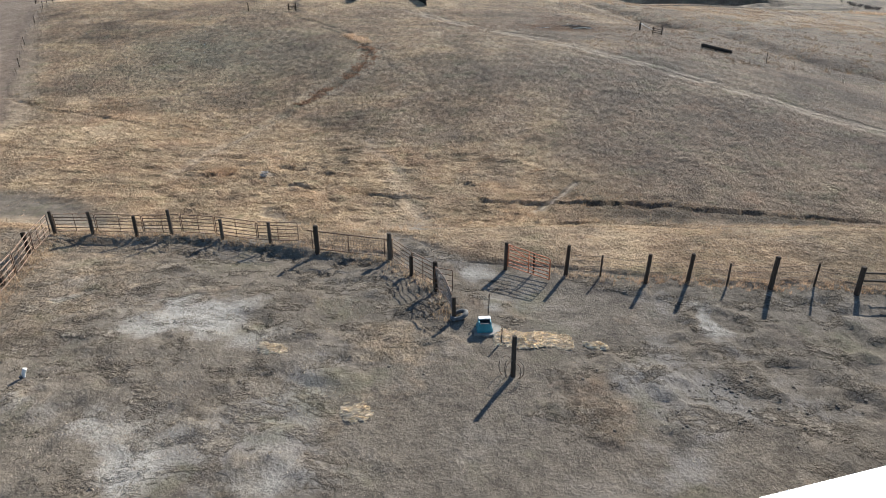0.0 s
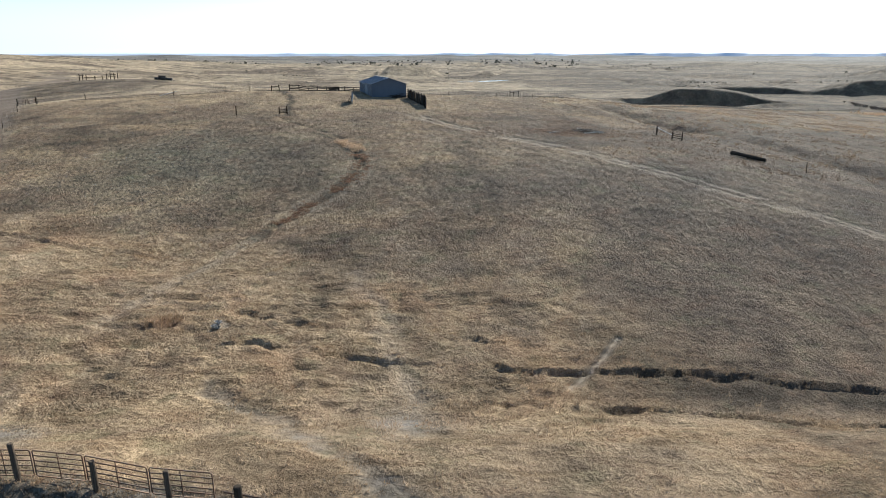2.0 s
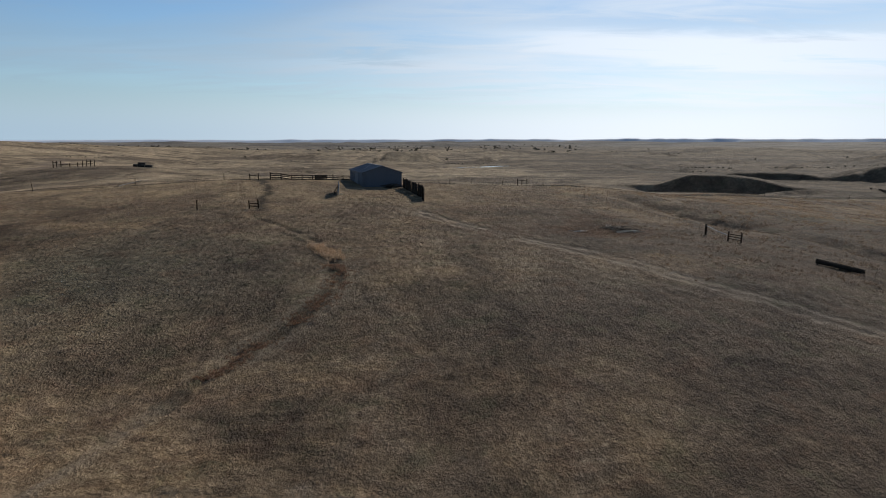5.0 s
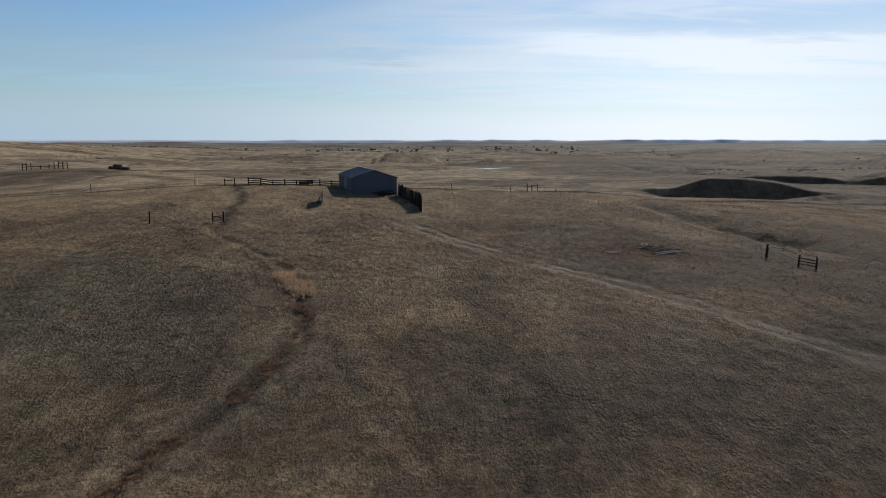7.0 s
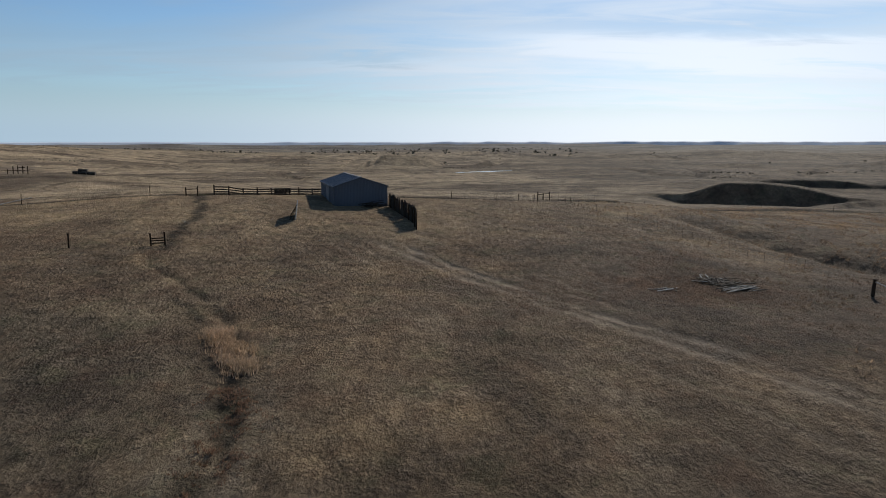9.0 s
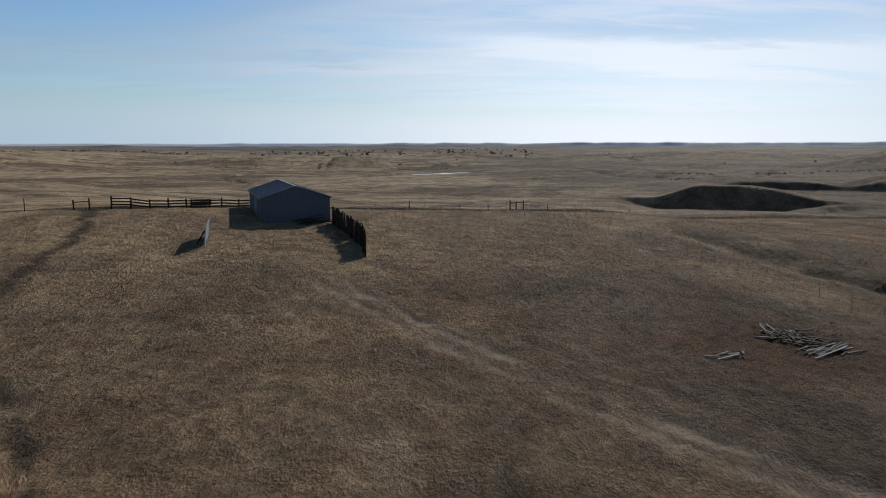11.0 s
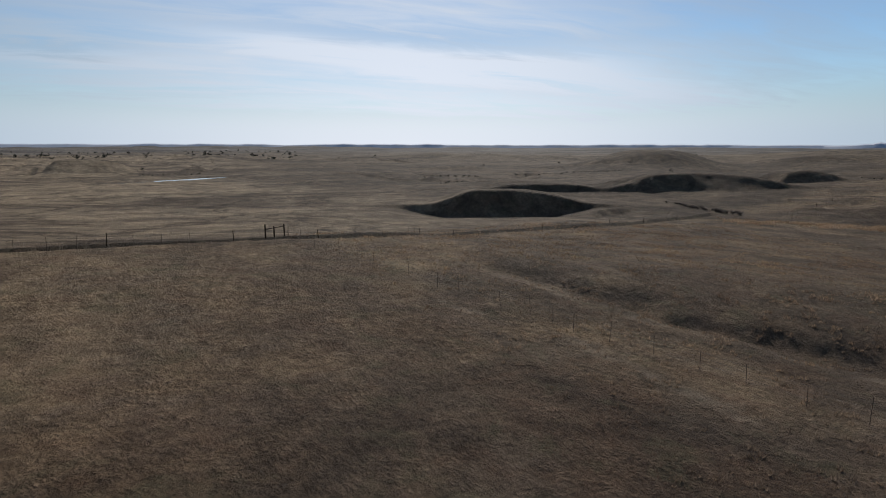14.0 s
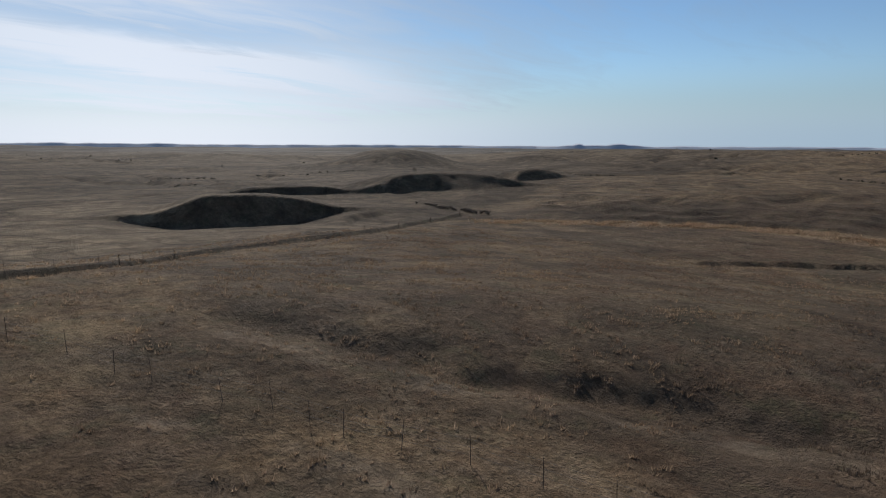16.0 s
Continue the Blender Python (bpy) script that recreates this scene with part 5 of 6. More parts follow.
straw_mat(-3.6, -2.7, 17.2, 18.0, 520, HAY, "hay_wisp", "small wisp of trampled hay on bare dirt", 0.10, 7)

bucket_z = ground_z(-15.6, 19.3)
tub = thing("white_tub", -15.6, 19.3, "small white plastic tub abandoned on trampled ground", "tub")
part("body", Geo().tube([(-15.63, 19.26, bucket_z + 0.02), (-15.62, 19.28, bucket_z + 0.17), (-15.56, 19.33, bucket_z + 0.34)], 0.062, 14, 0.075, 0.02, rng, dome=0.02), WHITE_PLASTIC, tub)
part("opening", Geo().tube([(-15.68, 19.2, bucket_z + 0.03), (-15.71, 19.17, bucket_z + 0.12)], 0.06, 12, 0.05), BLACK_INSIDE, tub, "dark rubber insert")
# clods of dung and stones on the corral floor
clod_meshes = []
for k in range(4):
    bm = bmesh.new()
    bmesh.ops.create_icosphere(bm, subdivisions=1, radius=1.0)
    for v in bm.verts:
        v.co = Vector((v.co.x * rng.uniform(0.7, 1.2), v.co.y * rng.uniform(0.7, 1.2), v.co.z * rng.uniform(0.35, 0.6)))
    me = bpy.data.meshes.new("clod")
    bm.to_mesh(me)
    bm.free()
    me.materials.append(DUNG)
    clod_meshes.append(me)
for cx, cy, n, sp in ((10.4, 19.6, 26, 0.8), (11.6, 18.3, 22, 1.2), (6.9, 17.4, 8, 1.6), (14.5, 18.4, 10, 1.0), (-2.2, 20.2, 6, 1.2), (4.5, 20.5, 8, 1.8), (-8, 19, 10, 3)):
    for _ in range(n):
        x, y = cx + rng.gauss(0, sp), cy + rng.gauss(0, 0.6 * sp)
        ob = new("dung_clod", rng.choice(clod_meshes))
        s = rng.uniform(0.03, 0.09)
        ob.matrix_basis = Matrix.LocRotScale((x, y, ground_z(x, y) + 0.015), Euler((0, 0, rng.uniform(0, 6))), (s, s, s))
        tagged(ob, "small dark dried dung clod on bare corral dirt", "clod", "dung clods")

# ---- white-roofed shed beside the corral ----
sx, sy = Vector((0.961, 0.277, 0)), Vector((-0.277, 0.961, 0))
c0 = Vector((6.35, 10.45, 0))
shed = thing("white_roofed_shed", 11.0, 8.5, "low livestock shed with a bright white ribbed metal roof", "shed")


def sp(u, v, z):
    q = c0 + sx * u - sy * v
    return (q.x, q.y, z)


SH, SL, SW = 6.3, 13.0, 6.0
def roof_at(v, rise):
    return lambda u, d: sp(u, v, SH + rise + d)


roof = ribbed(Geo(), roof_at(-0.35, 0.0), roof_at(SW + 0.35, 0.9), 52, SL, 0.05, 0.02, 0.03)
part("roof", roof, WHITE_ROOF, shed, "bright white ribbed roof sheet")
for nm, u0, v0, u1, v1, h0, h1 in (("front_wall", 0.3, 0.0, 12.7, 0.12, SH - 0.01, SH), ("back_wall", 0.3, SW - 0.12, 12.7, SW, SH + 0.8, SH + 0.8), ("end_wall", 0.3, 0.12, 0.42, SW - 0.12, SH, SH + 0.8), ("end_wall", 12.58, 0.12, 12.7, SW - 0.12, SH, SH + 0.8)):
    z0 = 2.2
    part(nm, Geo().hexa([sp(u0, v0, z0), sp(u1, v0, z0), sp(u1, v1, z0), sp(u0, v1, z0), sp(u0, v0, h0), sp(u1, v0, h0), sp(u1, v1, h1), sp(u0, v1, h1)]), BARN_WALL, shed)

# ---- barn on the hill ----
BT = radians(17)
bu, bv = Vector((math.cos(BT), math.sin(BT), 0)), Vector((-math.sin(BT), math.cos(BT), 0))
B0 = Vector((-17.0, 166.8, 8.45))
BW, BL, BE, BR = 8.05, 16.4, 3.15, 4.45


def bp(u, v, h):
    return tuple(B0 + bu * u + bv * v + Vector((0, 0, h)))


barn = thing("metal_barn", -13.0, 168.0, "blue-grey ribbed metal barn with a low gable roof", "barn", z=8.45)


def gable(u):
    return BE + (BR - BE) * (1 - abs(u - BW / 2) / (BW / 2)) - 0.06


for nm, v, way in (("front_wall", 0.0, -1), ("back_wall", BL, 1)):
    part(nm, ribbed(Geo(), lambda u, d: bp(u, v + way * d, -0.5), lambda u, d: bp(u, v + way * d, gable(u)), 36, BW, 0.07, 0.025, 0.06), BARN_WALL, barn)
for u0, way in ((0.0, -1), (BW, 1)):
    part("side_wall", ribbed(Geo(), lambda v, d: bp(u0 + way * d, 0.07 + v, -0.5), lambda v, d: bp(u0 + way * d, 0.07 + v, BE - 0.05), 60, BL - 0.14, 0.07, 0.025, 0.06), BARN_WALL, barn)
for s in (-1, 1):
    g = Geo()
    e = BW / 2 + s * (BW / 2 + 0.22)
    eh = BE - 0.22 * (BR - BE) / (BW / 2)
    c = BW / 2
    ribbed(g, lambda v, d: bp(c, v - 0.2, BR + 0.05 + d), lambda v, d: bp(e, v - 0.2, eh + 0.05 + d), 52, BL + 0.4, 0.06, 0.025, 0.05)
    part("roof_slope", g, BARN_ROOF, barn, "grey galvanised ribbed roof sheet")
    for vf in (-0.215, BL + 0.215):
        part("fascia", Geo().bar(bp(c, vf, BR - 0.03), bp(e, vf, eh - 0.03), 0.03, 0.18), BARN_TRIM, barn)
    part("eave_trim", Geo().bar(bp(e + s * 0.015, -0.2, eh - 0.02), bp(e + s * 0.015, BL + 0.2, eh - 0.02), 0.03, 0.16), BARN_TRIM, barn)
part("ridge_cap", Geo().bar(bp(BW / 2, -0.21, BR + 0.07), bp(BW / 2, BL + 0.21, BR + 0.07), 0.4, 0.05), BARN_TRIM, barn)
for u in (0, BW):
    part("corner_trim", Geo().bar(bp(u, -0.02, -0.4), bp(u, -0.02, BE - 0.05), 0.12, 0.12), BARN_TRIM, barn)
part("sliding_door", Geo().hexa([bp(-0.09, 5.2, -0.3), bp(-0.04, 5.2, -0.3), bp(-0.04, 8.8, -0.3), bp(-0.09, 8.8, -0.3), bp(-0.09, 5.2, 2.75), bp(-0.04, 5.2, 2.75), bp(-0.04, 8.8, 2.75), bp(-0.09, 8.8, 2.75)]), BARN_WALL, barn)
part("door_rail", Geo().bar(bp(-0.1, 5.0, 2.85), bp(-0.1, 12.4, 2.85), 0.1, 0.12), BARN_TRIM, barn)

# dark brush and poles heaped against the front wall
heap = thing("brush_heap", -10.8, 167.0, "dark heap of brush and old poles against the barn", "heap")
for i in range(34):
    x, y = rng.uniform(-12.6, -9.4), rng.uniform(166.3, 167.7)
    a, ln = rng.uniform(-0.5, 0.9), rng.uniform(0.8, 2.2)
    h = rng.uniform(0.05, 0.9) * (1 - abs(x + 10.6) / 3)
    z = ground_z(x, y) + h
    part("pole", Geo().tube([(x - math.cos(a) * ln / 2, y - math.sin(a) * ln / 2 * 0.5, z + rng.uniform(-0.2, 0.1)), (x + math.cos(a) * ln / 2, y + math.sin(a) * ln / 2 * 0.5, z + rng.uniform(-0.1, 0.35))], rng.uniform(0.03, 0.07), 6), PLANK_DARK, heap)

# windbreak of upright slabs running downhill from the barn's corner
windbreak = thing("windbreak_fence", -6.2, 158.0, "tall dark windbreak of upright wooden slabs with gaps", "fence")
WB = [(-8.9, 168.2), (-6.8, 162.3), (-5.6, 158.4), (-4.5, 154.0), (-4.1, 150.0)]
run = [0.0]
for a, b in zip(WB, WB[1:]):
    run.append(run[-1] + math.hypot(b[0] - a[0], b[1] - a[1]))


def wbp(s):
    for k in range(len(WB) - 1):
        if s <= run[k + 1] or k == len(WB) - 2:
            t = (s - run[k]) / (run[k + 1] - run[k])
            return WB[k][0] + (WB[k + 1][0] - WB[k][0]) * t, WB[k][1] + (WB[k + 1][1] - WB[k][1]) * t
    return WB[-1]


s = 0.15
while s < run[-1] - 0.2:
    f = s / run[-1]
    w = rng.uniform(0.26, 0.42)
    gap = rng.uniform(0.0, 0.06) if f < 0.5 else rng.uniform(0.0, 0.02)
    if 0.28 < f < 0.33 or 0.5 < f < 0.53:
        gap += 0.35
    (ax, ay), (bx, by) = wbp(s), wbp(s + w)
    h = rng.uniform(1.85, 2.25) + 0.25 * f
    lean = rng.uniform(-0.06, 0.06)
    z = ground_z(ax, ay) - 0.3
    dx, dy = 0.03, 0.008
    h2 = h + rng.uniform(-0.12, 0.12)
    part("slab", Geo().hexa([(ax - dx, ay, z), (ax + dx, ay, z), (bx + dx, by, z), (bx - dx, by, z), (ax - dx + lean, ay, z + 0.3 + h), (ax + dx + lean, ay, z + 0.3 + h), (bx + dx + lean, by, z + 0.3 + h2), (bx - dx + lean, by, z + 0.3 + h2)]), PLANK_DARK, windbreak)
    s += w + gap
for k in range(7):
    x, y = wbp(run[-1] * (k + 0.3) / 7)
    part("post", post_geo(x - 0.14, y, 2.1, 0.1, rng), POST_DARK, windbreak)
for k in range(16):
    (ax, ay), (bx, by) = wbp(run[-1] * k / 16), wbp(run[-1] * (k + 0.96) / 16)
    part("kickboard", Geo().bar((ax + 0.05, ay, ground_z(ax, ay) + 0.38), (bx + 0.05, by, ground_z(bx, by) + 0.38), 0.04, 0.8), PLANK_DARK, windbreak)
for h in (0.55, 1.55):
    g = Geo()
    for k in range(8):
        (ax, ay), (bx, by) = wbp(run[-1] * k / 8), wbp(run[-1] * (k + 1) / 8)
        g.bar((ax - 0.06, ay, ground_z(ax, ay) + h), (bx - 0.06, by, ground_z(bx, by) + h), 0.05, 0.14)
    part("stringer", g, PLANK_DARK, windbreak)

# upright sheet standing alone on the slope
sheet = thing("sheet_panel", -20.2, 154.8, "pale grey-blue metal sheet panel standing on edge in grass", "panel")
pa, pb = Vector((-19.75, 152.9, ground_z(-19.75, 152.9))), Vector((-20.55, 157.0, ground_z(-20.55, 157.0)))


def shp(k, h, off=0.0):
    q = pa.lerp(pb, k)
    return (q.x + off + 0.12 * h, q.y, q.z + h)


g = Geo()
for i in range(20):
    k0, k1 = i / 20, (i + 1) / 20
    o = 0.03 * (i % 2)
    g.hexa([shp(k0, 0.1, -0.02 + o), shp(k0, 0.1, 0.02 + o), shp(k1, 0.1, 0.05 - o), shp(k1, 0.1, 0.01 - o), shp(k0, 1.85 + 0.12 * k0, -0.02 + o), shp(k0, 1.85 + 0.12 * k0, 0.02 + o), shp(k1, 1.85 + 0.12 * k1, 0.05 - o), shp(k1, 1.85 + 0.12 * k1, 0.01 - o)])
part("sheet", g, PANEL_SHEET, sheet)
part("end_frame", Geo().bar(shp(-0.01, -0.1), shp(-0.01, 1.75), 0.09, 0.09, (0, 1, 0)).bar(shp(-0.01, 0.9), shp(-0.01, 0.85, -0.35), 0.06, 0.06), WHITE_WOOD, sheet, "bleached pale end post")
part("end_frame", Geo().bar(shp(1.01, -0.1), shp(1.01, 1.9), 0.09, 0.09, (0, 1, 0)), POST_GREY, sheet)
for k in (0.08, 0.5, 0.92):
    part("prop", Geo().bar(shp(k, 1.3, -0.05), (shp(k, 0)[0] - 0.85, shp(k, 0)[1], ground_z(shp(k, 0)[0] - 0.85, shp(k, 0)[1]) - 0.1), 0.07, 0.07), POST_DARK, sheet)
straw_mat(-19.6, -18.9, 153.3, 154.2, 120, HAY, "hay_wisp", "pale tuft of hay caught beside the metal sheet", 0.25, 9)

# ---- rail fence behind the barn, and its broken gate ----
rails_fence = thing("rail_fence", -29.0, 180.8, "dark three-rail wooden fence running behind the barn", "fence")
F0, F1 = Vector((-38.4, 177.0, 0)), Vector((-19.2, 184.6, 0))
NB = 9
stations = [F0.lerp(F1, k / NB) for k in range(NB + 1)]
for i, q in enumerate(stations):
    part("post", post_geo(q.x, q.y, 1.45 if i % 3 else 1.6, 0.11, rng), POST_DARK, rails_fence)
for a, b in zip(stations, stations[1:]):
    for h in (0.5, 0.88, 1.26):
        part("rail", Geo().bar((a.x, a.y - 0.12, ground_z(a.x, a.y) + h + rng.uniform(-0.04, 0.04)), (b.x, b.y - 0.12, ground_z(b.x, b.y) + h + rng.uniform(-0.04, 0.04)), 0.06, 0.17), PLANK_DARK, rails_fence)
stack = thing("leaning_gate", -28.0, 181.0, "dark wooden gate panel leaning on the rail fence", "gate")
for k, h in ((0, 0.35), (1, 0.7), (2, 1.0), (3, 1.3)):
    part("board", Geo().bar((-29.4, 180.35 - 0.08, ground_z(-29.4, 180.3) + h), (-26.8, 181.35 - 0.08, ground_z(-26.8, 181.3) + h + 0.05), 0.06, 0.2), PLANK_DARK, stack)
for x, y in ((-29.2, 180.36), (-28.1, 180.8), (-27.0, 181.2)):
    part("cleat", Geo().bar((x, y - 0.02, ground_z(x, y) - 0.05), (x, y - 0.02, ground_z(x, y) + 1.42), 0.14, 0.07, (0, 1, 0)), PLANK_DARK, stack)


def brace(name, pts, rails, label, r=0.09, h=1.35, mat=None, group=""):
    """Posts in a row with poles across them."""
    cx, cy = sum(p[0] for p in pts) / len(pts), sum(p[1] for p in pts) / len(pts)
    t = thing(name, cx, cy, label, "fence brace", group)
    for p in pts:
        part("post", post_geo(p[0], p[1], h * (p[2] if len(p) > 2 else 1.0), r, rng, 0.04), mat or POST_DARK, t)
    for i, j, hi, hj in rails:
        part("rail", Geo().tube([at(pts[i][0], pts[i][1] - 0.08, hi), at(pts[j][0], pts[j][1] - 0.08, hj)], r * 0.6, 8), mat or POST_DARK, t)
    return t


brace("brace_gate", [(-42.3, 175.1), (-40.7, 175.9, 1.15)], [(0, 1, 1.05, 1.2)], "broken wooden gate brace at the fence's end")
brace("corner_brace", [(17.75, 195.6, 1.2), (18.85, 196.0), (20.1, 196.2, 1.1)], [(0, 1, 1.1, 1.15), (1, 2, 1.15, 1.2)], "dark timber corner brace with a top rail")
brace("pasture_brace", [(-31.25, 136.9), (-29.9, 137.2, 1.08)], [(0, 1, 0.3, 0.3), (0, 1, 0.55, 0.58), (0, 1, 0.8, 0.82)], "short dark timber brace standing in open pasture", h=1.3, r=0.085)
brace("wire_gate_brace", [(36.55, 118.9), (37.75, 117.7)], [(0, 1, 0.35, 0.3), (0, 1, 0.65, 0.6), (0, 1, 0.95, 0.9)], "dark timber brace panel with three rails", h=1.25, r=0.1)
lone("pasture_post", post_geo(-38.9, 135.3, 1.5, 0.085, rng), POST_DARK, -38.9, 135.3, "single dark post standing in dry pasture", "post")
wg = thing("pole_gate", 36.0, 121.5, "bleached pole sagging across a gap in the fence", "gate")
part("post", post_geo(35.55, 123.7, 1.5, 0.14, rng, 0.08), POST_DARK, wg)
part("pole", Geo().tube([at(35.55, 123.6, 1.3), at(36.0, 121.2, 0.95), at(36.5, 119.0, 0.75)], 0.05, 8, 0.06), WHITE_WOOD, wg, "bleached pale pole")
for h in (0.35, 0.65):
    part("wire", Geo().tube([at(35.55, 123.6, h + 0.2), at(36.5, 119.0, h)], 0.007, 4), WIRE, wg)

# long dark feed trough by the fence
trough = thing("feed_trough", 42.2, 103.8, "long dark timber feed trough lying by the fence", "trough")
ta, tb = Vector((40.3, 105.2, 0)), Vector((44.1, 102.6, 0))
td = (tb - ta).normalized()
tn = Vector((-td.y, td.x, 0))


def tp(u, w, h):
    q = ta + td * u + tn * w
    return (q.x, q.y, ground_z(q.x, q.y) + h)


TL = (tb - ta).length
for w, h0 in ((-0.36, 0.42), (0.36, 0.42), (-0.3, 0.22), (0.3, 0.22)):
    part("side_board", Geo().bar(tp(0, w, h0), tp(TL, w, h0), 0.06, 0.22), PLANK_DARK, trough)
part("floor_board", Geo().bar(tp(0, 0, 0.14), tp(TL, 0, 0.14), 0.6, 0.05), PLANK_DARK, trough)
for u in (0.2, TL / 2, TL - 0.2):
    part("skid", Geo().bar(tp(u, -0.45, 0.06), tp(u, 0.45, 0.06), 0.14, 0.12), PLANK_DARK, trough)

# ---- collapsed boards in the rusty grass ----
lumber = thing("lumber_pile", 25.0, 128.6, "collapsed heap of grey weathered planks in rusty grass", "lumber")


def plank(parent, x, y, a, ln, w, h, pitch=0.0, mat=None):
    dx, dy = math.cos(a) * ln / 2, math.sin(a) * ln / 2
    x, y = (x + 1.5, y + 0.75) if parent is lumber else (x + 0.6, y + 1.7)
    z = ground_z(x, y) + 0.6 * h + 0.02
    pitch *= 0.6
    part("plank", Geo().bar((x - dx, y - dy, z - pitch * ln / 2), (x + dx, y + dy, z + pitch * ln / 2), w, 0.045), mat or PLANK, parent)


for i in range(60):       # planks of the fallen deck, still side by side
    k = i / 59
    x, y = 21.6 + 2.6 * k + rng.gauss(0, 0.25), 125.0 - 0.1 * k + rng.gauss(0, 0.3)
    plank(lumber, x + 0.9, y + 0.25 + 0.5 * rng.random(), radians(32) + rng.gauss(0, 0.09), rng.uniform(0.6, 2.1), rng.uniform(0.05, 0.12), rng.uniform(0.04, 0.18), rng.gauss(0, 0.03), rng.choice([PLANK, PLANK, POST_GREY, PLANK_PALE]))
for i in range(40):
    x, y = rng.gauss(22.6, 0.9), rng.gauss(128.4, 0.6)
    plank(lumber, x, y, radians(rng.choice([70, 85, 20, -10, 40])) + rng.gauss(0, 0.25), rng.uniform(0.4, 1.3), rng.uniform(0.06, 0.16), rng.uniform(0.03, 0.22), rng.gauss(0, 0.09), rng.choice([PLANK, PLANK_DARK, POST_GREY, PLANK_DARK, PLANK_PALE]))
for i in range(60):
    x, y = rng.gauss(23.4, 0.9), rng.gauss(127.4, 0.7)
    plank(lumber, x, y, rng.uniform(0, 3.1), rng.uniform(0.4, 1.4), rng.uniform(0.06, 0.15), rng.uniform(0.08, 0.35), rng.gauss(0, 0.12), rng.choice([PLANK_DARK, PLANK_DARK, POST_GREY]))
for x, y, a, ln in ((23.6, 124.7, 29, 3.6), (24.2, 125.1, 31, 3.0), (21.4, 127.6, -22, 1.8), (21.9, 129.2, 75, 1.6), (22.6, 129.5, 80, 1.5)):
    plank(lumber, x, y, radians(a), ln, 0.10, 0.26, 0.03, PLANK_PALE)
small = thing("board_scrap", 18.4, 125.0, "few pale broken boards lying in dark grass", "lumber")
for x, y, a, ln, m in ((17.7, 123.1, 20, 1.7, WHITE_WOOD), (18.1, 123.4, 24, 1.3, PLANK), (17.4, 123.6, -15, 0.9, PLANK), (18.0, 123.9, 60, 0.8, PLANK), (17.0, 123.2, -30, 0.7, PLANK), (18.6, 123.0, 80, 0.5, PLANK), (17.6, 123.5, 10, 0.9, PLANK_DARK), (17.2, 123.4, 35, 0.6, PLANK_PALE), (18.3, 123.6, 15, 0.8, PLANK_PALE), (17.8, 123.8, 28, 0.7, WHITE_WOOD), (16.6, 123.0, -25, 0.9, PLANK_PALE), (18.9, 123.7, 70, 0.5, PLANK_PALE), (17.5, 122.8, 22, 0.6, PLANK)):
    plank(small, x, y, radians(a), ln, 0.10, 0.06 + rng.uniform(0, 0.1), rng.gauss(0, 0.05), m)

# ---- wire fences over the pasture ----
t_geo = Geo()
t_geo.bar((0, 0, -0.3), (0, 0, 1.3), 0.045, 0.012, (0, 1, 0)).bar((0, 0.02, -0.3), (0, 0.02, 1.3), 0.012, 0.04, (0, 1, 0))
for k in range(6):
    t_geo.bar((-0.012, -0.012, 0.35 + 0.16 * k), (0.012, -0.012, 0.35 + 0.16 * k), 0.02, 0.02)
T_MESH = t_geo.mesh("steel_post", STEEL)
W_MESH = post_geo(0, 0, 1.35, 0.07, rng, 0.02, z=0).mesh("wood_post", POST_DARK)


def wire_fence(name, pts, label, wires=(0.45, 0.8, 1.12), wood_every=6, hs=1.0, group="pasture fences"):
    cx, cy = pts[len(pts) // 2][:2]
    t = thing(name, cx, cy, label, "fence", group)
    for i, p in enumerate(pts):
        z = ground_z(p[0], p[1])
        mesh, nm = (W_MESH, "wood_post") if wood_every and i % wood_every == 0 else (T_MESH, "steel_post")
        k = 0.65
        piece(nm, mesh, t, (p[0], p[1], z), rng.uniform(0, 6.28), (k, k, hs * rng.uniform(0.85, 1.12)), (rng.gauss(0, 0.05), rng.gauss(0, 0.05)))
    for h in wires:
        g = Geo()
        for a, b in zip(pts, pts[1:]):
            g.tube([at(a[0], a[1], h), at(b[0], b[1], h)], 0.006, 3)
        part("wire", g, WIRE, t)
    return t


wire_fence("pasture_fence", [(20.6, 196.3), (20.7, 190), (20.9, 184), (22.2, 179), (22.9, 175.3), (23.5, 172), (25.1, 167.4), (25.9, 163.2), (26.9, 161.3), (28.4, 157.3), (29.8, 155.4), (30.3, 153.3), (30.9, 151.7), (32.1, 149.4),
                               (33.6, 146.9), (34.4, 143.9), (35, 141.1), (35.4, 137.7), (35.9, 134.8), (36.2, 131.2), (36.2, 127.4), (35.6, 123.8)], "thin wire fence on rusty steel posts crossing dry pasture", wood_every=0, hs=1.0)
wire_fence("pasture_fence", [(37.7, 117.7), (40.1, 109.6), (44.5, 101.5), (48.2, 99.4), (51, 96.5), (56, 92), (62, 87), (70, 80)], "thin wire fence on leaning steel and wood posts", wood_every=3)


def spaced(line, step):
    out, left = [], 0.0
    for (ax, ay), (bx, by) in zip(line, line[1:]):
        ln = math.hypot(bx - ax, by - ay)
        s = left
        while s < ln:
            out.append((ax + (bx - ax) * s / ln, ay + (by - ay) * s / ln))
            s += step * rng.uniform(0.85, 1.15)
        left = s - ln
    return out


wire_fence("boundary_fence", spaced([(-12.5, 187.3), (-10, 188.3), (0.7, 192.2), (10, 194.8), (17.6, 195.3)], 2.7), "straight boundary fence of thin posts behind the barn", wood_every=5)
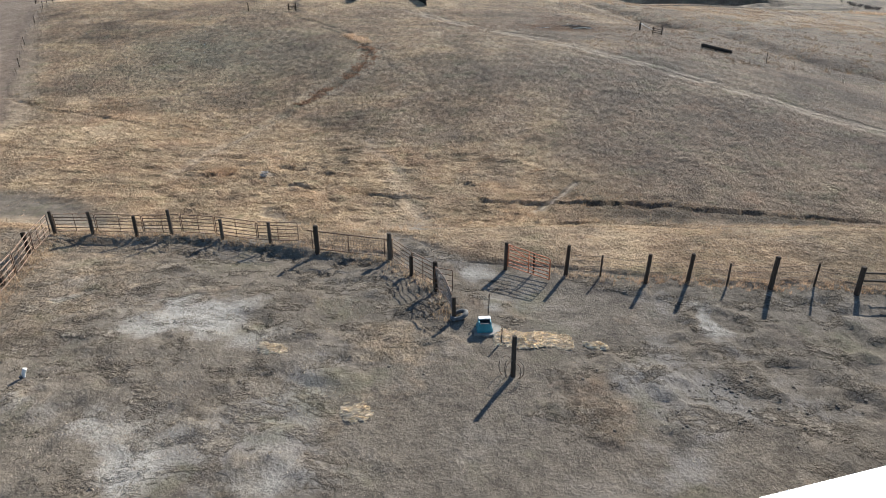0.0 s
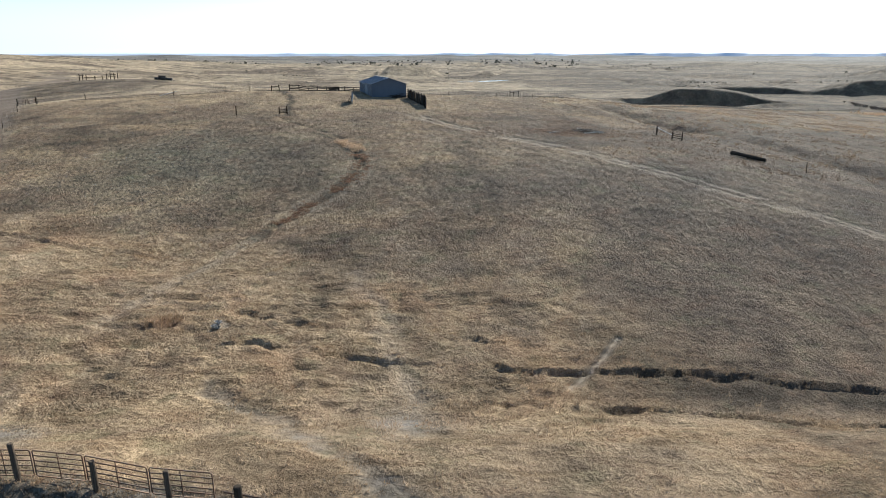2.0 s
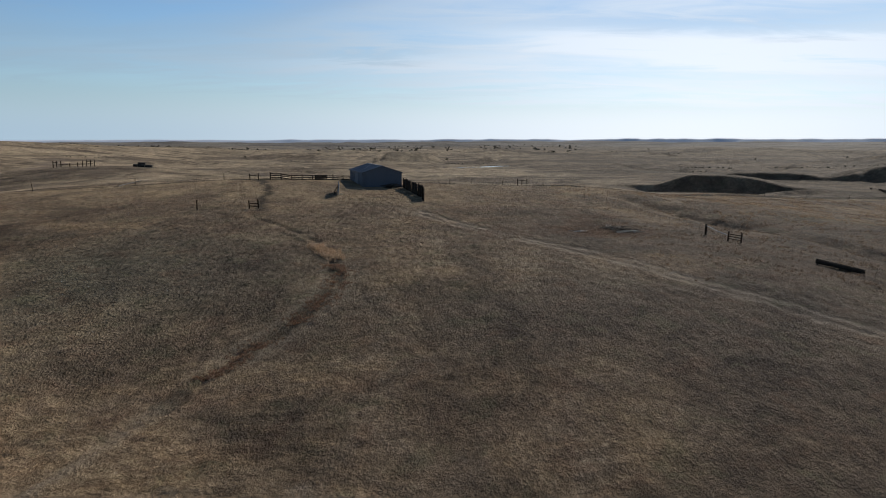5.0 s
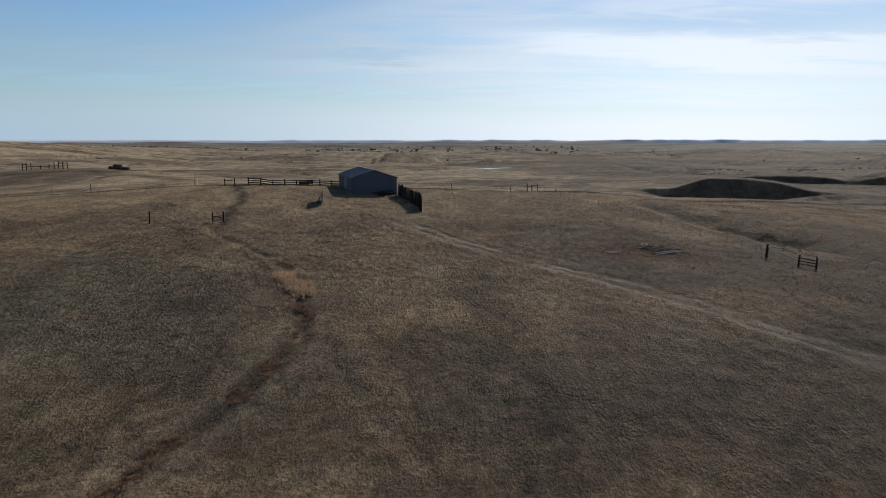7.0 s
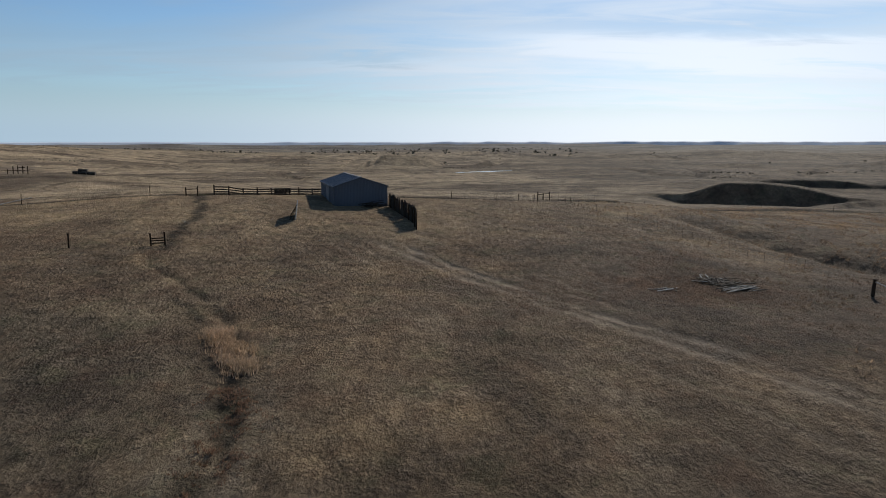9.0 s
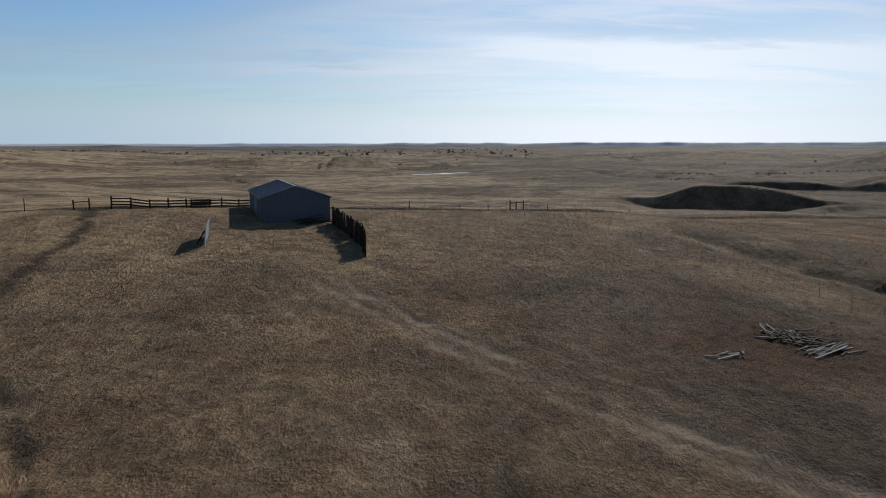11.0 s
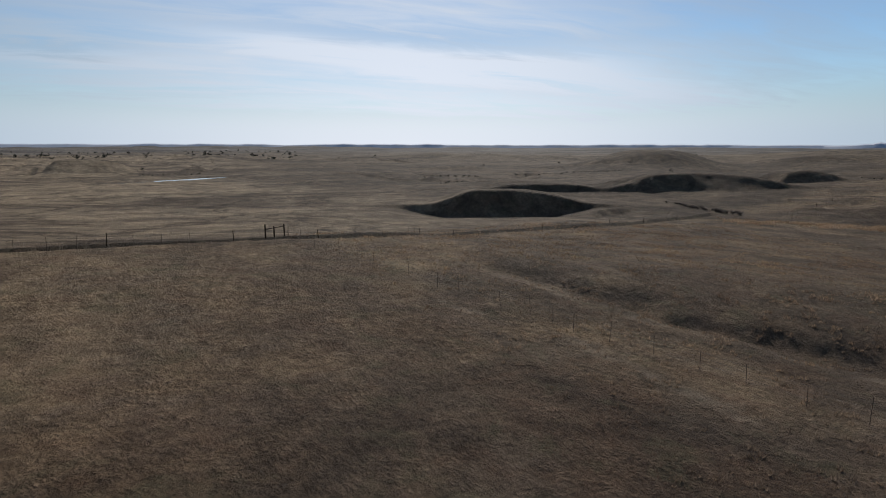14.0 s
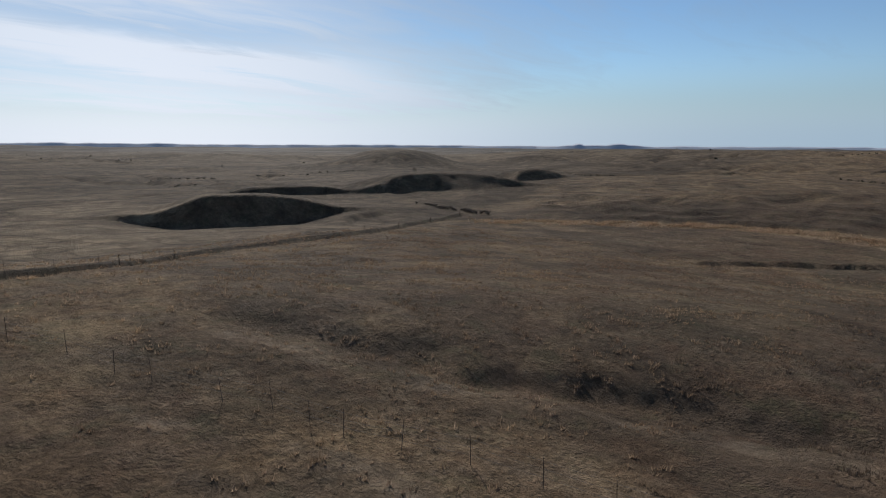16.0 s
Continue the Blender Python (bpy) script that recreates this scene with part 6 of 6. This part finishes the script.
wire_fence("boundary_fence", spaced(FAR_FENCE[FAR_FENCE.index((18.5, 195.4)):], 5.0)[1:], "long boundary fence of thin posts above a grassy ditch", wood_every=4)
wire_fence("boundary_fence", spaced(LEFT_FENCE, 6.0)[1:], "old boundary fence along a grassy edge with its shade painted dark", wood_every=3)
wire_fence("roadside_fence", spaced(ROADSIDE_FENCE, 5.0)[1:], "old wire fence beside the dirt road", wood_every=3)
wire_fence("creek_fence", spaced([(156, 230), (190, 244), (236, 268)], 6.0), "far thin wire fence crossing the creek flat", wood_every=4)
lone("fallen_pole", Geo().tube([at(-64.2, 162.0, 0.12), at(-62.0, 166.8, 0.7)], 0.08, 8, 0.06), WHITE_WOOD, -63.1, 164.4, "bleached pole fallen across the old fence", "pole")

# far corral and low stack out on the plain
far_pen = thing("far_corral", -126, 256, "dark weathered corral posts and rails out on the plain", "corral")
for x, dy, h in ((-133, 0, 2.3), (-131.9, 0.3, 2.2), (-131.2, 1.5, 2.1), (-127.4, 0.2, 1.3), (-124.6, 0, 1.4), (-123.2, 0.4, 2.1), (-121.6, 0, 2.3), (-120.4, 0.3, 2.2), (-119.4, 1.0, 2.1)):
    part("post", post_geo(x, 256 + dy, h, 0.13, rng), POST_DARK, far_pen)
for a, b, h in ((-133, -127.4, 0.9), (-133, -131.2, 1.7), (-127.4, -123.2, 0.9), (-123.2, -119.4, 0.9), (-121.6, -119.4, 1.7)):
    part("rail", Geo().bar(at(a, 255.8, h), at(b, 255.8, h), 0.08, 0.16), POST_DARK, far_pen)

low_stack = thing("bale_stack", -101, 253, "low dark stack of old bales out on the plain", "bales")
for i in range(5):
    x, w = -103.6 + 1.25 * i, 0.6
    g = Geo().tube([at(x - w, 253 + 0.4 * (i % 2), 0.45), at(x + w, 253 + 0.4 * (i % 2), 0.45)], 0.5, 12, 0.46, 0.06, rng)
    part("bale", g, DUNG, low_stack)
for i in range(2):
    g = Geo().tube([at(-102.2 + 1.3 * i - 0.6, 253.2, 1.15), at(-102.2 + 1.3 * i + 0.6, 253.2, 1.15)], 0.42, 12, 0.4, 0.06, rng)
    part("bale", g, DUNG, low_stack)

# pipe gate where the old fence meets the road
pipe_gate = thing("pipe_gate", -97, 167.4, "dull tubular pipe gate at the roadside fence", "gate")
tube_panel(pipe_gate, (-97.6, 164.2), (-96.4, 168.4), 0.25, 1.35, 5, 2, 0.03)
for x, y in ((-97.7, 164.0), (-96.3, 168.7)):
    part("post", post_geo(x, y, 1.6, 0.11, rng), POST_DARK, pipe_gate)

# ridges and two small buttes on the skyline: bearing, reach to each side, height, distance
def skyline_ridge(name, bearing_, half, top, far, label, peaks=(), seed=0, mat=None):
    bu_ = Vector((math.cos(radians(bearing_)), -math.sin(radians(bearing_)), 0))
    bv_ = Vector((math.sin(radians(bearing_)), math.cos(radians(bearing_)), 0))
    c, g, n, wide_ = Vector((8, 95, 0)) + bv_ * far, Geo(), 120, far * math.tan(radians(half))
    us = np.linspace(-1, 1, n)
    crest = top * (1 - smooth(0.45, 1.0, np.abs(us))) * (0.8 + 0.5 * fbm(us * 9 + 40 * seed, us * 0, 0.7, 4, 200 + seed))
    for p, w, h in peaks:
        crest = crest + h * np.maximum(0, 1 - np.abs((us * half - p) / w)) ** 0.85
    for j in range(5):
        v = (j - 2) / 2
        for i in range(n):
            q = c + bu_ * (us[i] * wide_) + bv_ * (v * 90)
            g.v.append((q.x, q.y, 4 + (19 + max(0.0, crest[i])) * (1 - v * v) ** 0.7))
    g.f += [(j * n + i, j * n + i + 1, j * n + n + 1 + i, j * n + n + i) for j in range(4) for i in range(n - 1)]
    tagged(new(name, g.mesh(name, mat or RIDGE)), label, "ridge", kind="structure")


# buttes and ridges all wear the haze-coloured material
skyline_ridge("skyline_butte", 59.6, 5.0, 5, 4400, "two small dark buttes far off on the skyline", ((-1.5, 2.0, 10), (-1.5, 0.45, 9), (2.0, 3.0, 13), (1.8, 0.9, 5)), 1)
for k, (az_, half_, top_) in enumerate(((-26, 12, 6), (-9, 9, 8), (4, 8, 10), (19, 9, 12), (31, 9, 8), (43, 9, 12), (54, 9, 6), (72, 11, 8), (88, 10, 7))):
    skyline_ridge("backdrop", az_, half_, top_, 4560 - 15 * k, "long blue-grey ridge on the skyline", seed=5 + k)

# ---- pond ----
wat = Geo()
ring_ = []
for i in range(60):
    a = 2 * math.pi * i / 60
    k = 1 + 0.12 * math.sin(3 * a + 1) + 0.08 * math.sin(7 * a)
    u, v = 48 * k * math.cos(a), 6.5 * k * math.sin(a)
    ring_.append((10 + u * 0.70 + v * 0.71, 497 + u * 0.71 - v * 0.70))
for h in (-1.25, -1.05):
    wat.v += [(x, y, h) for x, y in ring_]
wat.f += [tuple(reversed(range(60))), tuple(60 + i for i in range(60))]
wat.f += [(i, (i + 1) % 60, 60 + (i + 1) % 60, 60 + i) for i in range(60)]
water = new("water", wat.mesh("water", WATER))
tagged(water, "pale still pond reflecting the sky", "pond", kind="structure")

# ---- grass, shrubs and far trees ----


def cover_at(key, p):
    i = np.clip(np.searchsorted(xs, p[:, 0]), 0, len(xs) - 1)
    j = np.clip(np.searchsorted(ys, p[:, 1]), 0, len(ys) - 1)
    return cov[key][j, i]


def blades(name, xy, height, width, count, lean, mat, label, seed):
    """Tufts of dry grass: each a handful of bent blades, all in one mesh."""
    r = np.random.default_rng(seed)
    n = len(xy)
    i = np.clip(np.searchsorted(xs, xy[:, 0]) - 1, 0, len(xs) - 2)
    j = np.clip(np.searchsorted(ys, xy[:, 1]) - 1, 0, len(ys) - 2)
    u, v = (xy[:, 0] - xs[i]) / (xs[i + 1] - xs[i]), (xy[:, 1] - ys[j]) / (ys[j + 1] - ys[j])
    z = (GZ[j, i] * (1 - u) + GZ[j, i + 1] * u) * (1 - v) + (GZ[j + 1, i] * (1 - u) + GZ[j + 1, i + 1] * u) * v
    h = np.repeat(height, count) * r.uniform(0.6, 1.15, n * count)
    a = r.uniform(0, 2 * np.pi, n * count)
    ln = h * r.uniform(0.3, 1.0, n * count) * lean
    wx, wy = -np.sin(a) * width, np.cos(a) * width
    bx = np.repeat(xy[:, 0], count) + r.normal(0, 0.35, n * count) * h
    by = np.repeat(xy[:, 1], count) + r.normal(0, 0.35, n * count) * h
    bz = np.repeat(z, count) - 0.03
    p0 = np.stack([bx - wx, by - wy, bz], 1)
    p1 = np.stack([bx + wx, by + wy, bz], 1)
    p2 = np.stack([bx + np.cos(a) * ln + 0.12 * h, by + np.sin(a) * ln, bz + h], 1)
    co = np.stack([p0, p1, p2], 1).reshape(-1, 3).astype(np.float32)
    m = n * count
    me = bpy.data.meshes.new(name)
    me.vertices.add(3 * m)
    me.vertices.foreach_set("co", co.ravel())
    me.loops.add(3 * m)
    me.loops.foreach_set("vertex_index", np.arange(3 * m, dtype=np.int32))
    me.polygons.add(m)
    me.polygons.foreach_set("loop_start", np.arange(0, 3 * m, 3, dtype=np.int32))
    me.update(calc_edges=True)
    a = me.attributes.new("umber", "FLOAT", "POINT")
    a.data.foreach_set("value", np.repeat(cover_at("umber", xy), 3 * count).astype(np.float32))
    me.materials.append(mat)
    return tagged(new(name, me), label, "grass", kind="stuff")


nr = np.random.default_rng(5)


def scatter(n, x0, x1, y0, y1):
    return np.stack([nr.uniform(x0, x1, n), nr.uniform(y0, y1, n)], 1)


def keep(p, prob):
    return p[nr.random(len(p)) < prob]


cand = scatter(60000, -60, 62, 29, 84)
c = {k: cover_at(k, cand) for k in ("straw", "track", "bare", "dark", "rust", "road")}
cand = keep(cand, np.clip(c["straw"] * (0.38 + 2.6 * fbm(cand[:, 0], cand[:, 1], 0.75, 3, 81)) * (1 - c["track"]) * (1 - 0.8 * c["bare"]), 0, 1))
tall = 0.07 + 0.22 * np.clip(0.35 + 1.6 * fbm(cand[:, 0], cand[:, 1], 0.18, 3, 82), 0, 1)
blades("creek_grass", cand, tall * nr.uniform(0.6, 1.2, len(cand)), 0.02, 6, 1.0, GRASS_STRAW, "tall straw-yellow dry grass along the creek", 11)

cand = np.concatenate([scatter(90000, -62, 66, 58, 178), scatter(60000, -34, 40, 62, 145)])
c = {k: cover_at(k, cand) for k in ("straw", "track", "bare", "dark", "rust", "road")}
cand = keep(cand, np.clip((0.28 + 2.8 * fbm(cand[:, 0], cand[:, 1], 1.1, 3, 83)) * (1 - c["track"]) * (1 - c["road"]) * (1 - c["straw"]) * (1 - 0.5 * c["dark"]), 0, 1) * smooth(230, 60, cand[:, 1]))
blades("pasture_grass", cand, nr.uniform(0.04, 0.10, len(cand)), 0.012, 6, 0.6, GRASS_TAN, "short grazed tan grass on the hill", 12)

k = nr.uniform(0, 1, 9000)
ends = np.array(CREEK_BOTTOM)
cand = np.stack([np.interp(k * 8, np.arange(9), ends[:, 0]), np.interp(k * 8, np.arange(9), ends[:, 1])], 1) + nr.normal(0, 2.4, (9000, 2))
cand = keep(cand, np.clip(0.5 + 2.2 * fbm(cand[:, 0], cand[:, 1], 0.35, 3, 99), 0, 1))
blades("bottom_grass", cand, nr.uniform(0.25, 0.7, len(cand)), 0.06, 7, 0.9, GRASS_STRAW, "pale golden grass along the far creek bottom", 24)

cand = scatter(46000, 4, 40, 108, 140)
c = {k: cover_at(k, cand) for k in ("straw", "track", "bare", "dark", "rust", "road")}
cand = keep(cand, np.clip(c["rust"] * 0.9, 0, 1))
blades("rust_grass", cand, nr.uniform(0.06, 0.15, len(cand)), 0.012, 8, 0.9, GRASS_RUST, "rusty brown grass round the fallen boards", 13)

cand = scatter(70000, 22, 125, 96, 232)
cand = keep(cand, np.clip(0.10 + 1.9 * fbm(cand[:, 0], cand[:, 1], 0.45, 4, 89), 0, 1) * np.where(cand[:, 0] < 40, 0.5, 1.0) * (1 - cover_at("rust", cand)))
blades("draw_tussocks", cand, nr.uniform(0.10, 0.34, len(cand)), 0.035, 9, 1.0, GRASS_TAN, "coarse dry tussocks over the shallow draw", 17)

cand = scatter(90000, -23, 27, 9, 33.5)
cand = keep(cand, np.clip(0.05 + 0.5 * smooth(0.03, 0.2, fbm(cand[:, 0], cand[:, 1], 0.7, 4, 73)) + 0.7 * fbm(cand[:, 0], cand[:, 1], 1.6, 3, 78), 0, 1) * (0.45 + 0.55 * smooth(4, -8, cand[:, 0])))
blades("corral_stubble", cand, nr.uniform(0.03, 0.10, len(cand)), 0.016, 6, 1.5, STUBBLE, "trampled mats of sparse grass on the corral dirt", 14)

k = nr.random(2600)
cand = np.stack([np.interp(80 + 24 * k, [80, 84.7, 89.7, 93.7, 99.2, 104], [-18, -15.5, -12.7, -11.6, -11, -12.5]) + nr.normal(0, 0.75, 2600), 80 + 24 * k], 1)
cand = keep(cand, np.clip(0.4 + 2.4 * fbm(cand[:, 0], cand[:, 1], 0.8, 3, 97), 0, 1))
blades("trail_brush", cand, nr.uniform(0.08, 0.26, len(cand)), 0.018, 8, 0.9, GRASS_RUST, "dark brown rank grass in the worn trail", 23)

edge = []
for line in ([(-22.3, 33.2), (-17, 33.1), (-12.5, 32.5), (-8, 31.5), (-3, 29.9), (-0.6, 26.4), (0.3, 23.8)], [(-22.3, 33), (-20.4, 25), (-19, 20)], [(5, 28.7), (12, 27.7), (21, 26.6), (30, 25.4)]):
    for (ax, ay), (bx, by) in zip(line, line[1:]):
        k = nr.random(int(26 * math.hypot(bx - ax, by - ay)))
        edge.append(np.stack([ax + (bx - ax) * k + nr.normal(0, 0.35, len(k)), ay + (by - ay) * k + 0.15 + nr.normal(0, 0.28, len(k))], 1))
edge = np.concatenate(edge)
blades("fence_grass", edge, nr.uniform(0.06, 0.26, len(edge)), 0.014, 9, 0.9, GRASS_STRAW, "uncut straw-coloured grass along the corral fence", 15)

fringe = []
for line, depth, width in CUTS:
    for (ax, ay), (bx, by) in zip(line, line[1:]):
        k = nr.random(int(16 * math.hypot(bx - ax, by - ay)))
        fringe.append(np.stack([ax + (bx - ax) * k + nr.normal(0, 0.5, len(k)), ay + (by - ay) * k + 0.45 + nr.normal(0, 0.45, len(k))], 1))
fringe = np.concatenate(fringe)
fringe = keep(fringe, np.clip(0.4 + 2.5 * fbm(fringe[:, 0], fringe[:, 1], 0.7, 3, 91), 0, 1))
blades("bank_grass", fringe, nr.uniform(0.08, 0.26, len(fringe)), 0.02, 8, 0.9, GRASS_TAN, "brown tussocks overhanging the cut creek banks", 19)

k = nr.random(1500)
cand = np.stack([-16.2 + 3.9 * k + nr.normal(0, 0.55, 1500), 112.2 - 6.6 * k + nr.normal(0, 0.55, 1500)], 1)
cand = keep(cand, np.clip(0.45 + 2.2 * fbm(cand[:, 0], cand[:, 1], 0.7, 3, 95), 0.05, 1))
blades("pale_clump_grass", cand, nr.uniform(0.2, 0.5, len(cand)), 0.025, 9, 0.9, GOLD_GRASS, "tall pale grass clump where the trail bends", 16)


def shrub(x, y, h, seed, label, group, mat=TWIG):
    r = random.Random(seed)
    t = thing("bare_shrub", x, y, label, "shrub", group)
    z = ground_z(x, y)
    stems, twigs = Geo(), Geo()
    for k in range(9):
        a, l = r.uniform(0, 6.28), r.uniform(0.5, 1.0) * h
        tip = Vector((x + math.cos(a) * l * 0.9, y + math.sin(a) * l * 0.9, z + 0.85 * l))
        mid = Vector((x, y, z)).lerp(tip, 0.5) + Vector((r.uniform(-0.1, 0.1), r.uniform(-0.1, 0.1), 0.1 * h))
        stems.tube([(x, y, z - 0.1), mid, tip], 0.05 * h / 2, 5, 0.015)
        for q in range(46):
            s_ = Vector((x, y, z)).lerp(mid, 0.4).lerp(tip, r.random())
            d = Vector((r.gauss(0, 1), r.gauss(0, 1), r.gauss(0.5, 0.6))) * 0.22 * h
            w = Vector((r.gauss(0, 1), r.gauss(0, 1), 0)).normalized() * 0.04
            i0 = len(twigs.v)
            twigs.v += [tuple(s_ - w), tuple(s_ + w), tuple(s_ + d)]
            twigs.f.append((i0, i0 + 1, i0 + 2))
    part("stems", stems, mat, t)
    part("twigs", twigs, mat, t)


for k in range(44):
    f = k / 43
    x, y = np.interp(f, [0, 0.5, 1], [162, 157, 154.6]), np.interp(f, [0, 0.5, 1], [277.7, 261, 245])
    shrub(x + rng.gauss(0, 1.0), y + rng.gauss(0, 1.0), rng.uniform(0.6, 1.3) * (0.7 + 0.4 * f), 100 + k, "low bare willow shrub in the creek bottom", "creek willows")
cand = np.stack([nr.normal(-20.6, 0.5, 260), nr.normal(56.6, 0.45, 260)], 1)
blades("brown_clump_grass", cand, nr.uniform(0.2, 0.5, 260), 0.022, 9, 0.8, GRASS_STRAW, "one dense brown clump of old grass by the creek", 18)

for k in range(4):
    shrub(-16.7 + rng.gauss(0, 0.4), 55.9 + rng.gauss(0, 0.35), rng.uniform(0.22, 0.36), 150 + k, "bleached dead brush lying in the creek grass", "dead brush", WHITE_WOOD)

# woods and single trees far out: crowns of many small leaf clumps
r = np.random.default_rng(21)
tv, tf = [], []


def far_tree(x, y, h):
    z = ground_z(x, y)
    for k in range(26):
        a, q = r.uniform(0, 2 * np.pi), r.uniform(0.1, 1.0) ** 0.6
        cx, cy, cz = x + np.cos(a) * q * h * 0.5, y + np.sin(a) * q * h * 0.5, z + h * r.uniform(0.12, 1.0) * (1.05 - 0.5 * q)
        s_ = h * r.uniform(0.10, 0.2)
        i0 = len(tv)
        tv.extend([(cx + r.normal(0, s_), cy + r.normal(0, s_), cz + r.normal(0, s_ * 0.7)) for _ in range(4)])
        tf.extend([(i0, i0 + 1, i0 + 2), (i0, i0 + 2, i0 + 3), (i0, i0 + 1, i0 + 3)])


for _ in range(120):
    az, d = radians(r.uniform(-34, -16)), r.uniform(1300, 1700)
    far_tree(math.sin(az) * d, 60 + math.cos(az) * d, r.uniform(2.5, 6))
for _ in range(150):
    az, d = radians(r.uniform(-12, 12)), r.uniform(1000, 2200)
    far_tree(math.sin(az) * d, 60 + math.cos(az) * d, r.uniform(2.5, 6))
for _ in range(46):       # low brush in the drains, a line of clumps at a time
    az, d, turn_ = radians(r.uniform(-34, 78)), r.uniform(360, 1500), r.uniform(-0.5, 0.5)
    for k in range(int(r.uniform(5, 16))):
        s_ = (k + r.uniform(-0.4, 0.4)) * d * 0.006
        far_tree(math.sin(az) * d + math.cos(az + turn_) * s_, 60 + math.cos(az) * d - math.sin(az + turn_) * s_, r.uniform(0.7, 1.5) * (0.6 + d / 1500))
for _ in range(60):
    az, d = radians(r.uniform(-30, 70)), r.uniform(500, 2000)
    far_tree(math.sin(az) * d, 60 + math.cos(az) * d, r.uniform(1.2, 2.8))
me = bpy.data.meshes.new("far_trees")
me.from_pydata(tv, [], tf)
me.materials.append(TREE_FAR)
tagged(new("far_trees", me), "scattered dark trees and brush far over the plain", "trees", kind="stuff")
